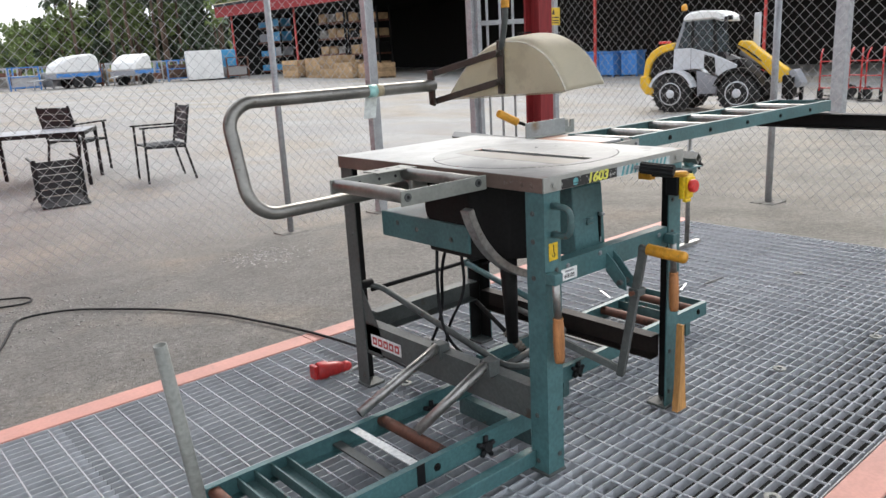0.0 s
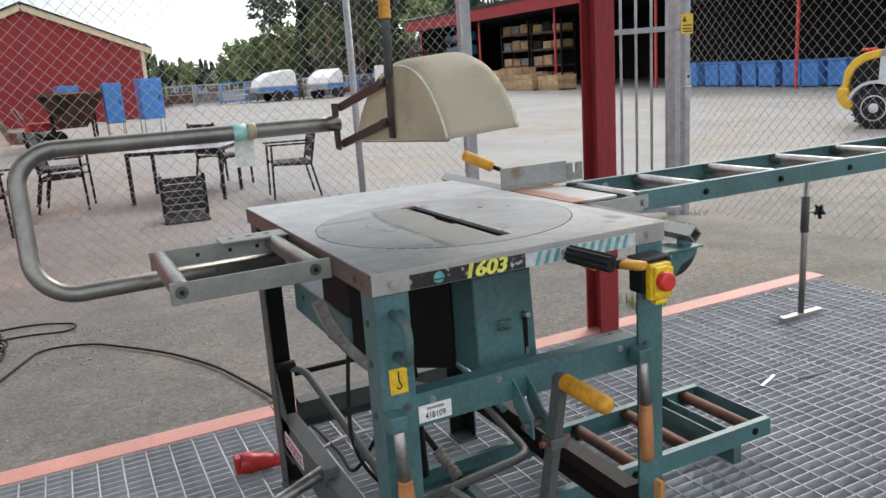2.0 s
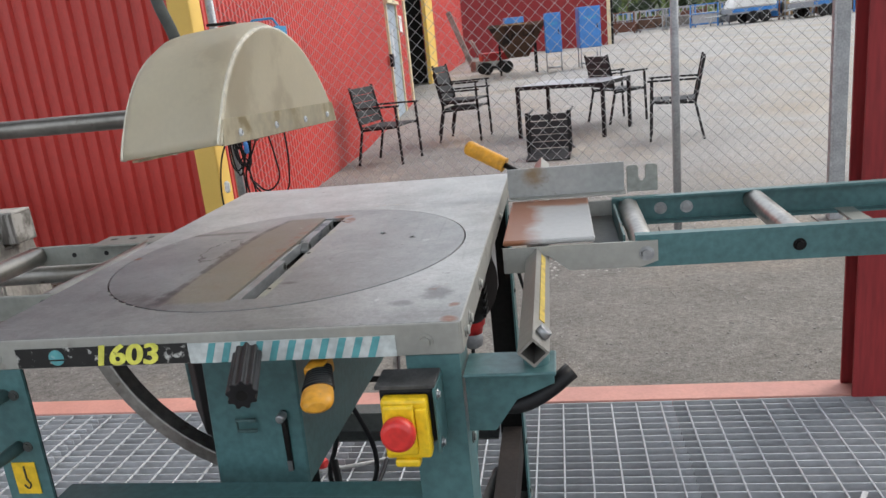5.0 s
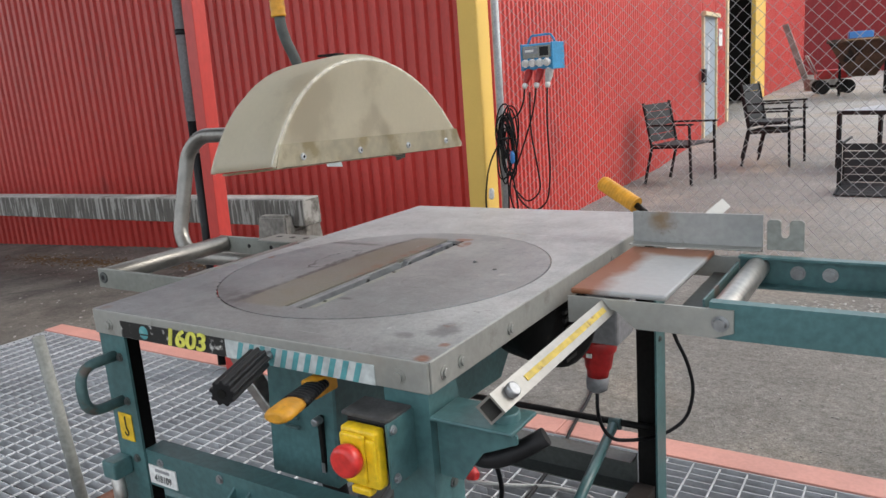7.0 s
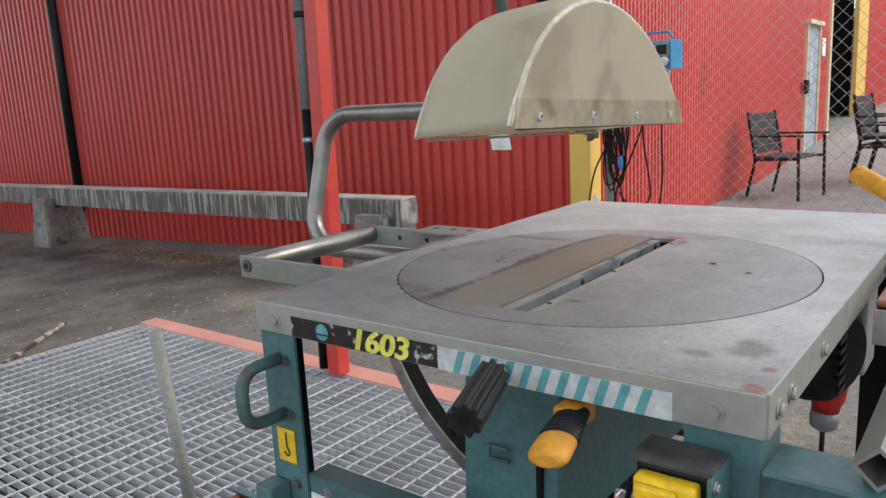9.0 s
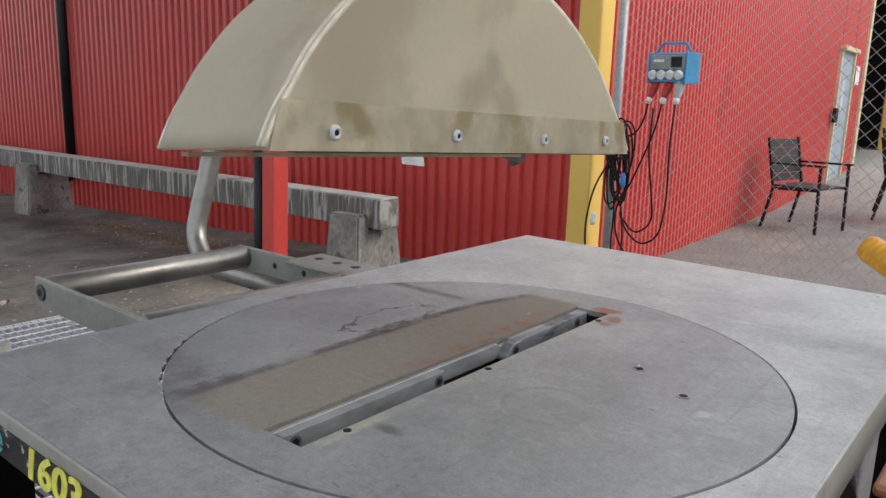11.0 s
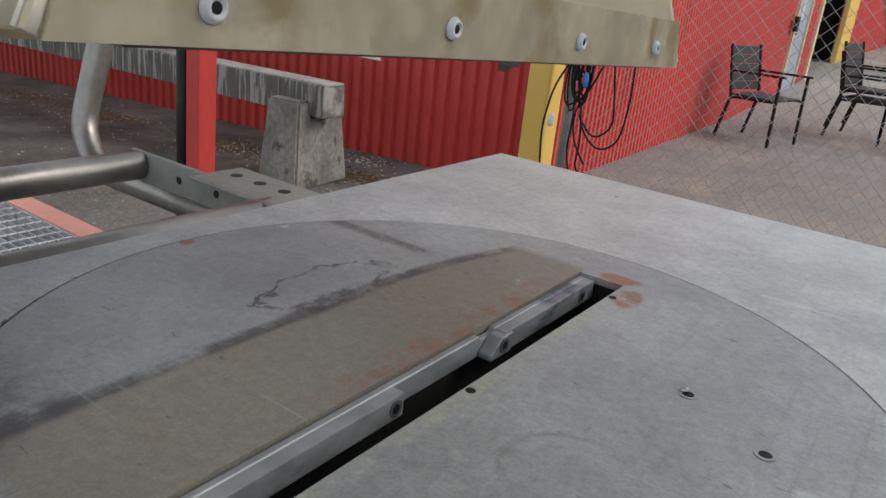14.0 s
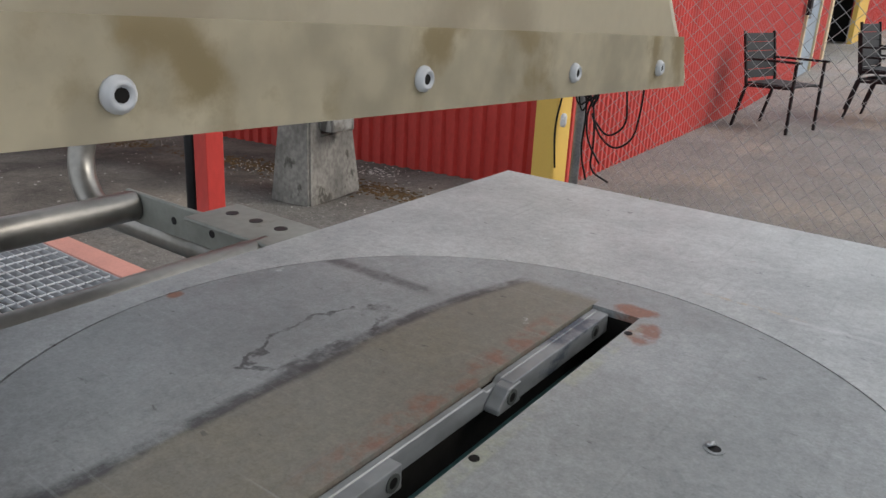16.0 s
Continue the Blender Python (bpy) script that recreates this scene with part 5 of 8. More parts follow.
    ho = part("blade_hood", bm, CREAM, saw, "cream translucent fibreglass blade hood, stained")
    for x in (xa, xb):
        part("hood_seam", pipe([hood_at((x - xa) / (xb - xa), y, z - 0.010 * min(1.0, h / 0.05)) for y, z, h in profile], 0.0036, 8), SEAM, ho)
    band = [(0.0845, 1.0635), (0.576, 1.0405), (0.562, 1.075), (0.094, 1.0955)]
    part("hood_band", prism(band, "x", xb + 0.0033, xb + 0.0048), CREAMBAND, ho)
    for y, z in ((0.138, 1.0735), (0.269, 1.068), (0.400, 1.0615), (0.521, 1.0565)):
        rv = lathe((xb + 0.0048, y, z), (xb + 0.0082, y, z), [(0, 0.0053), (0.3, 0.0053), (0.5, 0.0046), (0.8, 0.0042), (1.0, 0.0030), (0.6, 0.0024)])
        ro = part("rivet", rv, LOADLIGHT, ho)
        part("rivet_bore", rod((xb + 0.005, y, z), (xb + 0.0072, y, z), 0.0021, 10), DARKSTEEL, ro)
    part("inner_lip", prism([(0.112, 1.0605), (0.565, 1.0395), (0.565, 1.0425), (0.112, 1.0635)], "x", xb - 0.012, xb - 0.0035), SKIRTBROWN, ho, "browned inner lip")
    part("inner_lip", prism([(0.112, 1.0485), (0.565, 1.0275), (0.565, 1.0305), (0.112, 1.0515)], "x", xa + 0.0035, xa + 0.013), CREAMBAND, ho)
    part("hood_clip", box(0.262, 0.30, 0.30, 0.324, 1.2165, 1.2205, 0.001), DARKSTEEL, ho)
    return saw


def ribbed_mesh(p0, p1, r, ribs, waist=0.86, seg=14):
    p0, p1 = Vector(p0), Vector(p1)
    line = []
    for i in range(ribs * 4 + 1):
        line.append((i / (ribs * 4), r * (1.0 if (i // 2) % 2 == 0 else waist)))
    return lathe(p0, p1, line, seg)


def lathe(p0, p1, line, seg=16):
    """A turned form between two points: pairs of place along and radius."""
    p0, p1 = Vector(p0), Vector(p1)
    d = (p1 - p0).normalized()
    s = d.orthogonal().normalized()
    u = d.cross(s)
    bm = B()
    rings = [[bm.verts.new(p0.lerp(p1, t) + (s * math.cos(2 * math.pi * q / seg) + u * math.sin(2 * math.pi * q / seg)) * r) for q in range(seg)] for t, r in line]
    for a, b in zip(rings, rings[1:]):
        for q in range(seg):
            bm.faces.new((a[q], a[(q + 1) % seg], b[(q + 1) % seg], b[q])).smooth = True
    bm.faces.new(rings[0][::-1])
    bm.faces.new(rings[-1])
    bmesh.ops.recalc_face_normals(bm, faces=bm.faces[:])
    return bm


def bar_between(p0, p1, w, h, bm=None, bev=0.0015):
    """A rectangular bar from p0 to p1; h lies upwards as far as it can."""
    p0, p1 = Vector(p0), Vector(p1)
    d = p1 - p0
    m = Matrix.Translation((p0 + p1) / 2) @ d.to_track_quat("Y", "Z").to_matrix().to_4x4()
    return box(-w / 2, w / 2, -d.length / 2, d.length / 2, -h / 2, h / 2, bev, bm=bm, m=m)


build_saw()


# ---- roller extension fixed to the saw's side ----
def build_extension():
    e = thing("roller_extension", (1.6, 0.49, 0.78), "teal roller extension table bolted beside the saw on a steel beam", "roller table")
    ya, yb, xe = 0.345, 0.630, 2.53
    part("side_plate", box(0.668, 0.812, ya + 0.006, 0.640, 0.838, 0.847, 0.003), RUSTPLATE, e, "steel side plate with a rust border")
    part("plate_skirt", prism([(0.668, 0.797), (0.668, 0.838), (0.905, 0.838), (0.905, 0.806), (0.88, 0.797), (0.77, 0.797), (0.74, 0.822), (0.72, 0.822), (0.705, 0.797)], "y", ya - 0.0045, ya - 0.0008), ALU, e)
    part("plate_skirt", box(0.668, 0.905, 0.641, 0.645, 0.80, 0.838, 0.001), ALU, e)
    put_bolt(e, GALV, (0.888, ya - 0.0045, 0.818), "-y", 0.008, 0.007)
    # strip added under the gap to keep it dark
    part("gap_dark_strip", box(0.8125, 0.8555, ya + 0.008, 0.632, 0.806, 0.811, 0.001), GREYRAIL, e)
    for x in (0.945, 0.992):
        put_bolt(e, GALV, (x, yb - 0.0045, 0.820), "-y", 0.008, 0.006)
    for y in (ya, yb):
        s = 1 if y == ya else -1
        poly = [(y, 0.795), (y + s * 0.026, 0.795), (y + s * 0.026, 0.799), (y + s * 0.004, 0.799), (y + s * 0.004, 0.842), (y + s * 0.018, 0.842), (y + s * 0.018, 0.846), (y, 0.846)]
        r = part("side_rail", prism(poly, "x", 0.872 if y == ya else 0.856, xe), GREEN, e)
        for x in (0.885, 1.11, 1.40, 1.70, 2.0, 2.3):
            put_bolt(r, DARKSTEEL, (x, y - s * 0.0, 0.818), "-y" if s > 0 else "y", 0.0065, 0.006)
    part("end_rail", box(xe, xe + 0.004, ya, yb, 0.79, 0.846, 0.001), GREEN, e)
    part("cross_plate", box(0.856, 0.86, ya + 0.03, yb - 0.03, 0.79, 0.84, 0.001), GREEN_WORN, e)
    for x in (0.885, 1.11, 1.40, 1.70, 2.0, 2.3):
        part("roller", rod((x, ya + 0.006, 0.827), (x, yb - 0.006, 0.827), 0.0185, 18, bev=0.002), TUBE, e)
    for x in (1.25, 1.55, 1.85, 2.15, 2.45):
        part("cross_bar", box(x, x + 0.032, ya + 0.005, yb - 0.005, 0.795, 0.80, 0.001), ALU, e)
    # stop plate with grip
    sp = part("stop_plate", box(0.660, 0.884, 0.667, 0.671, 0.842, 0.906, 0.0012), STOPSTEEL, e, "grey steel stop plate with a rust stain")
    part("stop_foot", box(0.660, 0.884, 0.641, 0.6665, 0.8475, 0.8505, 0.0008), ALU, sp)
    part("fork_plate", prism([(0.889, 0.845), (0.947, 0.845), (0.947, 0.893), (0.942, 0.897), (0.927, 0.897), (0.924, 0.893), (0.924, 0.872), (0.920, 0.866), (0.914, 0.866), (0.911, 0.872), (0.911, 0.893), (0.907, 0.897), (0.893, 0.897), (0.889, 0.893)], "y", 0.6725, 0.6805, 0.001), POSTGREY, e)
    ribbed((0.654, 0.706, 0.910), (0.583, 0.727, 0.947), 0.0155, 13, YELLOWGRIP, "ribbed_grip", sp)
    part("grip_tang", rod((0.695, 0.676, 0.890), (0.652, 0.707, 0.911), 0.006, 8), DARKSTEEL, sp)
    # plug inlet under the plate
    part("inlet_box", box(0.508, 0.612, 0.705, 0.80, 0.622, 0.79, 0.006), GREYPLUG, e)
    po = part("red_plug", lathe((0.556, 0.752, 0.622), (0.550, 0.748, 0.535), [(0, 0.034), (0.1, 0.036), (0.3, 0.036), (0.36, 0.031), (0.75, 0.028), (0.82, 0.024), (1, 0.022)]), REDPLUG, e, "red five-pin industrial plug")
    part("plug_gland", lathe((0.550, 0.748, 0.536), (0.548, 0.747, 0.500), [(0, 0.0225), (0.4, 0.024), (0.8, 0.022), (1, 0.012)]), GREYPLUG, po)
    part("plug_flap", prism([(0.530, 0.62), (0.505, 0.618), (0.512, 0.590), (0.522, 0.575), (0.540, 0.575), (0.545, 0.62)], "y", 0.735, 0.765, 0.002), REDPLUG, po)
    part("plug_label", box(0.541, 0.553, 0.7095, 0.7115, 0.588, 0.597), WHITE, po)
    lead = rounded([(0.548, 0.747, 0.502), (0.546, 0.75, 0.44), (0.560, 0.78, 0.375), (0.60, 0.86, 0.345), (0.63, 0.95, 0.325), (0.672, 0.98, 0.355), (0.690, 0.985, 0.43), (0.678, 0.965, 0.51), (0.655, 0.945, 0.57), (0.645, 0.93, 0.64)], 0.06, 8)
    part("power_cable", pipe(lead, 0.0042, 8), RUBBER, e)
    return e


build_extension()


def build_support_beam():
    b = thing("support_beam", (2.48, -0.6, 0), "brown steel beam on trestle legs under the extension's end", "steel beam")
    poly = [(2.445, 0.715), (2.515, 0.715), (2.515, 0.723), (2.484, 0.723), (2.484, 0.777), (2.515, 0.777), (2.515, 0.785), (2.445, 0.785), (2.445, 0.777), (2.476, 0.777), (2.476, 0.723), (2.445, 0.723)]
    part("beam", prism(poly, "y", -2.1, 0.68), DARKSTEEL, b, "rust-brown rolled steel section")
    for y in (-1.95, -1.35):
        bm = B()
        bar_between((2.480, y, 0.714), (2.315, y, 0.004), 0.035, 0.035, bm=bm)
        bar_between((2.480, y, 0.714), (2.645, y, 0.004), 0.035, 0.035, bm=bm)
        part("trestle_leg", bm, DARKSTEEL, b)


build_support_beam()


def build_prop_stand():
    s = thing("prop_stand", (2.42, 1.06, 0), "grey adjustable steel prop stand with a black star knob", "prop stand")
    part("foot_bar", prism([(2.30, 0.004), (2.55, 0.004), (2.55, 0.028), (2.30, 0.028)], "y", 1.04, 1.075, 0.003), TUBE, s)
    part("post", rod((2.425, 1.058, 0.02), (2.42, 1.05, 0.70), 0.0135, 14), TUBE, s)
    part("sleeve", rod((2.423, 1.055, 0.40), (2.421, 1.053, 0.56), 0.0175, 14), GREYRAIL, s)
    part("knob_stem", rod((2.43, 1.05, 0.487), (2.475, 1.035, 0.487), 0.005, 8), GALV, s)
    star_knob((2.485, 1.032, 0.487), (1, -0.3, 0), 0.033, BLACK, "star_knob", s)


build_prop_stand()


# ---- stowed roller frames on the grating ----
def ladder(name, x0, x1, ya, yb, z0, z1, label, rollers, bars, plates):
    f = thing(name, ((x0 + x1) / 2, (ya + yb) / 2, 0.002), label, "roller conveyor", "stowed roller conveyors")
    for y, s in ((ya, 1), (yb, -1)):
        poly = [(y, z0), (y + s * 0.028, z0), (y + s * 0.028, z0 + 0.004), (y + s * 0.004, z0 + 0.004), (y + s * 0.004, z1 - 0.004), (y + s * 0.02, z1 - 0.004), (y + s * 0.02, z1), (y, z1)]
        r = part("side_rail", prism(poly, "x", x0, x1), GREEN, f)
        for x in (x0 + 0.05, (x0 + x1) / 2, x1 - 0.06):
            put_bolt(r, DARKSTEEL, (x, y, (z0 + z1) / 2), "-y" if s > 0 else "y", 0.008, 0.006)
    for x in rollers:
        part("roller", rod((x, ya + 0.006, z1 - 0.024), (x, yb - 0.006, z1 - 0.024), 0.018, 16, bev=0.002), RUST, f, "rust-brown roller")
    for x in bars:
        part("cross_bar", box(x, x + 0.030, ya + 0.005, yb - 0.005, z1 - 0.04, z1 - 0.034, 0.001), GREYRAIL, f)
    for x in plates:
        part("cross_channel", prism([(x, z1 - 0.045), (x + 0.055, z1 - 0.045), (x + 0.055, z1 - 0.012), (x + 0.05, z1 - 0.012), (x + 0.05, z1 - 0.04), (x + 0.005, z1 - 0.04), (x + 0.005, z1 - 0.012), (x, z1 - 0.012)], "y", ya + 0.005, yb - 0.005), GREEN_WORN, f)
    for x in (x0 + 0.12, x1 - 0.14):
        part("skid", box(x, x + 0.03, ya + 0.004, yb - 0.004, 0.002, z0 + 0.001, 0.001), GREEN_WORN, f)
    return f


left = ladder("roller_conveyor", -0.79, 0.24, 0.155, 0.485, 0.062, 0.122, "teal roller frame lying stowed under the saw, with rusty rollers", (-0.765, -0.22), (-0.40,), (-0.70, -0.60))
part("white_strip", box(-0.345, -0.318, 0.16, 0.48, 0.1135, 0.1165), WHITE, left, "white marked strip")
part("tape_wrap", box(-0.345, -0.318, 0.1535, 0.1549, 0.062, 0.123), BLACK, left)
part("folding_bar", box(-0.52, 0.0, 0.045, 0.075, 0.025, 0.072, 0.003), GREEN, left)
star_knob((-0.10, 0.145, 0.085), (0, -1, 0.2), 0.032, BLACK, "star_knob", left)
star_knob((-0.03, 0.47, 0.065), (0, -1, 0.2), 0.03, BLACK, "star_knob", left)
right = ladder("roller_conveyor", 0.30, 1.325, 0.295, 0.605, 0.06, 0.115, "teal roller frame pushed in under the saw, with rusty rollers", (0.84, 1.03, 1.27), (0.72,), (1.14,))
part("end_rail", box(1.325, 1.33, 0.295, 0.605, 0.06, 0.115, 0.001), GREEN, right)
part("latch_arm", prism([(0.95, 0.10), (0.985, 0.10), (0.962, 0.20), (0.945, 0.20)], "y", 0.40, 0.404), GREYRAIL, right)
star_knob((0.48, 0.285, 0.09), (0, -1, 0), 0.03, BLACK, "star_knob", right)
single("wood_wedge", prism([(0.575, 0.004), (0.628, 0.004), (0.622, 0.05), (0.602, 0.30), (0.592, 0.30), (0.585, 0.1)], "y", -0.045, -0.023, 0.001), PLANK, "orange pine offcut leaning upright against the saw's leg", "wood offcut")


def build_tube_post():
    p = thing("steel_tube_post", (-0.86, 0.37, 0), "plain grey steel tube leaning upright beside the roller conveyor", "steel tube")
    bm = B()
    ring = [(0.0160 * math.cos(a), 0.0160 * math.sin(a)) for a in (math.pi * i / 8 for i in range(16))]
    inner = [(x * 0.82, y * 0.82) for x, y in ring]
    annulus(ring, inner, -0.275, 0.292, bm=bm)
    for f in bm.faces:
        f.smooth = True
    bm.transform(Matrix.Translation((-0.855, 0.367, 0.283)) @ Vector((-0.055, -0.01, 0.56)).to_track_quat("Z", "Y").to_matrix().to_4x4())
    part("tube", bm, POSTGREY, p)


build_tube_post()


# ---- loose things on the grating ----
def build_red_socket():
    s = thing("red_cable_connector", (-0.03, 1.07, 0), "red industrial cable connector lying on the grating", "cable connector")
    part("shell", lathe((-0.085, 1.08, 0.036), (0.015, 1.057, 0.030), [(0, 0.030), (0.08, 0.034), (0.35, 0.034), (0.42, 0.029), (0.75, 0.026), (1, 0.020)]), REDPLUG, s)
    part("flap", box(-0.104, -0.088, 1.06, 1.10, 0.010, 0.064, 0.003), REDPLUG, s)
    part("gland", lathe((0.015, 1.057, 0.030), (0.048, 1.049, 0.026), [(0, 0.020), (0.5, 0.022), (1, 0.012)]), REDPLUG, s)


build_red_socket()


def washer(x, y, r, name="steel_washer"):
    bm = annulus([(x + r * math.cos(a), y + r * math.sin(a)) for a in (math.pi * i / 10 for i in range(20))], [(x + r * 0.45 * math.cos(a), y + r * 0.45 * math.sin(a)) for a in (math.pi * i / 10 for i in range(20))], 0.001, 0.006)
    single(name, bm, POSTGREY, "galvanised fixing clip washer on the grating", "washer", "grating clips")


for x, y in ((-0.92, 0.62), (1.12, -0.12), (1.65, -0.25), (0.33, -0.48), (0.12, 0.80), (1.45, 0.72), (2.75, 1.36), (-2.7, 1.3), (2.3, 0.35)):
    washer(x, y, 0.022)
for x, y, a in ((1.75, 0.66, 20), (1.42, 0.88, 60)):
    strip = box(-0.06, 0.06, -0.006, 0.006, 0.002, 0.0045, 0.0005)
    strip.transform(pose(x, y, 0, 0, 0, a))
    single("metal_strip", strip, GALV, "thin bright metal strip lying on the grating", "metal strip", "loose strips")


tape = box(-0.075, 0.075, -0.005, 0.005, 0.002, 0.0045, 0.0005)
tape.transform(pose(1.93, 0.60, 0, 0, 0, -6))
single("rubber_strip", tape, BLACK, "thin black rubber strip lying on the grating", "rubber strip")
stick = bar_between((-2.95, 0.78, ground_height(-2.95, 0.78) + 0.008), (-3.5, 1.33, ground_height(-3.5, 1.33) + 0.008), 0.02, 0.016)
single("marking_stick", stick, RUSTYSTICK, "rusty stick with worn white paint lying on the dark asphalt", "stick")


def cable(name, points, r, label, z=0.007, mat=RUBBER):
    pts = rounded([(x, y, (h if h is not None else ground_height(x, y) + z)) for x, y, h in points], 0.14, 6)
    c = thing(name, (points[0][0], points[0][1], 0), label, "cable")
    part("cable_line", pipe(pts, r, 8), mat, c)


cable("power_cable", [(-1.5, 2.25, None), (-0.92, 2.41, None), (-0.82, 2.69, None), (-0.69, 3.1, None), (-0.45, 3.02, None), (-0.28, 2.76, None), (-0.12, 2.5, None), (0.03, 2.13, None), (0.13, 1.7, None), (0.16, 1.5, 0.014), (0.2, 1.3, 0.008), (0.22, 1.0, 0.008), (0.20, 0.85, 0.008), (0.30, 0.78, 0.20), (0.24, 0.70, 0.45), (0.22, 0.62, 0.58)], 0.006, "black rubber power cable running over the yard to the saw")
cable("coiled_cable", [(-1.0 + (0.13 + 0.05 * math.sin(i * 1.7)) * math.cos(i * 0.7), 3.2 + (0.30 + 0.08 * math.cos(i * 2.3)) * math.sin(i * 0.7), ground_height(-1.0, 3.2) + 0.010 + 0.0012 * i) for i in range(34)], 0.006, "loose coils of black rubber cable on the asphalt")
cable("trailing_cable", [(-1.5, 3.6, None), (-1.1, 3.45, None), (-0.8, 3.55, None), (-0.55, 3.42, None), (-0.5, 3.62, None), (-0.75, 3.85, None), (-1.12, 3.8, None)], 0.006, "black rubber cable trailing from the coils to the wall")
cable("saw_lead", [(0.16, 0.62, 0.58), (0.13, 0.60, 0.40), (0.11, 0.55, 0.24), (0.22, 0.42, 0.10), (0.30, 0.55, 0.05), (0.24, 0.70, 0.10), (0.20, 0.64, 0.24), (0.26, 0.60, 0.36), (0.26, 0.62, 0.57)], 0.0055, "black lead looped beneath the saw's motor")
cable("grey_lead", [(0.0, 1.03, 0.012), (0.14, 1.07, 0.008), (0.25, 1.12, 0.008), (0.36, 1.12, 0.009), (0.43, 1.05, 0.03), (0.455, 0.96, 0.02), (0.44, 0.86, 0.008), (0.38, 0.80, 0.008)], 0.0062, "pale grey cable lying over the grating beneath the saw", mat=GREYCABLE)


# ---- red building beside the platform ----
WA = radians(2.4)                                  # the building stands askew to the platform
CORNER = Vector((-1.62, 4.12, 0))


def along(u, v, z=0.0):
    """A place by the building's own lines: u away from the camera along the side wall, v to the left along the front wall."""
    return (CORNER.x - u * math.sin(WA) - v * math.cos(WA), CORNER.y + u * math.cos(WA) - v * math.sin(WA), z)


def corrugated(length, z0, z1, pitch, depth):
    """Trapezoid sheet along x, its ribs towards -y."""
    bm = B()
    n = int(length / pitch)
    line = []
    for i in range(n):
        x = i * pitch
        line += [(x, 0), (x + pitch * 0.34, 0), (x + pitch * 0.46, -depth), (x + pitch * 0.86, -depth)]
    line.append((n * pitch, 0))
    lo = [bm.verts.new((x, y, z0)) for x, y in line]
    hi = [bm.verts.new((x, y, z1)) for x, y in line]
    for i in range(len(line) - 1):
        bm.faces.new((lo[i], lo[i + 1], hi[i + 1], hi[i]))
    back_lo = [bm.verts.new((x, 0.12, z0)) for x in (0, n * pitch)]
    back_hi = [bm.verts.new((x, 0.12, z1)) for x in (0, n * pitch)]
    bm.faces.new((back_lo[0], back_hi[0], back_hi[1], back_lo[1]))
    bmesh.ops.recalc_face_normals(bm, faces=bm.faces[:])
    return bm


H = 3.45


def wall_piece(name, bm, mat, place, turn, label):
    me = bpy.data.meshes.new(name)
    bm.to_mesh(me)
    bm.free()
    me.materials.append(mat)
    ob = new(name, me)
    ob.matrix_world = pose(*place, 0, 0, turn)
    return tagged(ob, label, "wall", kind="structure")


deg = math.degrees(WA)
# front wall: from its far left end to the corner
front_len = 13.0
wall_piece("wall_front", corrugated(front_len, -0.42, H, 0.104, 0.026), RED, along(0, front_len + 0.06), deg, "red corrugated steel sheet wall behind a low concrete beam")
# side wall: corner to the door, beyond the door, beyond the dark doorway
D0, D1 = 7.60, 8.60                                # steel door
G0, G1 = 9.7, 13.0                                 # tall open doorway


def side_wall(name, u0, u1, z0, z1, label):
    # side wall sheets take a paler red than the front wall
    wall_piece(name, corrugated(u1 - u0, z0, z1, 0.078, 0.017), PALERED, along(u0, 0), 90 + deg, label)


LBL = "salmon-red corrugated sheet wall of the workshop"
side_wall("wall_side_1", 0.12, D0, -0.2, H, LBL)
side_wall("wall_side_2", D0, D1 + 0.001, 1.85, H, LBL)
side_wall("wall_side_3", D1, G0, -0.2, H, LBL)
side_wall("wall_side_4", G1 + 1.45, 24.0, -0.2, H, LBL)
side_wall("wall_side_5", G0, G1 + 1.45, 3.2, H, LBL)


def oriented(bm, u, v, z):
    bm.transform(Matrix.Translation(along(u, v, z)) @ pose(0, 0, 0, 0, 0, deg))
    return bm


tagged(part("corner_trim", oriented(box(-0.10, 0.05, -0.06, 0.14, -0.25, H, 0.012), 0, 0, 0), YELPILLAR), "yellow sheet-metal corner trim", "corner trim", kind="structure")
tagged(part("door_trim", oriented(box(-0.06, 0.03, 0.0, 1.46, -0.2, 3.2, 0.01), G1, -0.0, 0), YELPILLAR), "yellow trim beside the open doorway", "door trim", kind="structure")
tagged(part("door_trim", oriented(box(-0.02, 0.05, -0.06, 0.10, -0.2, 3.2, 0.01), G0 - 0.09, -0.0, 0), CREAMTRIM), "cream trim beside the open doorway", "door trim", kind="structure")
# doorway interior coloured near-black for the shade in it
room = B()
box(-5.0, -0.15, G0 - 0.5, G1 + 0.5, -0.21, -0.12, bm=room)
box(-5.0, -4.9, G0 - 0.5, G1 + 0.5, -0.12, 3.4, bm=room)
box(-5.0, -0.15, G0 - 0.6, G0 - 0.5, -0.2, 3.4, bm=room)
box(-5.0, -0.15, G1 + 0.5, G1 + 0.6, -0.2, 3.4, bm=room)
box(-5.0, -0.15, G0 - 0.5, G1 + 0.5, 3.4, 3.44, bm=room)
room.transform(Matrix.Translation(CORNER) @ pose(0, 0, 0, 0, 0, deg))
tagged(part("doorway_room", room, SHADEBLACK), "unlit workshop interior behind the open doorway", "interior", kind="structure")


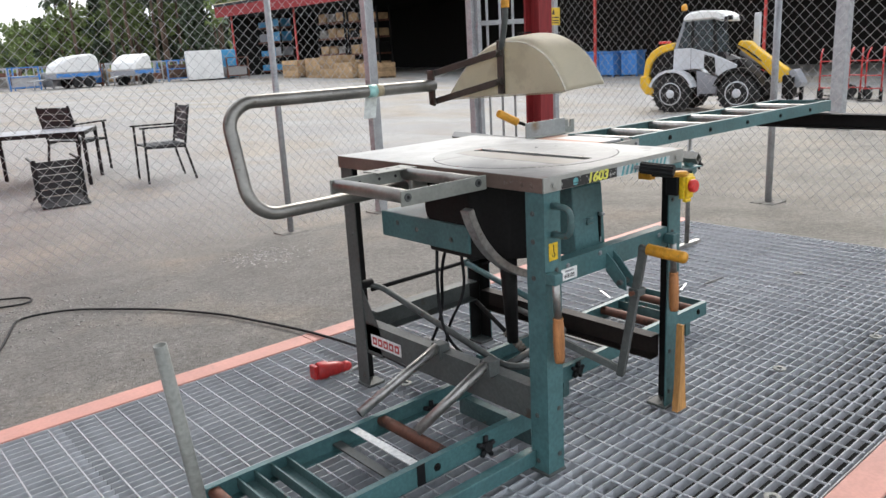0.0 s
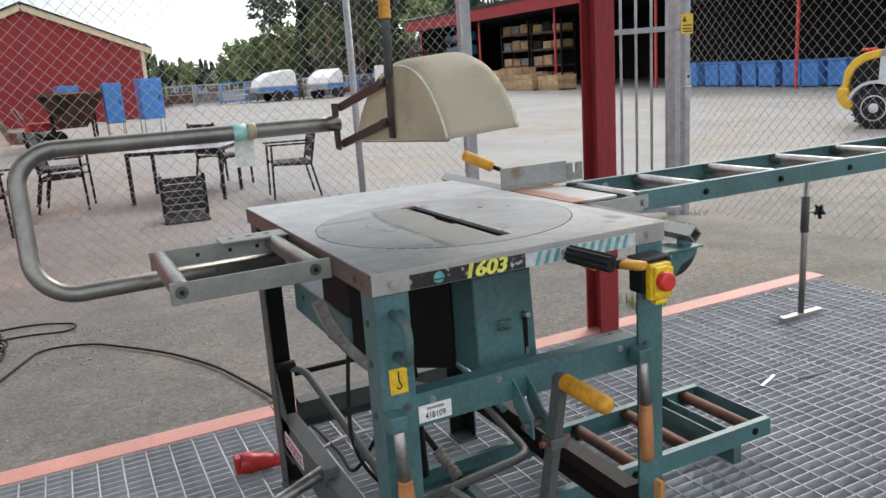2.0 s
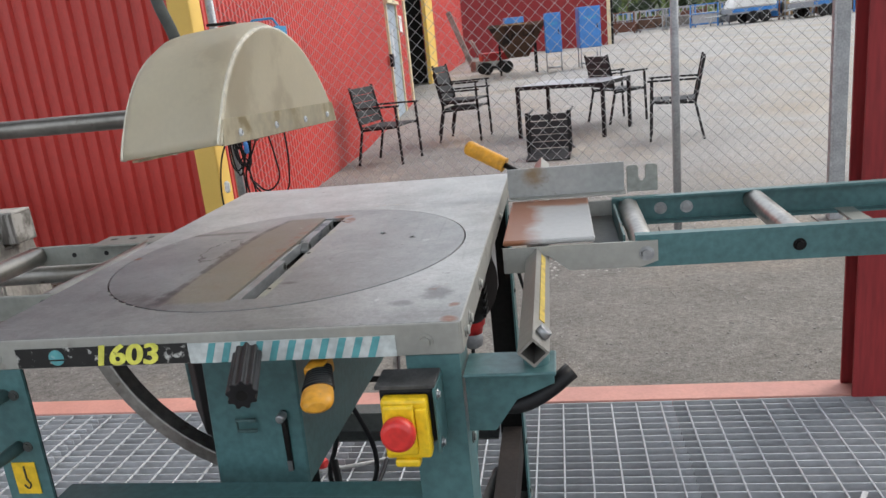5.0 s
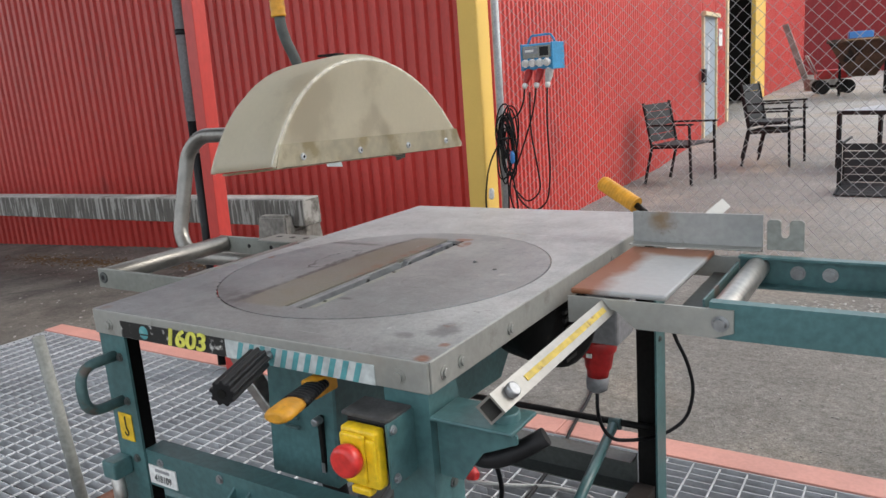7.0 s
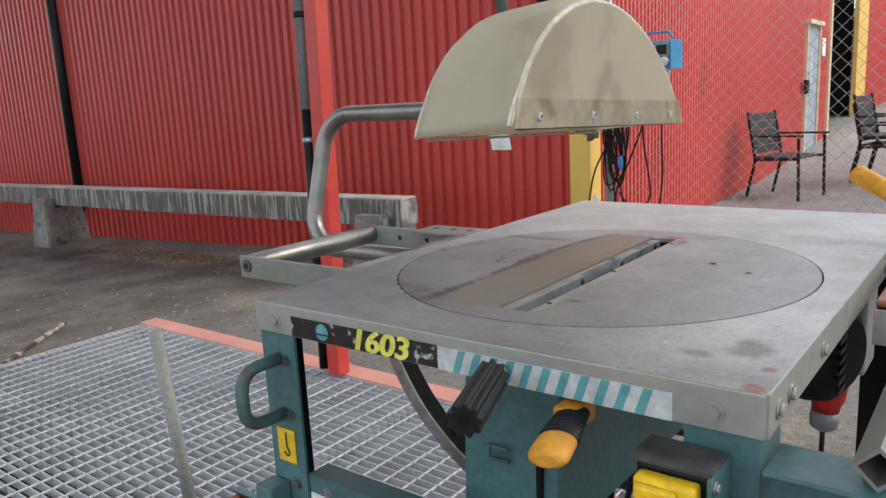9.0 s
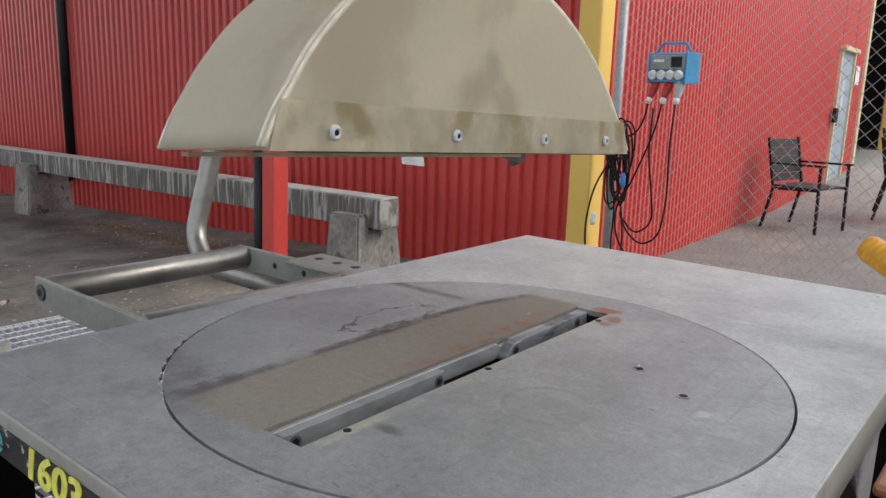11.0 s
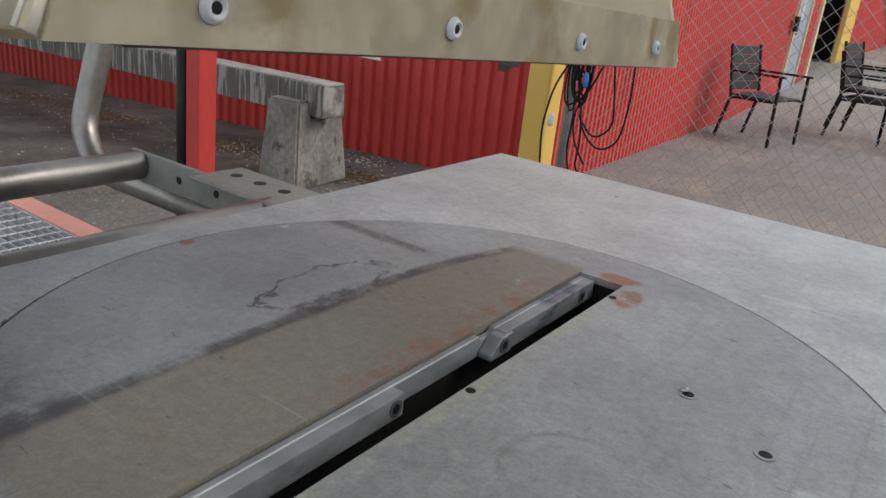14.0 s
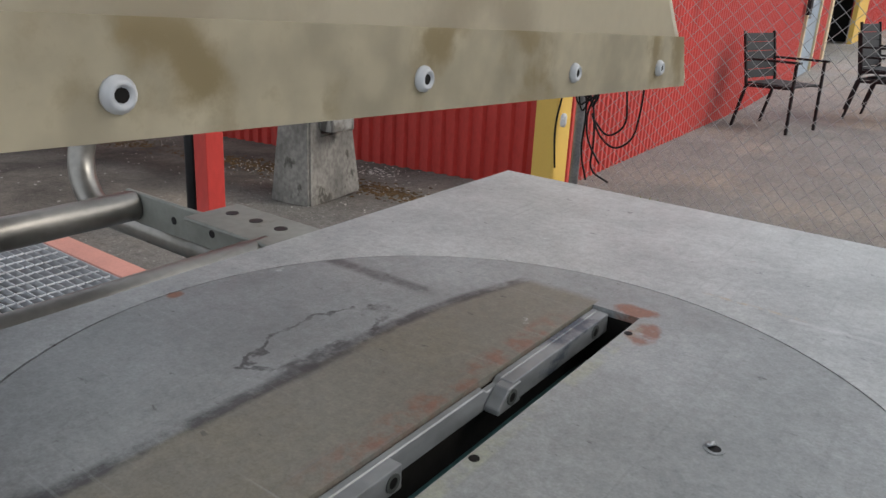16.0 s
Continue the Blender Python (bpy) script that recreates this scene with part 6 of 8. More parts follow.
def build_door():
    d = thing("door_1", along((D0 + D1) / 2, 0, 0), "blue-grey steel door in a cream frame with a small window", "door", kind="structure")
    f = B()
    box(-0.03, 0.05, D0 - 0.04, D0 + 0.03, -0.3, 1.86, 0.004, bm=f)
    box(-0.03, 0.05, D1 - 0.03, D1 + 0.04, -0.3, 1.86, 0.004, bm=f)
    box(-0.03, 0.09, D0 - 0.08, D1 + 0.08, 1.85, 1.91, 0.004, bm=f)
    place = Matrix.Translation(CORNER) @ pose(0, 0, 0, 0, 0, deg)
    f.transform(place)
    part("door_frame", f, CREAMTRIM, d)
    leaf = box(-0.04, 0.02, D0 + 0.032, D1 - 0.032, -0.28, 1.85, 0.004)
    leaf.transform(place)
    lo = part("door_leaf", leaf, DOORGREY, d)
    for name, b, mat in (("door_window", (0.021, 0.024, D0 + 0.36, D0 + 0.54, 1.0, 1.45), LOADLIGHT), ("door_handle", (0.021, 0.07, D0 + 0.08, D0 + 0.2, 0.80, 0.83), GALV), ("notice", (0.055, 0.058, D1 + 0.10, D1 + 0.42, 1.40, 1.68), WHITE), ("lock_box", (0.052, 0.10, D0 - 0.26, D0 - 0.10, 0.85, 1.05), BLACK)):
        bm = box(*b, 0.001)
        bm.transform(place)
        part(name, bm, mat, lo)


build_door()


def build_socket_box():
    """Portable distribution box hung on the fence post, with plugs and coiled leads."""
    d = thing("distribution_box", (-1.15, 4.10, 1.18), "blue portable power distribution box with plugs hung on a fence post", "distribution box")
    base = pose(-1.08, 4.08, 1.268, 0, 0, -6) @ Matrix.Scale(0.87, 4)

    def put(name, bm, mat, label="", parent=None):
        bm.transform(base)
        return part(name, bm, mat, parent or d, label)

    body = put("housing", prism([(-0.135, -0.085), (0.135, -0.085), (0.135, 0.092), (0.12, 0.105), (-0.12, 0.105), (-0.135, 0.092)], "y", -0.10, 0.06, 0.008), BLUEBOX)
    for x in (-0.141, 0.128):
        put("corner_guard", box(x, x + 0.013, -0.112, 0.066, -0.09, 0.108, 0.003), BLUEBOX, parent=body)
    panel = put("front_panel", box(-0.122, 0.122, -0.112, -0.1005, 0.0, 0.088, 0.004), POSTGREY, "olive-grey panel with meter windows")
    put("meter_window", box(-0.108, 0.012, -0.116, -0.1125, 0.03, 0.075, 0.002), LOADGREY, parent=panel)
    put("meter_window", box(0.03, 0.108, -0.116, -0.1125, 0.012, 0.078, 0.002), BLACK, parent=panel)
    put("rating_plate", box(-0.095, -0.02, -0.1172, -0.1162, 0.045, 0.062), WHITE, parent=panel)
    put("carry_frame", pipe(rounded([(-0.125, -0.03, 0.10), (-0.085, -0.03, 0.168), (0.085, -0.03, 0.168), (0.125, -0.03, 0.10)], 0.02), 0.009, 10), BLUEBOX)
    for x in (-0.094, -0.032, 0.032, 0.094):
        cap = put("socket_lid", lathe((x, -0.10, -0.03), (x, -0.135, -0.042), [(0, 0.024), (0.3, 0.029), (0.85, 0.029), (1, 0.025)], 16), WHITE)
        put("lid_hinge", box(x - 0.01, x + 0.01, -0.118, -0.10, -0.008, 0.002, 0.002), GREYPLUG, parent=cap)
    for x, lean, mat in ((-0.085, -0.02, REDPLUG), (0.012, -0.012, REDPLUG), (0.092, 0.004, GREYCABLE)):
        p = put("plug", lathe((x, -0.075, -0.085), (x + lean, -0.125, -0.205), [(0, 0.026), (0.12, 0.031), (0.45, 0.031), (0.5, 0.026), (0.56, 0.028), (0.62, 0.023), (0.68, 0.025), (0.74, 0.02), (1, 0.017)], 14), mat)
        put("plug_collar", lathe((x + lean * 0.85, -0.1175, -0.187), (x + lean * 1.15, -0.1325, -0.223), [(0, 0.019), (0.3, 0.0215), (0.7, 0.0205), (1, 0.011)], 14), WHITE, parent=p)
    leads = (
        [(-0.105, -0.125, -0.21), (-0.12, -0.13, -0.33), (-0.20, -0.10, -0.43), (-0.30, -0.08, -0.46), (-0.38, -0.07, -0.44)],
        [(0.0, -0.13, -0.215), (-0.03, -0.14, -0.40), (-0.13, -0.12, -0.62), (-0.22, -0.10, -0.80), (-0.32, -0.09, -0.95), (-0.30, -0.10, -1.15), (-0.18, -0.10, -1.30)],
        [(0.096, -0.13, -0.215), (0.085, -0.14, -0.5), (0.095, -0.13, -0.85), (0.06, -0.13, -1.10), (-0.08, -0.12, -1.19), (-0.22, -0.10, -1.10), (-0.28, -0.09, -0.98)],
        [(-0.06, -0.13, -0.25), (-0.07, -0.13, -0.55), (-0.02, -0.13, -0.82), (0.0, -0.12, -1.02), (-0.14, -0.11, -1.12), (-0.25, -0.10, -1.02)],
        [(-0.33, -0.10, -0.55), (-0.46, -0.16, -0.80), (-0.52, -0.16, -1.10), (-0.50, -0.14, -1.38)],
        [(-0.28, -0.09, -0.9), (-0.24, -0.09, -1.15), (-0.26, -0.09, -1.36), (-0.12, -0.06, -1.42)],
        [(-0.36, -0.09, -0.72), (-0.31, -0.11, -0.98), (-0.34, -0.09, -1.25), (-0.30, -0.05, -1.44)],
    )
    for pts in leads:
        put("lead", pipe(rounded(pts, 0.12, 8), 0.0068, 8), RUBBER)
    rng = random.Random(4)
    for i in range(13):
        c = Vector((-0.315 + rng.uniform(-0.035, 0.045), -0.085 + rng.uniform(-0.03, 0.03), -0.62 + rng.uniform(-0.10, 0.10)))
        w, h, tilt = 0.045 + rng.uniform(-0.02, 0.035), 0.17 + rng.uniform(-0.06, 0.11), rng.uniform(-0.3, 0.3)
        ring = [c + Vector((w * math.cos(a) + tilt * h * 0.4 * math.sin(a), 0.018 * math.sin(a * 2 + i), h * math.sin(a))) for a in (2 * math.pi * k / 22 for k in range(23))]
        put("hung_coil", pipe(ring, 0.0066, 7), RUBBER)
    put("coil_strap", box(-0.36, -0.27, -0.13, -0.04, -0.61, -0.595, 0.003), BLACK)
    put("blue_coupler", lathe((-0.25, -0.13, -0.70), (-0.247, -0.13, -0.80), [(0, 0.012), (0.3, 0.019), (0.8, 0.019), (1, 0.01)], 12), BLUE)
    put("white_coupler", lathe((-0.455, -0.15, -1.00), (-0.46, -0.15, -1.09), [(0, 0.012), (0.2, 0.022), (0.8, 0.022), (1, 0.014)], 12), WHITE)


build_socket_box()


# ---- canopy columns, rainwater pipe, concrete beam ----
def column(x, y, w, d, label):
    c = thing("canopy_column", (x, y, 0), label, "column", "canopy columns", "structure")
    bm = B()
    for s in (-1, 1):
        box(x - w / 2, x + w / 2, y + s * d / 2 - 0.005, y + s * d / 2 + 0.005, 0.004, 4.79, 0.001, bm=bm)
    box(x - 0.005, x + 0.005, y - d / 2 + 0.005, y + d / 2 - 0.005, 0.004, 4.79, bm=bm)
    # the shed's darker red stands in for the shade on this column
    part("column", bm, REDSHED, c)
    return c


column(1.640, 1.475, 0.098, 0.095, "red steel column rising from the platform edge, darkened for shade")
post = thing("canopy_column", (-1.37, 1.45, 0), "red steel column with a black and grey rainwater pipe beside it", "column", "canopy columns", "structure")
lean = Matrix(((1, 0, 0.018, 0), (0, 1, 0.008, 0), (0, 0, 1, 0), (0, 0, 0, 1)))
shaft = box(-1.425, -1.362, 1.41, 1.475, 0.004, 4.79, 0.004)
shaft.transform(lean)
part("column", shaft, RED, post)
for z0, z1, r, mat, words in ((0.02, 1.08, 0.023, BLACK, "black rainwater pipe"), (1.08, 4.78, 0.026, GREYPLUG, "grey rainwater pipe")):
    part("rain_pipe", rod(lean @ Vector((-1.462, 1.43, z0)), lean @ Vector((-1.462, 1.43, z1)), r, 16), mat, post, words)
for z in (0.95, 1.42):
    part("pipe_strap", rod(lean @ Vector((-1.462, 1.43, z)), lean @ Vector((-1.462, 1.43, z + 0.022)), 0.029, 16), GALV if z < 1 else BLACK, post)


# roof out of view, suggested by the columns; its extent is set for shade
tagged(part("unseen_canopy_roof", box(-14.0, 5.5, -2.3, 2.30, 4.80, 4.92, 0.01), LOADGREY), "unseen grey sheet canopy roof added over the platform to shade it", "canopy", kind="structure")


def build_concrete_beam():
    beam = thing("concrete_beam", (-6.0, 2.95, 0.3), "long weathered grey concrete beam resting on blocks by the red wall", "concrete beam")
    a, b = Vector((-2.21, 2.91, 0.408)), Vector((-12.5, 3.0, 0.25))
    part("beam", bar_between(a, b, 0.16, 0.172, bev=0.010), STREAKED, beam, "dark concrete with white lime streaks")
    up = Vector((0, 0, 0.089))
    # separate top slab whose paler concrete stands in for daylight from above
    part("beam_top", bar_between(a + up, b + up, 0.146, 0.012, bev=0.005), BEAMTOP, beam, "weathered top face, coloured paler for the light on it")
    for x, y, z in ((-2.42, 2.91, -0.04), (-6.85, 2.95, -0.12), (-11.0, 2.98, -0.2)):
        bm = B()
        rows = []
        for sx in (-1, 1):
            line = [(-0.235, -0.03), (0.235, -0.03), (0.185, 0.435), (0.10, 0.435), (0.092, 0.345), (-0.092, 0.345), (-0.10, 0.445), (-0.19, 0.445)]
            rows.append([bm.verts.new((sx * (0.135 - 0.07 * max(0, r)), q, r)) for q, r in line])
        bm.faces.new(rows[0][::-1])
        bm.faces.new(rows[1])
        for i in range(8):
            bm.faces.new((rows[0][i], rows[0][(i + 1) % 8], rows[1][(i + 1) % 8], rows[1][i]))
        bmesh.ops.recalc_face_normals(bm, faces=bm.faces[:])
        bmesh.ops.bevel(bm, geom=bm.edges[:], offset=0.012, segments=2, affect="EDGES")
        bm.transform(pose(x, y, z, 0, 0, 8))
        single("concrete_block", bm, CONCRETE, "tapered grey concrete saddle block carrying the beam", "concrete block", "beam blocks")


build_concrete_beam()
dp = thing("down_pipe", along(-0.05, 6.45, 0), "black rainwater pipe down the red sheet wall", "down pipe", kind="structure")
part("pipe", rod(along(-0.06, 6.45, 0.02), along(-0.06, 6.45, 3.44), 0.055, 14), BLACK, dp)
part("pipe_shoe", rod(along(-0.06, 6.45, 0.05), along(-0.20, 6.5, -0.02), 0.06, 12), BLACK, dp)


# ---- chain-link fence ----
def post_part(p, x, y, r, z1, z0=None, square=0.0):
    g = ground_height(x, y) if z0 is None else z0
    if square:
        part("post", box(x - square, x + square, y - square, y + square, g, z1, 0.004), FENCEGALV, p)
    else:
        part("post", rod((x, y, g), (x, y, z1), r, 14), FENCEGALV, p)
    bm = B()
    box(x - 0.11, x + 0.11, y - 0.09, y + 0.09, g - 0.03, g + 0.006, 0.004, bm=bm)
    part("post_footing", bm, CONCRETE, p)


def mesh_panel(p, a, b, z0, z1, cell=0.056, r=0.0016):
    """Diamond mesh of crossing wires between two posts."""
    a, b = Vector(a), Vector(b)
    d = b - a
    length = d.length
    h = z1 - z0
    bm = B()
    side = Vector((-d.y, d.x)).normalized()
    step = cell * math.sqrt(2)

    def wire(s0, t0, s1, t1, off):
        p0 = a + d * (s0 / length) + side * off
        p1 = a + d * (s1 / length) + side * off
        q0, q1 = Vector((p0.x, p0.y, z0 + t0)), Vector((p1.x, p1.y, z0 + t1))
        w = (q1 - q0).normalized()
        n1 = w.orthogonal().normalized()
        n2 = w.cross(n1)
        r0 = [bm.verts.new(q0 + (n1 * math.cos(k) + n2 * math.sin(k)) * r) for k in (0, 2.094, 4.189)]
        r1 = [bm.verts.new(q1 + (n1 * math.cos(k) + n2 * math.sin(k)) * r) for k in (0, 2.094, 4.189)]
        for i in range(3):
            bm.faces.new((r0[i], r0[(i + 1) % 3], r1[(i + 1) % 3], r1[i]))

    k = -h
    while k < length:
        s0, s1 = max(0.0, k), min(length, k + h)
        if s1 - s0 > 0.01:
            wire(s0, s0 - k, s1, s1 - k, 0.0013)
            wire(s0, h - (s0 - k), s1, h - (s1 - k), -0.0013)
        k += step
    return part("chain_link", bm, WIRE, p, "zinc diamond wire mesh")


def build_fence():
    f = thing("chain_link_fence", (1.0, 3.7, 0), "galvanised chain-link fence with round posts and a top rail", "fence")
    a, b, c, e = (-1.45, 4.12), (1.46, 3.97), (2.40, 4.03), (3.40, 3.84)
    top = 1.80
    post_part(f, *a, 0.028, 1.95)
    post_part(f, *b, 0.024, top)
    post_part(f, *c, 0, 2.3, square=0.040)
    part("clamp_strip", box(c[0] - 0.052, c[0] - 0.0405, c[1] - 0.046, c[1] - 0.040, -0.08, 2.25, 0.001), GALV, f)
    for p, q in ((a, b), (b, c)):
        g = min(ground_height(*p), ground_height(*q))
        mesh_panel(f, p, q, g + 0.03, top - 0.02)
        part("top_rail", rod((*p, top), (*q, top), 0.019, 12), FENCEGALV, f)
    post_part(f, *e, 0, 2.3, square=0.035)
    s = thing("chain_link_fence", (3.7, 1.2, 0), "galvanised chain-link fence along the yard's side", "fence")
    p0, p1, p3 = (4.22, 3.74), (4.03, 1.36), (3.80, -3.2)
    post_part(s, *p0, 0, 2.3, square=0.05)
    post_part(s, *p1, 0.024, top)
    post_part(s, *p3, 0.024, top)
    for p, q in ((p0, p1), (p1, p3)):
        mesh_panel(s, p, q, -0.05, top - 0.02)
    px, py = 11.8, 4.02
    k = thing("gate_pillar", (px, py, 0), "wide galvanised steel gate pillar with a long barrier rail", "gate pillar")
    gz = ground_height(px, py)
    part("pillar", box(px - 0.1, px + 0.1, py - 0.1, py + 0.1, gz, 3.2, 0.01), FENCEGALV, k)
    part("base_slab", box(px - 0.35, px + 0.35, py - 0.35, py + 0.35, gz - 0.05, gz + 0.03, 0.01), CONCRETE, k)
    part("barrier_rail", rod((px, py - 0.1, 1.78), (px - 0.3, py - 6.2, 1.95), 0.045, 12), FENCEGALV, k)
    part("rail_hinge", box(px - 0.13, px - 0.101, py - 0.1, py + 0.1, 1.7, 1.86, 0.004), GALV, k)
    gt = thing("barred_gate", (3.4, 3.2, 0), "galvanised barred gate standing ajar with a yellow warning sign", "gate")
    h0, h1 = Vector((3.42, 3.80)), Vector((4.0, 3.4))
    d = h1 - h0

    def at(t, z):
        q = h0 + d * t
        return (q.x, q.y, z)

    for t, r in ((0.02, 0.022), (1.0, 0.026)):
        bm = B()
        bar_between(at(t, -0.05), at(t, 2.2), r * 2, r * 2, bm=bm)
        part("stile", bm, FENCEGALV, gt)
    for z in (0.0, 1.42, 2.15):
        bm = B()
        bar_between(at(0.04, z), at(0.97, z), 0.04, 0.04, bm=bm)
        part("rail", bm, FENCEGALV, gt)
    for i in range(5):
        part("bar", rod(at(0.14 + i * 0.165, 0.02), at(0.14 + i * 0.165, 2.13), 0.011, 10), FENCEGALV, gt)
    q = h0 + d * 1.0
    lock = part("lock_case", box(q.x - 0.03, q.x + 0.03, q.y - 0.032, q.y - 0.026, 0.86, 1.08, 0.003), GALV, gt)
    part("lever", pipe(rounded([(q.x, q.y - 0.03, 0.97), (q.x, q.y - 0.07, 0.97), (q.x - 0.09, q.y - 0.07, 0.97)], 0.015), 0.008, 10), GALV, lock)
    part("lock_cylinder", rod((q.x, q.y - 0.032, 1.05), (q.x, q.y - 0.036, 1.05), 0.012, 12), BLACK, lock)
    sg = part("warning_sign", box(q.x - 0.075, q.x + 0.045, q.y - 0.034, q.y - 0.031, 1.37, 1.52, 0.001), STICKYEL, gt, "yellow warning sign with a black triangle")
    part("sign_triangle", prism([(q.x - 0.065, 1.46), (q.x - 0.02, 1.46), (q.x - 0.0425, 1.505)], "y", q.y - 0.0352, q.y - 0.0342), INK, sg)
    for z in (1.43, 1.405, 1.385):
        part("sign_bar", box(q.x - 0.06, q.x + 0.03, q.y - 0.0352, q.y - 0.0342, z, z + 0.009), INK, sg)


build_fence()


# ---- garden furniture beyond the fence ----
def build_chair():
    """Black garden armchair facing +x, with slatted seat and back."""
    c = thing("garden_chair", (0, 0, 0), "black metal garden armchair with a slatted back on the asphalt", "chair", "garden chairs")
    w, dp = 0.27, 0.25
    for s in (-1, 1):
        bm = B()
        bar_between((dp, s * w, 0.0), (dp - 0.02, s * w, 0.64), 0.024, 0.024, bm=bm)
        part("front_leg", bm, BLACKSTEEL, c)
        bm = B()
        bar_between((-dp - 0.06, s * w, 0.0), (-dp + 0.03, s * w, 0.40), 0.024, 0.024, bm=bm)
        bar_between((-dp + 0.03, s * w, 0.40), (-dp - 0.07, s * w, 0.89), 0.024, 0.024, bm=bm)
        part("back_post", bm, BLACKSTEEL, c)
        bm = B()
        bar_between((-dp - 0.02, s * w, 0.645), (dp + 0.02, s * w, 0.652), 0.045, 0.02, bm=bm)
        part("armrest", bm, BLACKSTEEL, c)
        bm = B()
        bar_between((-dp + 0.02, s * w, 0.40), (dp - 0.01, s * w, 0.42), 0.022, 0.026, bm=bm)
        part("side_rail", bm, BLACKSTEEL, c)
    for i in range(5):
        x = -dp + 0.06 + i * 0.092
        part("seat_slat", box(x - 0.04, x + 0.04, -w + 0.012, w - 0.012, 0.418, 0.436, 0.003), SLAT, c)
    for i in range(5):
        z = 0.50 + i * 0.083
        x = -dp + 0.02 - (z - 0.40) * 0.2
        bm = box(-0.008, 0.008, -w + 0.012, w - 0.012, -0.0395, 0.0395, 0.003)
        bm.transform(pose(x, 0, z, 0, -12, 0))
        part("back_slat", bm, SLAT, c)
    return c


chair = build_chair()
g = ground_height
chair.matrix_basis = pose(-1.19, 7.85, g(-1.19, 7.85) + 0.002, 0, 0, -14)
copy_thing(chair, pose(-0.45, 9.25, g(-0.45, 9.25) + 0.002, 0, 0, -10))
copy_thing(chair, pose(-0.45, 9.25, g(-0.45, 9.25) + 0.10, 0, 0, -10))
copy_thing(chair, pose(2.02, 7.98, g(2.02, 7.98) + 0.002, 0, 0, 172))
copy_thing(chair, pose(1.55, 9.70, g(1.55, 9.70) + 0.002, 0, 0, 28))
tipped = Matrix(((0, -0.995, -0.1, 0.69), (0, 0.1, -0.995, 7.70), (1.0, 0, 0, g(0.56, 7.4) + 0.27), (0, 0, 0, 1))) @ Matrix.Scale(0.8, 4)
lying = copy_thing(chair, tipped)
tagged(lying, "black metal garden armchair tipped over on its back")


def build_garden_table():
    t = thing("garden_table", (0, 0, 0), "black-framed garden table with a pale grey top", "table")
    lx, ly, h = 0.59, 0.44, 0.645
    part("tabletop", box(-lx + 0.02, lx - 0.02, -ly + 0.02, ly - 0.02, h - 0.012, h + 0.002, 0.002), LOADGREY, t)
    for b in ((-lx, lx, -ly, -ly + 0.03), (-lx, lx, ly - 0.03, ly), (-lx, -lx + 0.03, -ly + 0.031, ly - 0.031), (lx - 0.03, lx, -ly + 0.031, ly - 0.031)):
        part("apron", box(*b, h - 0.045, h, 0.002), BLACKSTEEL, t)
    for sx in (-1, 1):
        for sy in (-1, 1):
            part("leg", box(sx * lx - sx * 0.042, sx * lx - sx * 0.002, sy * ly - sy * 0.042, sy * ly - sy * 0.002, 0, h - 0.046, 0.002), BLACKSTEEL, t)
    t.matrix_basis = pose(0.95, 9.05, g(0.95, 9.05) + 0.001, 0, 0, -26)


build_garden_table()


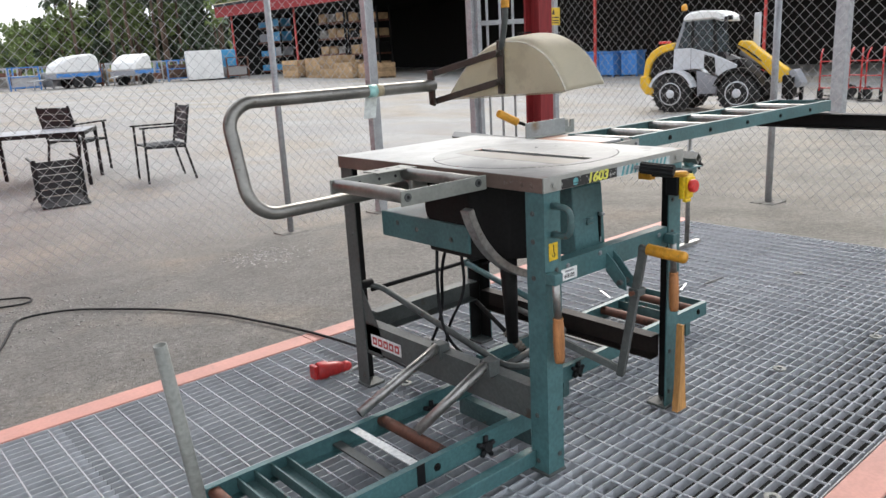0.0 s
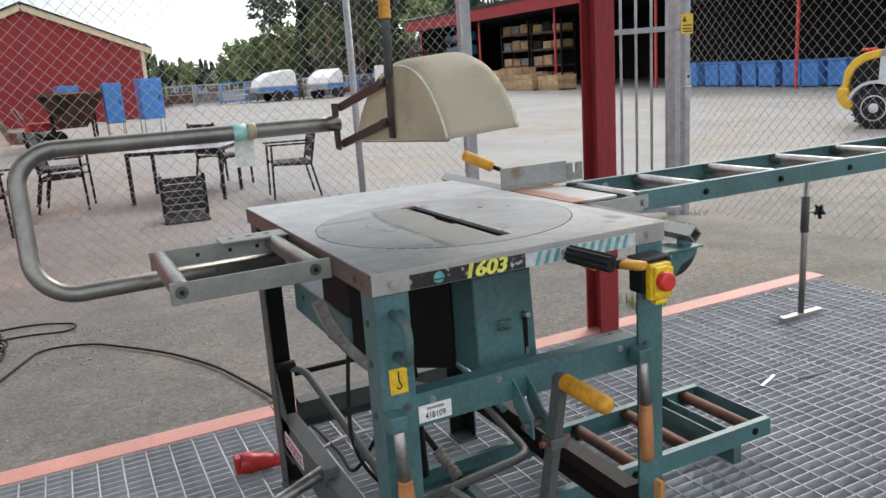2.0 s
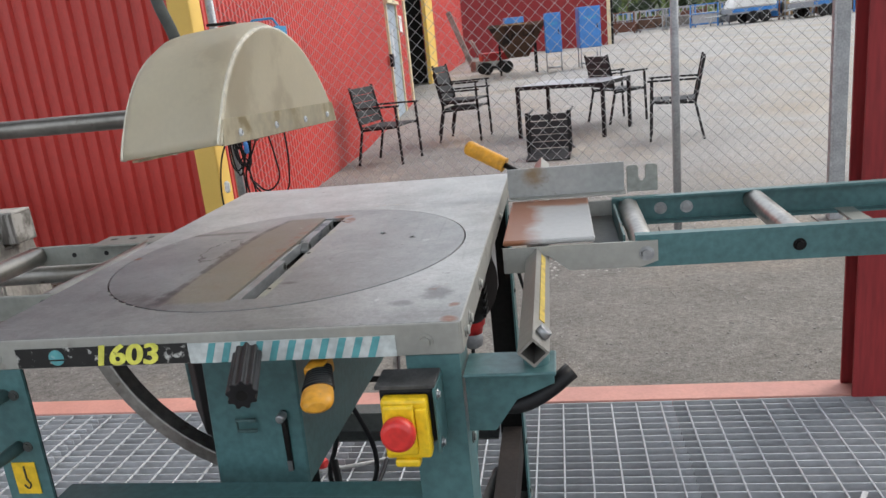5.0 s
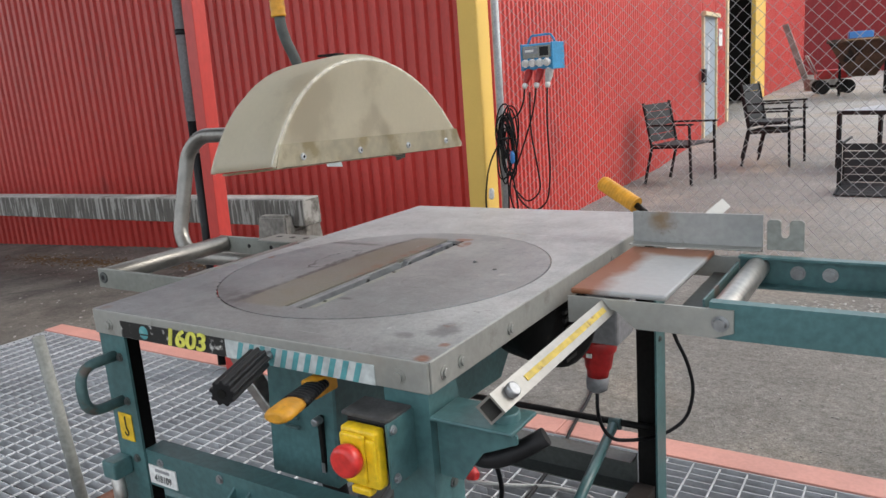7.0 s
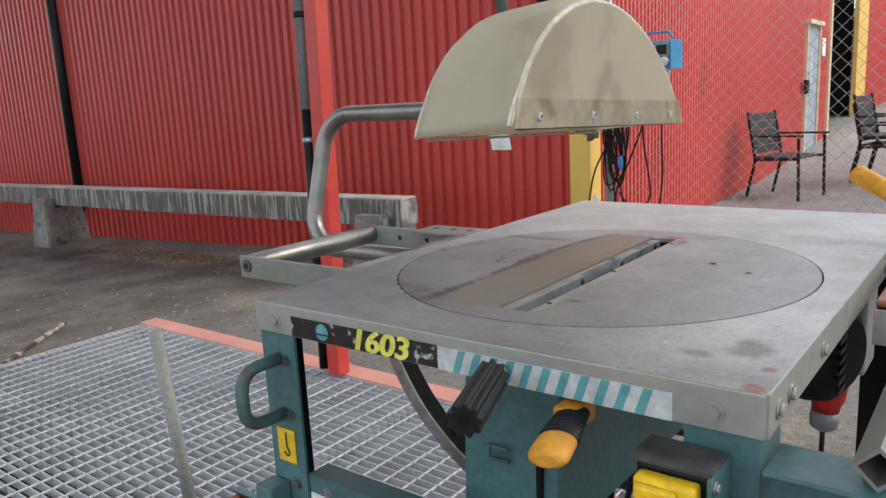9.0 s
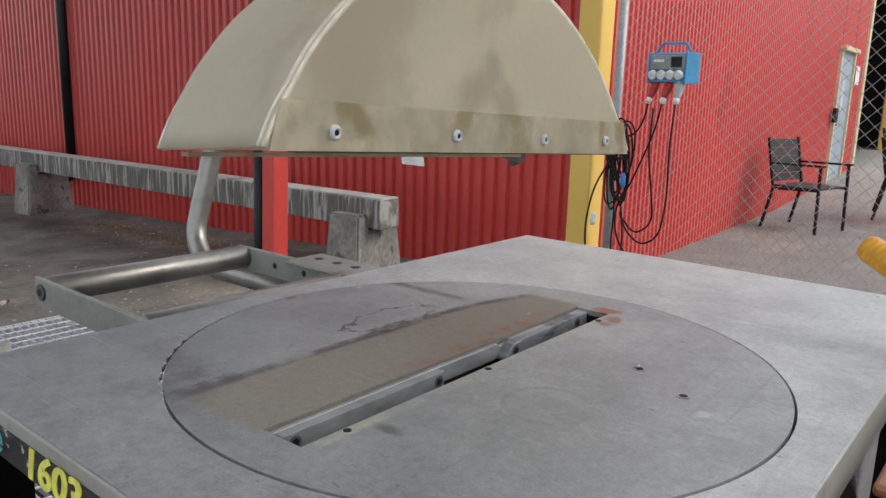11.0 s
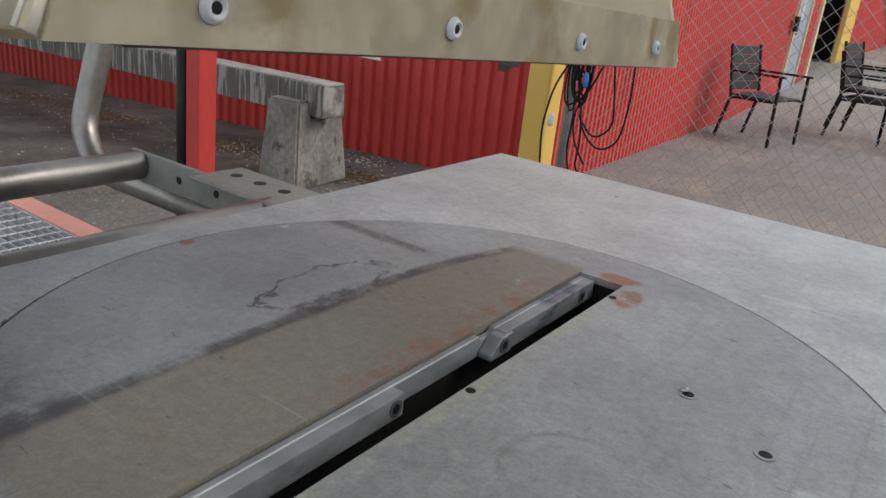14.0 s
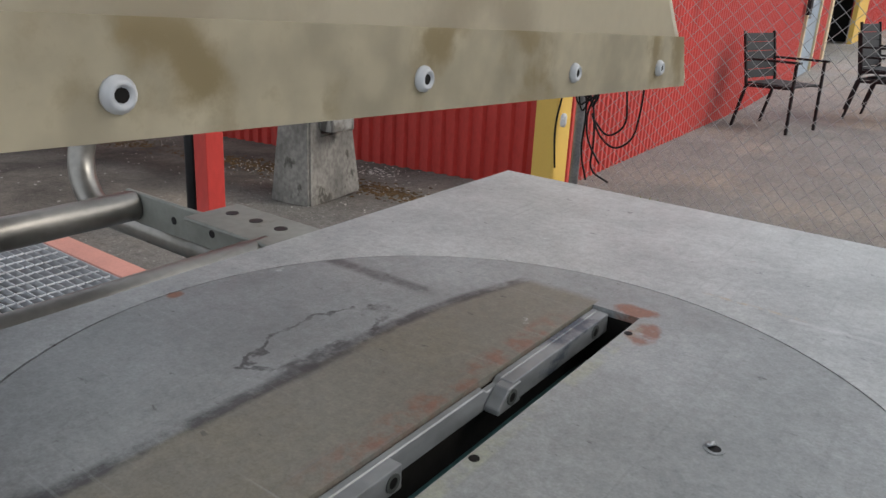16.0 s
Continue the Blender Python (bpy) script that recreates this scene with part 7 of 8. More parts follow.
# ---- loader ----
def build_loader():
    """Compact wheel loader, built along +x and then set down in the yard."""
    L = thing("wheel_loader", (0, 0, 0), "grey and yellow compact wheel loader with forks, parked in the yard", "wheel loader")
    wb, tr, R = 0.83, 0.62, 0.475

    def wheel(x, y):
        w = part("wheel", lathe((x, y - 0.17, R), (x, y + 0.17, R), [(0, 0.28), (0.02, 0.40), (0.12, 0.465), (0.3, R), (0.7, R), (0.88, 0.465), (0.98, 0.40), (1, 0.28)], 28), TYRE, L)
        s = -1 if y < 0 else 1
        bm = B()
        for i in range(20):
            a = 2 * math.pi * i / 20
            lug = box(-0.022, 0.022, -0.17, 0.0 if i % 2 else 0.17, R - 0.008, R + 0.016)
            lug.transform(Matrix.Translation((x, y, R)) @ Matrix.Rotation(a, 4, "Y"))
            join(bm, lug)
        part("tread", bm, TYRE, w)
        part("rim", lathe((x, y + s * 0.10, R), (x, y + s * 0.178, R), [(0, 0.27), (0.9, 0.285), (1.0, 0.27), (0.6, 0.22), (0.5, 0.12), (1.1, 0.10), (1.1, 0.03)], 20), LOADLIGHT, w)
    for x in (-wb, wb):
        for y in (-tr, tr):
            wheel(x, y)
    hood = prism([(-1.50, 0.95), (-1.42, 1.30), (-1.20, 1.50), (-0.85, 1.56), (-0.85, 0.70), (-1.3, 0.62)], "y", -0.50, 0.50, 0.03)
    part("engine_hood", hood, DARKSTEEL, L, "dark engine grille")
    yel = B()
    prism([(-1.55, 0.90), (-1.68, 0.92), (-1.62, 1.30), (-1.46, 1.54), (-1.20, 1.68), (-0.86, 1.74), (-0.85, 1.57), (-1.14, 1.50), (-1.34, 1.38), (-1.48, 1.18)], "y", -0.55, 0.55, 0.03, bm=yel)
    prism([(-1.74, 0.93), (-1.76, 0.66), (-1.60, 0.46), (-1.26, 0.40), (-1.22, 0.62), (-1.46, 0.70), (-1.52, 0.93)], "y", -0.58, 0.58, 0.03, bm=yel)
    part("rear_guard", yel, LOADYEL, L, "yellow counterweight and hood edge")
    fr = B()
    box(-1.5, 1.4, -0.42, 0.42, 0.38, 0.72, 0.03, bm=fr)
    part("chassis", fr, DARKSTEEL, L)
    for s in (-1, 1):
        for xc, mat in ((-wb, LOADLIGHT), (wb, DARKSTEEL)):
            pts = [(xc + 0.60 * math.cos(a), 0.50 + 0.58 * math.sin(a)) for a in (radians(14 + 150 * i / 12) for i in range(13))]
            inner = [(xc + 0.535 * math.cos(a), 0.50 + 0.515 * math.sin(a)) for a in (radians(164 - 150 * i / 12) for i in range(13))]
            part("mudguard", prism(pts + inner, "y", s * 0.45, s * 0.80), mat, L)
        panel = part("side_panel", prism([(-0.86, 1.02), (-0.84, 1.58), (-0.40, 1.58), (0.14, 1.42), (0.74, 1.14), (0.70, 1.02), (0.32, 0.86), (0.10, 1.06), (-0.24, 1.06), (-0.30, 1.08)], "y", s * 0.50, s * 0.57, 0.012), LOADLIGHT, L)
        part("air_grille", prism([(-0.06, 1.42), (0.20, 1.33), (0.24, 0.98), (0.10, 0.94), (-0.06, 1.10)], "y", s * 0.571, s * 0.577, 0.002), DARKSTEEL, panel)
        part("panel_seam", box(-0.402, -0.392, *sorted((s * 0.571, s * 0.573)), 1.06, 1.57), DARKSTEEL, panel)
        part("lower_skirt", prism([(-0.26, 1.04), (0.30, 0.84), (0.24, 0.40), (-0.22, 0.40)], "y", s * 0.44, s * 0.55, 0.01), LOADGREY, L)
        part("step", box(-0.1, 0.22, *sorted((s * 0.555, s * 0.74)), 0.42, 0.46, 0.01), DARKSTEEL, L)
    cab = thing_part("cab", L)
    for s in (-1, 1):
        for a, b in (((-0.82, s * 0.49, 1.57), (-0.62, s * 0.44, 2.24)), ((0.22, s * 0.49, 1.42), (0.10, s * 0.44, 2.24)), ((-0.40, s * 0.495, 1.57), (-0.42, s * 0.45, 2.24))):
            bm = B()
            bar_between(a, b, 0.06, 0.07, bm=bm)
            part("pillar", bm, LOADGREY if a[0] < -0.5 else DARKSTEEL, cab)
        pn = prism([(-0.78, 1.58), (-0.60, 2.22), (0.09, 2.22), (0.20, 1.43)], "y", *sorted((s * 0.462, s * 0.470)))
        part("side_window", pn, CABGLASS, cab).visible_shadow = False
    for x0, x1, name in ((0.22, 0.11, "windscreen"), (-0.80, -0.62, "rear_window")):
        ws = B()
        bar_between((x0, 0, 1.45 if x0 > 0 else 1.58), (x1, 0, 2.22), 0.86, 0.008, bm=ws)
        part(name, ws, CABGLASS, cab).visible_shadow = False
    part("seat", box(-0.55, -0.12, -0.25, 0.25, 1.15, 1.95, 0.05), BLACK, cab)
    part("dashboard", box(-0.05, 0.16, -0.40, 0.40, 1.1, 1.60, 0.03), BLACK, cab)
    roof = prism([(-0.66, 2.23), (-0.64, 2.34), (-0.50, 2.44), (-0.20, 2.47), (0.14, 2.45), (0.36, 2.37), (0.48, 2.25), (0.46, 2.17), (0.28, 2.18), (0.16, 2.25)], "y", -0.50, 0.50, 0.04)
    part("roof", roof, CANVAS, cab, "rounded white cab roof")
    for y in (-0.40, 0.40):
        part("work_lamp", box(0.44, 0.54, y - 0.07, y + 0.07, 2.20, 2.31, 0.02), BLACK, cab)
    part("beacon_stem", rod((-0.66, -0.3, 2.2), (-0.70, -0.3, 2.50), 0.022, 8), DARKSTEEL, cab)
    part("beacon", lathe((-0.70, -0.3, 2.50), (-0.70, -0.3, 2.66), [(0, 0.05), (0.15, 0.075), (0.7, 0.07), (1, 0.035)], 14), YELLOWGRIP, cab, "orange beacon")
    part("rear_lamp", box(-1.28, -0.98, -0.50, -0.40, 1.72, 1.78, 0.01), REDBTN, L)
    part("exhaust", box(0.86, 1.00, 0.20, 0.34, 1.35, 2.34, 0.02), LOADLIGHT, L, "grey upright guard behind the boom")
    part("mirror", box(0.46, 0.52, -0.76, -0.62, 2.0, 2.28, 0.02), BLACK, L)
    part("mirror_arm", rod((0.30, -0.50, 2.22), (0.48, -0.66, 2.20), 0.012, 6), DARKSTEEL, L)
    boom = B()
    prism([(0.58, 1.56), (0.66, 1.70), (0.86, 1.68), (1.20, 1.40), (1.78, 0.98), (1.86, 0.72), (1.66, 0.66), (1.50, 0.78), (1.10, 1.16), (0.74, 1.44)], "y", -0.17, 0.17, 0.02, bm=boom)
    part("boom", boom, LOADYEL, L, "yellow loader boom")
    part("tilt_cylinder", rod((0.62, 0, 1.42), (1.30, 0, 1.02), 0.05, 12), GALV, L)
    part("hydraulic_hose", pipe(rounded([(0.40, -0.12, 1.35), (0.55, -0.2, 1.62), (0.80, -0.2, 1.50), (1.2, -0.19, 1.2)], 0.1), 0.02, 8), RUBBER, L)
    part("quick_coupler", prism([(1.86, 0.96), (1.98, 0.98), (2.16, 0.66), (2.10, 0.55), (1.88, 0.60)], "y", -0.28, 0.28, 0.02), LOADGREY, L)
    part("front_frame", prism([(0.25, 0.7), (0.25, 1.20), (0.70, 1.28), (1.20, 0.78), (1.2, 0.55)], "y", -0.36, 0.36, 0.03), DARKSTEEL, L)
    car = thing_part("fork_carriage", L)
    for y in (-0.42, 0.42):
        part("carriage_upright", box(1.95, 2.03, y - 0.05, y + 0.05, 0.16, 0.82, 0.01), DARKSTEEL, car)
        part("fork_tine", box(1.97, 2.35, y - 0.06, y + 0.06, 0.10, 0.15, 0.01), DARKSTEEL, car)
    for z in (0.30, 0.70):
        part("carriage_bar", box(1.92, 1.96, -0.60, 0.60, z, z + 0.10, 0.01), DARKSTEEL, car)
    part("hitch_head", box(1.72, 1.93, -0.30, 0.30, 0.30, 0.85, 0.03), DARKSTEEL, car)
    L.matrix_basis = pose(*LOADER) @ Matrix.Scale(0.88, 4)


def thing_part(name, parent):
    ob = new(name)
    ob.empty_display_size = 0.05
    ob.parent = parent
    return ob


LOADER = (14.53, 7.81, ground_height(14.53, 7.81), 0, 0, -80)
build_loader()


# ---- far side of the yard ----
def put_mesh(name, bm, mat, m, label, category, group=""):
    me = bpy.data.meshes.new(name)
    bm.to_mesh(me)
    bm.free()
    me.materials.append(mat)
    ob = new(name, me)
    ob.matrix_world = m
    return tagged(ob, label, category, group)


def build_cabinet(label):
    """Blue steel locker on a tube stand, front towards -y."""
    c = thing("blue_locker", (0, 0, 0), label, "locker", "blue lockers")
    z0 = 0.48
    part("body", box(-0.30, 0.30, -0.25, 0.25, z0, z0 + 0.98, 0.012), BLUE, c)
    part("door", box(-0.28, 0.28, -0.268, -0.252, z0 + 0.03, z0 + 0.95, 0.006), BLUE, c)
    part("handle", box(0.18, 0.21, -0.285, -0.27, z0 + 0.45, z0 + 0.56, 0.003), BLACK, c)
    for x in (-0.12, 0.0, 0.12):
        part("label_mark", box(x - 0.045, x + 0.045, -0.2715, -0.2695, z0 + 0.68, z0 + 0.75), BLUEBOX, c)
    for x in (-0.27, 0.27):
        for y in (-0.22, 0.22):
            part("leg", rod((x, y, 0), (x, y, z0), 0.018, 8), GALV, c)
    for y in (-0.22, 0.22):
        part("stretcher", rod((-0.27, y, 0.10), (0.27, y, 0.10), 0.014, 8), GALV, c)
    return c


def set_down(ob, x, y, turn, dz=0.0, m=Matrix.Identity(4)):
    ob.matrix_basis = pose(x, y, ground_height(x, y) + dz, 0, 0, turn) @ m
    return ob


set_down(build_cabinet("tall blue steel locker on a tube stand"), 1.52, 17.6, 8, m=Matrix.Diagonal((0.82, 0.9, 0.92, 1)))
set_down(build_cabinet("blue steel locker on a tube stand beside the hopper"), 0.71, 17.2, 2, m=Matrix.Diagonal((0.62, 0.8, 0.88, 1)))


def build_hopper():
    h = thing("tipping_hopper", (0, 0, 0), "rusty brown tipping hopper on a steel stand", "hopper")
    bm = B()
    lo, hi = [(-0.32, -0.3), (0.32, -0.3), (0.32, 0.3), (-0.32, 0.3)], [(-0.85, -0.55), (0.85, -0.55), (0.85, 0.55), (-0.85, 0.55)]
    vs = [bm.verts.new((x, y, 0.42)) for x, y in lo] + [bm.verts.new((x, y, 1.22)) for x, y in hi]
    bm.faces.new(vs[3::-1])
    for i in range(4):
        bm.faces.new((vs[i], vs[(i + 1) % 4], vs[4 + (i + 1) % 4], vs[4 + i]))
    bmesh.ops.solidify(bm, geom=bm.faces[:], thickness=0.02)
    for y in (-0.57, 0.57):
        box(-0.88, 0.88, y - 0.025, y + 0.025, 1.19, 1.27, 0.005, bm=bm)
    part("hopper", bm, RUSTHOPPER, h)
    for x in (-0.55, 0.55):
        for y in (-0.35, 0.35):
            part("leg", box(x - 0.03, x + 0.03, y - 0.03, y + 0.03, 0, 0.75, 0.004), DARKSTEEL, h)
    set_down(h, -0.13, 17.6, 4, m=Matrix.Diagonal((0.76, 0.85, 0.9, 1)))
    c = box(-0.22, 0.22, -0.16, 0.16, 0, 0.15, 0.012)
    put_mesh("blue_crate", c, BLUE, pose(-0.17, 17.3, ground_height(0, 17.6) + 1.125, 0, 0, 10), "small blue plastic crate lying on the hopper", "crate")
    put_mesh("crate_board", box(-0.3, 0.3, -0.62, 0.62, 0, 0.02, 0.003), PALLET, pose(-0.17, 17.55, ground_height(0, 17.6) + 1.105, 0, 0, 4), "board lying across the hopper", "board")


build_hopper()


def build_barrow():
    b = thing("hand_cart", (0, 0, 0), "small cart with a red tray and black wheels by the hopper", "cart")
    part("tray", box(-0.35, 0.35, -0.22, 0.22, 0.32, 0.52, 0.03), REDPLUG, b)
    for x in (-0.25, 0.25):
        for y in (-0.26, 0.26):
            part("wheel", rod((x, y - 0.03, 0.15), (x, y + 0.03, 0.15), 0.15, 18), TYRE, b)
    part("push_bar", pipe(rounded([(-0.35, -0.2, 0.45), (-0.55, -0.2, 0.85), (-0.55, 0.2, 0.85), (-0.35, 0.2, 0.45)], 0.08), 0.014, 8), GALV, b)
    part("axle", rod((-0.25, 0, 0.16), (0.25, 0, 0.16), 0.03, 8), DARKSTEEL, b)
    set_down(b, -0.75, 18.4, 15)


build_barrow()
for u, v, lean in ((17.2, -0.75, 20),):
    x, y, _ = along(u, v)
    bm = box(-0.07, 0.07, -0.06, 0.06, 0, 1.75, 0.004)
    put_mesh("leaning_board", bm, CONCRETE, pose(x, y, ground_height(x, y), 0, -lean, 0), "weathered grey board leaning on the red wall", "board")
for u, v in ((16.0, -1.0), (16.4, -1.3)):
    x, y, _ = along(u, v)
    put_mesh("concrete_kerb_block", box(-0.2, 0.2, -0.3, 0.3, 0, 0.28, 0.02), CONCRETE, pose(x, y, ground_height(x, y), 0, 0, 20), "grey concrete block on the yard", "concrete block", "loose blocks")


def build_shed():
    """Red gabled shed with cream verges, its gable to the yard."""
    s = thing("red_shed", (-2.0, 33.0, 0), "dark red timber shed with a gabled front and cream verge boards", "shed")
    y0, y1 = 31.0, 40.0
    xr, xl = 2.88, -4.9
    xm = (xr + xl) / 2
    eave, ridge = 3.05, 4.62
    part("wall", prism([(xl, 0.2), (xr, 0.2), (xr, eave), (xm, ridge), (xl, eave)], "y", y0, y1), REDSHED, s)
    for i in range(48):
        x = xl + 0.09 + i * (xr - xl) / 48
        top = eave + (ridge - eave) * (1 - abs(x - xm) / (xr - xm))
        part("board", box(x - 0.02, x + 0.02, y0 - 0.022, y0 - 0.002, 0.25, top - 0.03), REDSHED, s)
    for sx in (-1, 1):
        e = Vector((xm + sx * (xr - xm + 0.35), 0, eave - 0.13))
        r = Vector((xm, 0, ridge + 0.03))
        bm = B()
        bar_between((r.x, y0 - 0.12, r.z), (e.x, y0 - 0.12, e.z), 0.05, 0.22, bm=bm)
        part("verge_board", bm, CREAMTRIM, s)
        prism_pts = [(r.x, r.z + 0.12), (e.x, e.z + 0.12), (e.x, e.z + 0.17), (r.x, r.z + 0.19)]
        part("roof", prism(prism_pts, "y", y0 - 0.2, y1 + 0.2), BLACK, s)
        part("corner_board", box(xm + sx * (xr - xm) - 0.07, xm + sx * (xr - xm) + 0.07, y0 - 0.05, y0 - 0.024, 0.2, eave), CREAMTRIM, s)
    part("gutter_pipe", pipe(rounded([(xr + 0.36, y0, eave - 0.1), (xr + 0.12, y0, eave - 0.5), (xr + 0.12, y0, 0.4)], 0.1), 0.05, 10), BLACK, s)


build_shed()


def build_barn():
    """Long open-fronted storage barn across the yard."""
    b = thing("storage_barn", (27.5, 26, 0), "long open-fronted storage barn with red posts and red fascia", "barn")
    gz = 0.35
    m = Matrix.Translation((BARN.x, BARN.y, gz)) @ Matrix.Rotation(BARN_TURN, 4, "Z")

    def put(name, bm, mat, label="", parent=None):
        bm.transform(m)
        return part(name, bm, mat, parent or b, label)

    n, bay, depth, eave = 8, 7.22, 9.0, 4.08
    length = n * bay
    for i in range(n + 1):
        put("post", box(-0.05, 0.05, i * bay - 0.05, i * bay + 0.05, -1.4, eave, 0.01), RED)
    put("fascia", box(-0.9, -0.82, -0.5, length + 0.5, eave - 0.05, eave + 0.62, 0.01), REDSHED)
    put("verge_board", prism([(-0.9, eave + 0.6), (depth, eave + 1.9), (depth, eave + 2.15), (-0.9, eave + 0.85)], "y", length + 0.45, length + 0.55), CREAMTRIM)
    put("roof", prism([(-0.95, eave + 0.62), (depth + 0.4, eave + 1.95), (depth + 0.4, eave + 2.1), (-0.95, eave + 0.78)], "y", -0.5, length + 0.5), BLACK)
    # inner faces coloured near-black for the shade under the barn roof
    put("soffit", box(-0.8, depth, -0.4, length + 0.4, eave + 0.02, eave + 0.08), SHADEBLACK)
    put("back_wall", box(depth, depth + 0.15, -0.4, length + 0.4, -1.4, eave + 1.9), SHADEBLACK)
    put("end_wall", prism([(0.1, -1.4), (depth, -1.4), (depth, eave + 1.9), (0.1, eave + 0.7)], "y", length + 0.28, length + 0.42), SHADEBLACK)
    put("end_wall", prism([(0.1, -1.4), (depth, -1.4), (depth, eave + 1.9), (0.1, eave + 0.7)], "y", -0.42, -0.28), REDSHED)
    return m, length, bay


BARN, BARN_TURN = Vector((28.2, -9.0, 0)), radians(5.0)
barn_m, barn_len, barn_bay = build_barn()


def barn_at(u, v, z=0.0):
    """u into the barn, v along it."""
    return barn_m @ Vector((u, v, z))


rng = random.Random(11)


def build_crate(w, d, h):
    """Slatted wooden crate on three runners."""
    c = thing("wooden_crate", (0, 0, 0), "pale slatted wooden pallet crate in front of the barn", "crate", "wooden crates")
    for k in range(3):
        z = 0.14 + k * h / 3
        for s in (-1, 1):
            part("slat", box(s * w / 2 - 0.012, s * w / 2 + 0.012, -d / 2, d / 2, z, z + h / 3 - 0.03), PALLET, c)
            part("slat", box(-w / 2 + 0.013, w / 2 - 0.013, s * d / 2 - 0.012, s * d / 2 + 0.012, z, z + h / 3 - 0.03), PALLET, c)
    part("deck", box(-w / 2, w / 2, -d / 2, d / 2, 0.10, 0.135), PALLET, c)
    for x in (-w / 2 + 0.06, 0, w / 2 - 0.06):
        part("runner", box(x - 0.05, x + 0.05, -d / 2, d / 2, 0, 0.099), PALLET, c)
    part("load", box(-w / 2 + 0.03, w / 2 - 0.03, -d / 2 + 0.03, d / 2 - 0.03, 0.137, h * 0.8, 0.02), PALLET, c)
    return c


crates = [build_crate(1.3, 1.45, 0.88 + 0.10 * k) for k in range(3)]
for i, v in enumerate((47.4, 45.7, 43.9, 42.3, 40.8)):
    p = barn_at(-2.2 + rng.uniform(-0.4, 0.4), v)
    m = Matrix.Translation((p.x, p.y, ground_height(p.x, p.y) - 0.02)) @ Matrix.Rotation(BARN_TURN + rng.uniform(-0.12, 0.12), 4, "Z")
    if i < 3:
        crates[i].matrix_basis = m
    else:
        copy_thing(crates[i % 3], m @ Matrix.Diagonal((1, 1, 1 - 0.15 * (i - 2), 1)))


def build_rack(v, fills):
    """Storage rack with uprights, beams and goods, one bay of the barn."""
    r = thing("storage_rack", barn_at(2.0, v), "storage rack loaded with blue crates and stacked timber in the barn", "rack", "storage racks")
    z0 = ground_height(r.location.x, r.location.y) - 0.1
    turn = Matrix.Translation((r.location.x, r.location.y, z0)) @ Matrix.Rotation(BARN_TURN, 4, "Z")

    def put(name, bm, mat):
        bm.transform(turn)
        part(name, bm, mat, r)

    for y in (-1.35, 1.35):
        for x in (-0.5, 0.5):
            put("upright", box(x - 0.05, x + 0.05, y - 0.05, y + 0.05, 0, 3.9, 0.004), DARKSTEEL)
    for k in range(4):
        z = 0.35 + k * 0.95
        for x in (-0.5, 0.5):
            put("shelf_beam", box(x - 0.03, x + 0.03, -1.35, 1.35, z - 0.10, z, 0.004), RUST)
        for q in range(3):
            y = -0.88 + q * 0.88
            mat = fills[(k + q) % len(fills)]
            h = 0.35 + 0.25 * rng.random()
            put("stored_box", box(-0.45, 0.45, y - 0.38, y + 0.38, z + 0.003, z + h, 0.03), mat)


for v, fills in ((55.7, (BLUEBOX, LOADGREY, BLUEBOX)), (48.9, (PALLET, CONCRETE, PALLET)), (45.9, (PALLET, DARKSTEEL, PALLET))):
    build_rack(v, fills)
for i in range(8):
    v = 34.6 - i * 0.98
    p = barn_at(1.0 + 0.2 * (i % 2), v)
    bm = B()
    prism([(-0.36, 0.12), (0.36, 0.12), (0.42, 1.05), (-0.42, 1.05)], "y", -0.5, 0.5, 0.03, bm=bm)
    box(-0.47, 0.47, -0.55, 0.55, 1.05, 1.14, 0.03, bm=bm)
    for y in (-0.44, 0.44):
        rod((-0.3, y - 0.03, 0.07), (-0.3, y + 0.03, 0.07), 0.07, 10, bm=bm)
        rod((0.3, y - 0.03, 0.07), (0.3, y + 0.03, 0.07), 0.07, 10, bm=bm)
    put_mesh("blue_container", bm, BLUE, Matrix.Translation((p.x, p.y, ground_height(p.x, p.y) - 0.05)) @ Matrix.Rotation(BARN_TURN + 0.1 * (i % 3 - 1), 4, "Z") @ Matrix.Diagonal((0.9, 0.76, 1.0, 1)), "blue wheeled steel container lined up in the barn", "container", "blue containers")


def build_hand_truck(x, y, turn):
    t = thing("hand_truck", (0, 0, 0), "red steel hand truck parked by the barn", "hand truck", "red hand trucks")
    for s in (-0.22, 0.22):
        part("upright", pipe(rounded([(0, s, 0.1), (0, s, 1.1), (-0.15, s, 1.25)], 0.1), 0.02, 8), REDPLUG, t)
        part("wheel", rod((-0.12, s - 0.04, 0.16), (-0.12, s + 0.04, 0.16), 0.16, 16), TYRE, t)
    for z in (0.3, 0.6, 0.95):
        part("crossbar", rod((0, -0.22, z), (0, 0.22, z), 0.014, 8), REDPLUG, t)
    part("toe_plate", box(0, 0.3, -0.26, 0.26, 0.03, 0.05, 0.004), DARKSTEEL, t)
    set_down(t, x, y, turn)


for x, y, a in ((18.5, 6.95, 190), (18.9, 6.45, 170), (18.3, 5.9, 200), (19.6, 7.1, 150)):
    build_hand_truck(x, y, a)


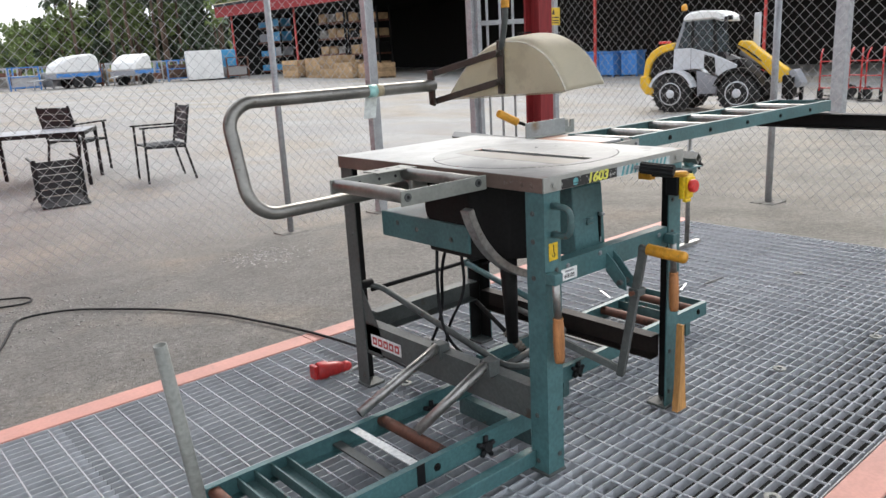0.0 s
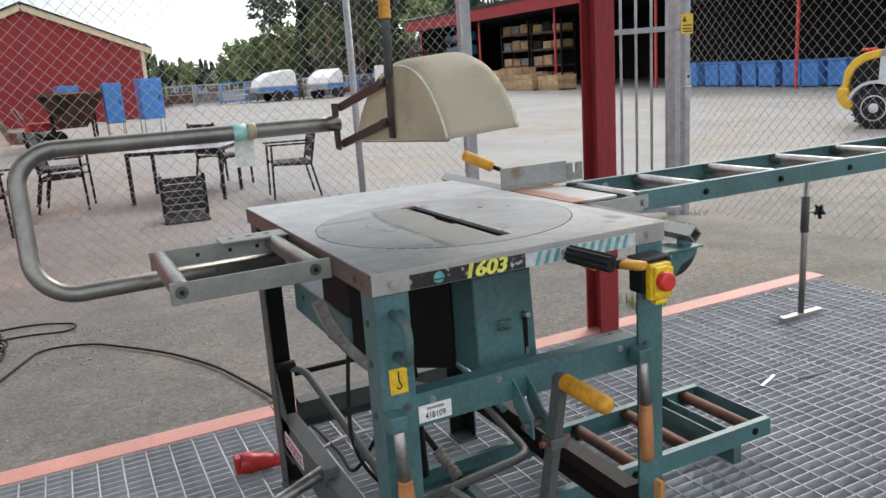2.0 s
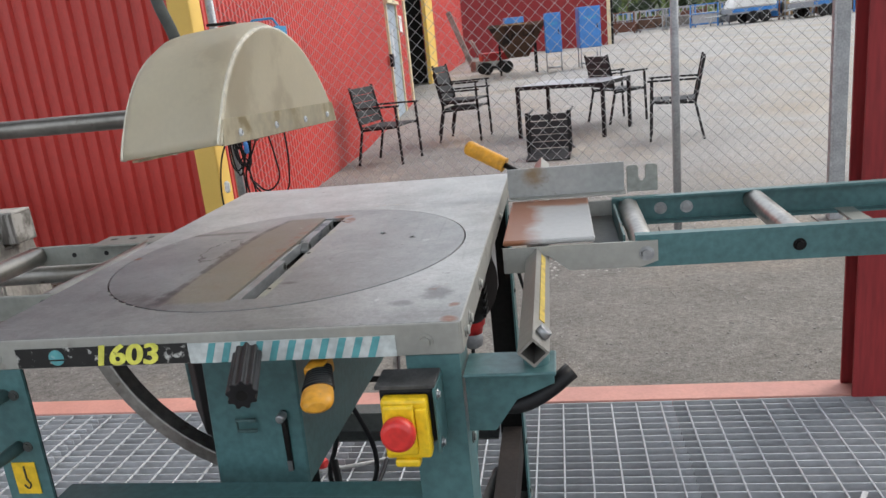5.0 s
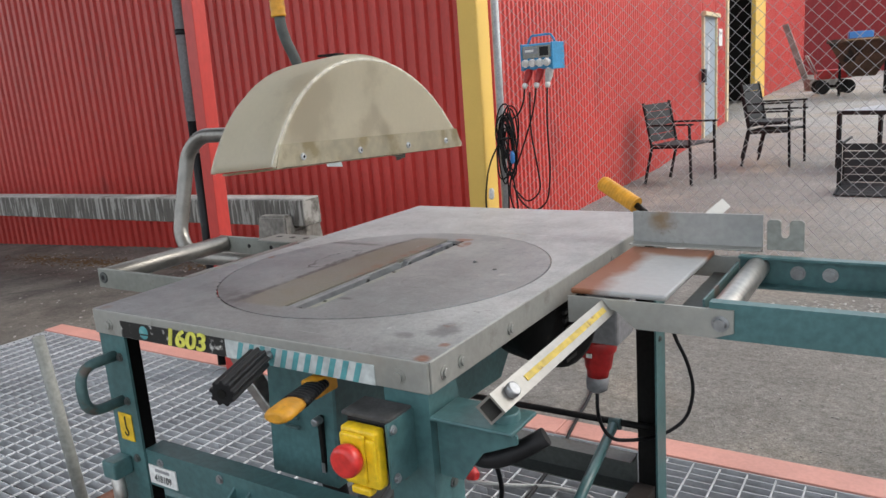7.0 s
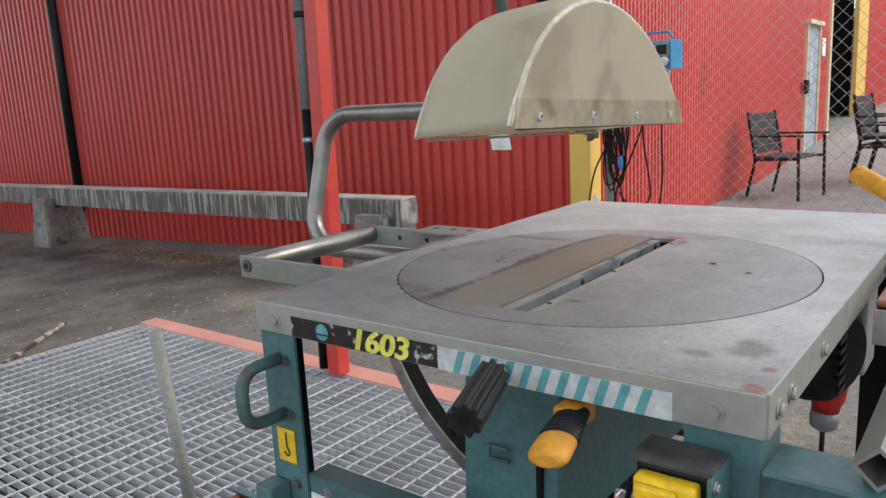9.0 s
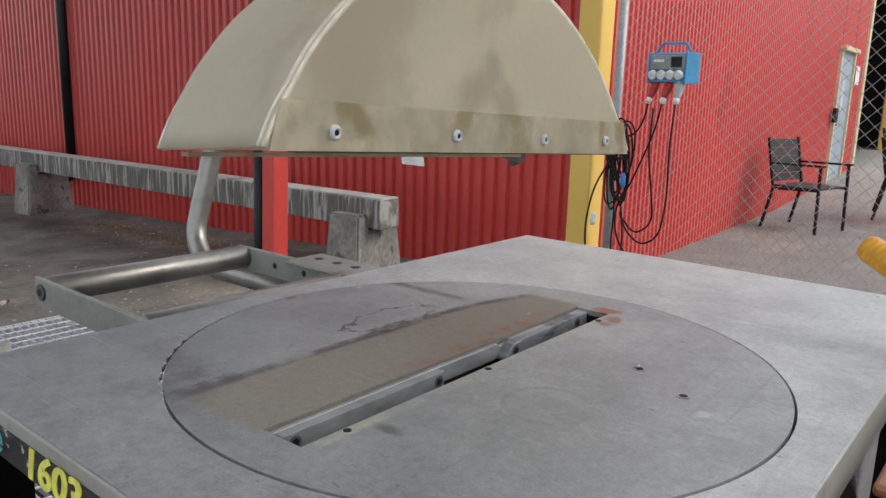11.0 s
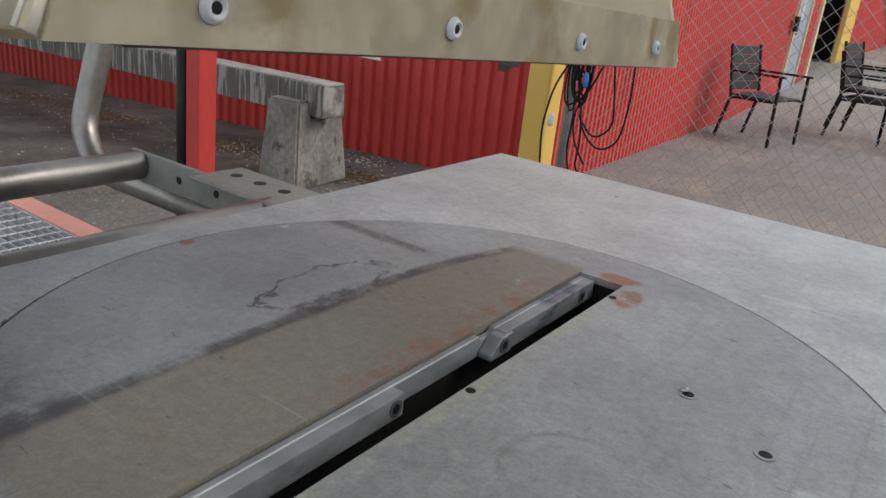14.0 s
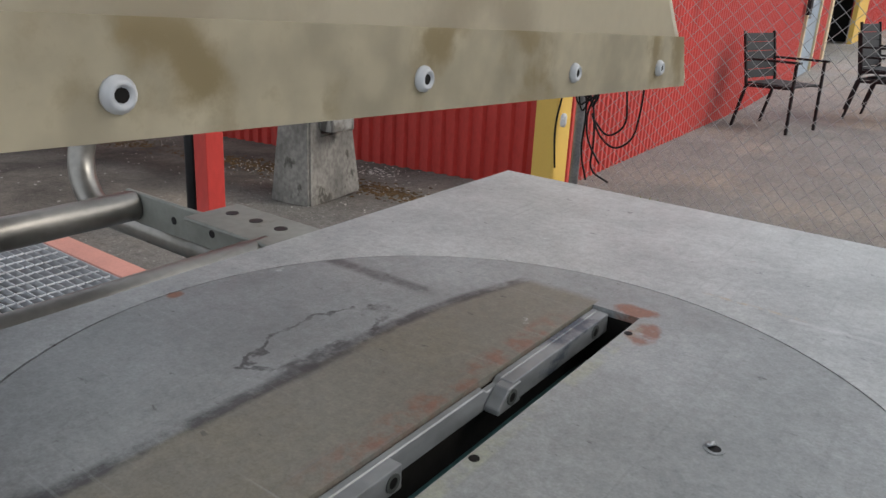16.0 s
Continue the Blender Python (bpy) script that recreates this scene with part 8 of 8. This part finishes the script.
def build_trailer(x, y, turn, l, h, label):
    t = thing("covered_trailer", (0, 0, 0), label, "trailer", "covered trailers")
    part("bed", box(-l / 2, l / 2, -0.75, 0.75, 0.5, 0.78, 0.02), LOADGREY, t)
    cov = [(-l / 2 + 0.02, 0.79), (l / 2 - 0.02, 0.79), (l / 2 - 0.05, 0.79 + h * 0.8), (l / 2 - 0.35, 0.79 + h), (-l / 2 + 0.9, 0.79 + h * 0.86), (-l / 2 + 0.15, 0.79 + h * 0.45)]
    part("canvas_cover", prism(cov, "y", -0.74, 0.74, 0.08), CANVAS, t, "white canvas cover")
    part("blue_stripe", box(-l / 2, l / 2, -0.765, -0.752, 0.60, 0.78), BLUE, t)
    for x0 in (-0.1, 0.55):
        for y0 in (-0.72, 0.72):
            part("wheel", rod((x0, y0 - 0.09, 0.31), (x0, y0 + 0.09, 0.31), 0.31, 18, bev=0.03), TYRE, t)
    part("drawbar", rod((-l / 2, 0, 0.52), (-l / 2 - 1.2, 0, 0.45), 0.05, 8), GALV, t)
    part("jockey_wheel", rod((-l / 2 - 0.9, 0, 0.45), (-l / 2 - 0.9, 0, 0.03), 0.04, 8), GALV, t)
    set_down(t, x, y, turn)


build_trailer(11.2, 44.0, 8, 2.4, 1.0, "long box trailer under a white canvas cover with a blue stripe")
build_trailer(14.05, 43.0, 40, 1.9, 0.9, "short trailer under a white canvas cover")
put_mesh("white_container", box(-1.0, 1.0, -1.0, 1.0, 0.05, 1.7, 0.03), CANVAS, pose(18.55, 43.5, ground_height(18.55, 43.5), 0, 0, -20), "white storage container by the barn", "container")
put_mesh("blue_skip", box(-0.6, 0.6, -0.8, 0.8, 0.02, 1.7, 0.05), BLUEBOX, pose(20.0, 43.8, ground_height(20, 43.8), 0, 0, -15), "grey-blue steel bin beside the white container", "bin")


def build_stillage(x, y, turn, mat, load):
    """Open steel stillage frame with a load of parts."""
    s = thing("stillage", (0, 0, 0), "open steel stillage loaded with scaffold parts in the yard", "stillage", "yard stillages")
    for sx in (-0.75, 0.75):
        for sy in (-0.5, 0.5):
            part("corner_post", box(sx - 0.035, sx + 0.035, sy - 0.035, sy + 0.035, 0, 1.25), mat, s)
    for z in (0.15, 0.7, 1.2):
        for sy in (-0.5, 0.5):
            part("rail", box(-0.75, 0.75, sy - 0.025, sy + 0.025, z, z + 0.05), mat, s)
    part("floor", box(-0.75, 0.75, -0.5, 0.5, 0.12, 0.15), mat, s)
    part("load", box(-0.68, 0.68, -0.43, 0.43, 0.151, 0.5 + 0.5 * rng.random(), 0.04), load, s)
    set_down(s, x, y, turn)


mats = (GALV, FENCEGALV, BLUE, RUST, GALV)
loads = (PALLET, FENCEGALV, CONCRETE, RUST, BLUE, WIRE, RUSTHOPPER)
for i in range(34):
    az = radians(4.0 + i * 0.66 + rng.uniform(-0.2, 0.2))
    r = 46 + 5 * (i % 3) + rng.uniform(-1, 1)
    build_stillage(r * math.sin(az), r * math.cos(az) + 1.5, rng.uniform(-30, 30), mats[i % 5], loads[i % 7])


# ---- trees ----
def leaf_cloud(bm, centre, radii, count, size, rnd):
    for _ in range(count):
        v = Vector((rnd.gauss(0, 1), rnd.gauss(0, 1), rnd.gauss(0, 1))).normalized() * (rnd.random() ** 0.45)
        c = Vector(centre) + Vector((v.x * radii[0], v.y * radii[1], v.z * radii[2]))
        n = Vector((rnd.gauss(0, 1), rnd.gauss(0, 1), rnd.gauss(0, 1))).normalized()
        a = n.orthogonal().normalized()
        b = n.cross(a)
        s = size * rnd.uniform(0.6, 1.4)
        q = [bm.verts.new(c + a * s * u + b * s * w) for u, w in ((-0.5, -0.35), (0.5, -0.3), (0.65, 0.25), (0.0, 0.5), (-0.6, 0.3))]
        bm.faces.new(q)


def build_tree(kind, h, seed):
    rnd = random.Random(seed)
    name = {"pine": "pine_tree", "birch": "birch_tree", "spruce": "spruce_tree"}[kind]
    t = thing(name, (0, 0, 0), {"pine": "tall bare-trunked pine at the wood's edge", "birch": "bright green leafy birch at the wood's edge", "spruce": "dark green spruce at the wood's edge"}[kind], "tree", "trees beyond the yard")
    trunk = B()
    line = [Vector((0, 0, -0.5))]
    for k in range(1, 7):
        line.append(Vector((rnd.uniform(-0.12, 0.12) * k * 0.5, rnd.uniform(-0.12, 0.12) * k * 0.5, h * k / 6.3)))
    for k in range(6):
        rod(line[k], line[k + 1], 0.19 * (1 - k / 7), 7, r2=0.19 * (1 - (k + 1) / 7), bm=trunk)
    crown = B()
    if kind == "pine":
        tiers = [(0.52 + 0.48 * rnd.random(), rnd.uniform(0.5, 2.0)) for _ in range(17)]
    elif kind == "birch":
        tiers = [(0.18 + 0.80 * rnd.random(), rnd.uniform(0.4, 2.2)) for _ in range(22)]
    else:
        tiers = [(0.08 + 0.9 * k / 22, 2.1 * (1 - k / 23) * rnd.uniform(0.6, 1.0)) for k in range(22)]
    for f, reach in tiers:
        a = rnd.uniform(0, 6.28)
        z = f * h
        base = Vector((0, 0, z * 0.96))
        tip = Vector((math.cos(a) * reach, math.sin(a) * reach, z + (0.5 if kind != "spruce" else -0.3)))
        rod(base, tip, 0.05, 5, r2=0.015, bm=trunk)
        if kind == "spruce":
            for q in range(3):
                aa = a + q * 2.1
                leaf_cloud(crown, (math.cos(aa) * reach * 0.6, math.sin(aa) * reach * 0.6, z), (reach * 0.5 + 0.2, reach * 0.5 + 0.2, 0.4), 26, 0.34, rnd)
            leaf_cloud(crown, (0, 0, z), (reach * 0.6, reach * 0.6, 0.4), 20, 0.34, rnd)
        else:
            leaf_cloud(crown, tip, (0.95, 0.95, 0.62 if kind == "pine" else 0.8), 44 if kind == "pine" else 62, 0.30, rnd)
    part("trunk", trunk, BARK, t)
    part("crown", crown, LEAF_A if kind == "birch" else LEAF_B, t)
    return t


protos = [build_tree("pine", 15, 1), build_tree("pine", 17, 2), build_tree("pine", 14, 8), build_tree("birch", 9.5, 3), build_tree("birch", 8, 4), build_tree("spruce", 13, 5), build_tree("spruce", 10, 6)]
used = set()
spots = []
for i in range(66):
    az = 5.5 + 27.0 * (i / 66) + rng.uniform(-0.3, 0.3)
    if az < 11.5:
        k, r = rng.choice((3, 4, 4, 6)), rng.uniform(112, 145)
    elif az < 14.5:
        k, r = rng.choice((3, 4, 3, 4, 6)), rng.uniform(88, 104)
    elif az < 17:
        k, r = rng.choice((3, 4, 3, 5, 6, 2)), rng.uniform(74, 96)
    else:
        k, r = rng.choice((0, 1, 2, 0, 1, 5, 3)), rng.uniform(66, 92)
    spots.append((k, az, r))
for i in range(12):
    spots.append((rng.choice((0, 1, 2, 5)), 17.5 + 14 * i / 30 + rng.uniform(-0.3, 0.3), rng.uniform(92, 112)))
for k, az, r in spots:
    a = radians(az)
    x, y = r * math.sin(a), r * math.cos(a)
    m = Matrix.Translation((x, y, 0.4)) @ Matrix.Rotation(rng.uniform(0, 6.28), 4, "Z") @ Matrix.Scale(0.8 if az < 10.5 else 0.9 if az < 14 else 1.0, 4)
    if k not in used:
        used.add(k)
        protos[k].matrix_basis = m
    else:
        copy_thing(protos[k], m)
for k, t in enumerate(protos):
    if k not in used:
        t.matrix_basis = pose(30 + k * 4, 100, 0.4)


# far woods and undergrowth, too many to count
def far_woods():
    rnd = random.Random(21)
    bm = B()
    for i in range(150):
        az = radians(-6 + 44 * i / 150)
        r = rnd.uniform(118, 150)
        h = rnd.uniform(3, 6) if az < radians(14) else rnd.uniform(5, 9)
        leaf_cloud(bm, (r * math.sin(az), r * math.cos(az), h * 0.5), (3.0, 3.0, h * 0.5), 60, 1.5, rnd)
    ob = part("far_woods", bm, LEAF_B)
    tagged(ob, "dark green wooded horizon behind the yard", "woods", kind="stuff")
    bm = B()
    for i in range(90):
        az = radians(4 + 26 * i / 90)
        r = rnd.uniform(60, 72)
        leaf_cloud(bm, (r * math.sin(az), r * math.cos(az), 0.9), (1.3, 1.3, 0.9), 34, 0.4, rnd)
    tagged(part("undergrowth", bm, LEAF_A), "green bushes and saplings along the wood's edge", "bushes", kind="stuff")


far_woods()


# ---- grit, debris and weeds ----
def scatter_stones(name, count, spot, smin, smax, mat, label, seed):
    rnd = random.Random(seed)
    bm = B()
    for _ in range(count):
        x, y = spot(rnd)
        s = rnd.uniform(smin, smax)
        z = ground_height(x, y) - 0.004
        top = [bm.verts.new((x + s * 0.6 * math.cos(a) * rnd.uniform(0.6, 1.2), y + s * 0.6 * math.sin(a) * rnd.uniform(0.6, 1.2), z + s * rnd.uniform(0.15, 0.4))) for a in (0.4, 2.0, 3.6, 5.2)]
        low = [bm.verts.new((x + s * math.cos(a) * rnd.uniform(0.7, 1.2), y + s * math.sin(a) * rnd.uniform(0.7, 1.2), z)) for a in (0.2, 1.8, 3.4, 5.0)]
        bm.faces.new(top)
        for i in range(4):
            bm.faces.new((low[i], low[(i + 1) % 4], top[(i + 1) % 4], top[i]))
    tagged(part(name, bm, mat), label, "gravel", kind="stuff")


scatter_stones("gravel", 2600, lambda r: (r.uniform(-3, 3.4), 1.58 + abs(r.gauss(0, 1.2))), 0.002, 0.008, STONE, "loose grit and small stones on the asphalt", 31)
scatter_stones("gravel_heap", 420, lambda r: (r.gauss(-0.55, 0.35), r.gauss(3.1, 0.28)), 0.004, 0.014, STONE, "scattered crushed stone by the cable", 32)
scatter_stones("gravel_heap", 240, lambda r: (r.gauss(0.85, 0.16), r.gauss(3.3, 0.16)), 0.004, 0.013, STONE, "scattered crushed stone by a fence post", 33)
scatter_stones("wood_chips", 420, lambda r: (r.uniform(-6.5, -1.7), 3.25 + r.gauss(0, 0.28)), 0.003, 0.010, DEBRIS, "pale chips and litter along the wall", 34)
scatter_stones("wood_chips", 260, lambda r: (r.gauss(-3.15, 0.25), r.gauss(3.30, 0.09)), 0.003, 0.009, DEBRIS, "white chips heaped beside the concrete block", 37)
scatter_stones("wood_chips", 130, lambda r: (r.gauss(-2.75, 0.12), r.gauss(3.75, 0.10)), 0.004, 0.012, DEBRIS, "white chips at the foot of the wall", 38)
scatter_stones("leaf_litter", 2600, lambda r: (r.choice((-6.2, -5.3, -4.6, -3.6, -2.9, -2.2)) + r.gauss(0, 0.32), 3.30 + r.gauss(0, 0.09)), 0.005, 0.018, MOSS, "brown rotting leaves along the concrete beam", 35)
scatter_stones("floor_grit", 260, lambda r: (r.uniform(-7, -2.9), r.uniform(0.2, 2.6)), 0.004, 0.012, STONE, "grit and chips on the asphalt", 36)


def tuft(x, y, count, spread, h, seed):
    rnd = random.Random(seed)
    bm = B()
    for _ in range(count):
        px, py = x + rnd.gauss(0, spread), y + rnd.gauss(0, spread)
        a, l = rnd.uniform(0, 6.28), h * rnd.uniform(0.5, 1.2)
        lean = rnd.uniform(0.15, 0.7) * l
        w = 0.003
        z = ground_height(px, py) - 0.004
        d = Vector((math.cos(a), math.sin(a), 0))
        s = Vector((-d.y, d.x, 0)) * w
        p = Vector((px, py, z))
        mid = p + d * lean * 0.4 + Vector((0, 0, l * 0.65))
        v = [bm.verts.new(q) for q in (p - s, p + s, mid + s * 0.7, mid - s * 0.7)]
        tip = bm.verts.new(p + d * lean + Vector((0, 0, l)))
        bm.faces.new(v)
        bm.faces.new((v[3], v[2], tip))
    tagged(part("grass_tuft", bm, GRASS), "tuft of green weeds growing from the asphalt", "weeds", kind="stuff")


tuft(2.05, 1.66, 150, 0.05, 0.05, 41)
tuft(3.75, 3.5, 150, 0.07, 0.06, 42)
tuft(4.3, 3.6, 70, 0.07, 0.05, 43)
tuft(-1.05, 4.35, 30, 0.05, 0.03, 45)


# ---- grating panels: bearing bars along the platform, cross rods over them ----
def build_grating():
    cuts = [X0 + i * (X1 - X0) / 6 for i in range(7)]
    pitch = 0.0355
    length = cuts[1] - cuts[0]
    rodstep = length / 13
    bar_bm = box(-length / 2 + 0.0008, length / 2 - 0.0008, -0.0014, 0.0014, -0.032, -0.0006)
    bar_me = bpy.data.meshes.new("bearing_bar")
    bar_bm.to_mesh(bar_me)
    bar_bm.free()
    bar_me.materials.append(GRATE)
    rod_bm = box(-0.0024, 0.0024, Y0 + 0.012, Y1 - 0.012, -0.0080, -0.0010, 0.001, 1)
    rod_me = bpy.data.meshes.new("cross_rod")
    rod_bm.to_mesh(rod_me)
    rod_bm.free()
    rod_me.materials.append(GRATE)
    for k in range(6):
        xm = (cuts[k] + cuts[k + 1]) / 2
        p = thing("grating_panel", (xm, 0, 0), "galvanised steel grating panel of the platform floor", "grating", "grating panels", "structure")
        y = Y0 + 0.02
        while y < Y1 - 0.012:
            b = new("bearing_bar", bar_me)
            b.parent, b.location = p, (0, y, 0)
            y += pitch
        for i in range(13):
            b = new("cross_rod", rod_me)
            b.parent, b.location = p, (-length / 2 + (i + 0.5) * rodstep, 0, 0.0004)
        for y in (Y0 + 0.005, Y1 - 0.005):
            b = new("bearing_bar", bar_me)
            b.parent, b.location = p, (0, y, 0.0005)
        for s in ((-1,) if k == 0 else (1,) if k == 5 else ()):
            part("end_band", box(xm + s * length / 2 - s * 0.0035, xm + s * length / 2 - s * 0.0005, Y0 + 0.01, Y1 - 0.01, -0.032, -0.0005), GRATE, p)


build_grating()
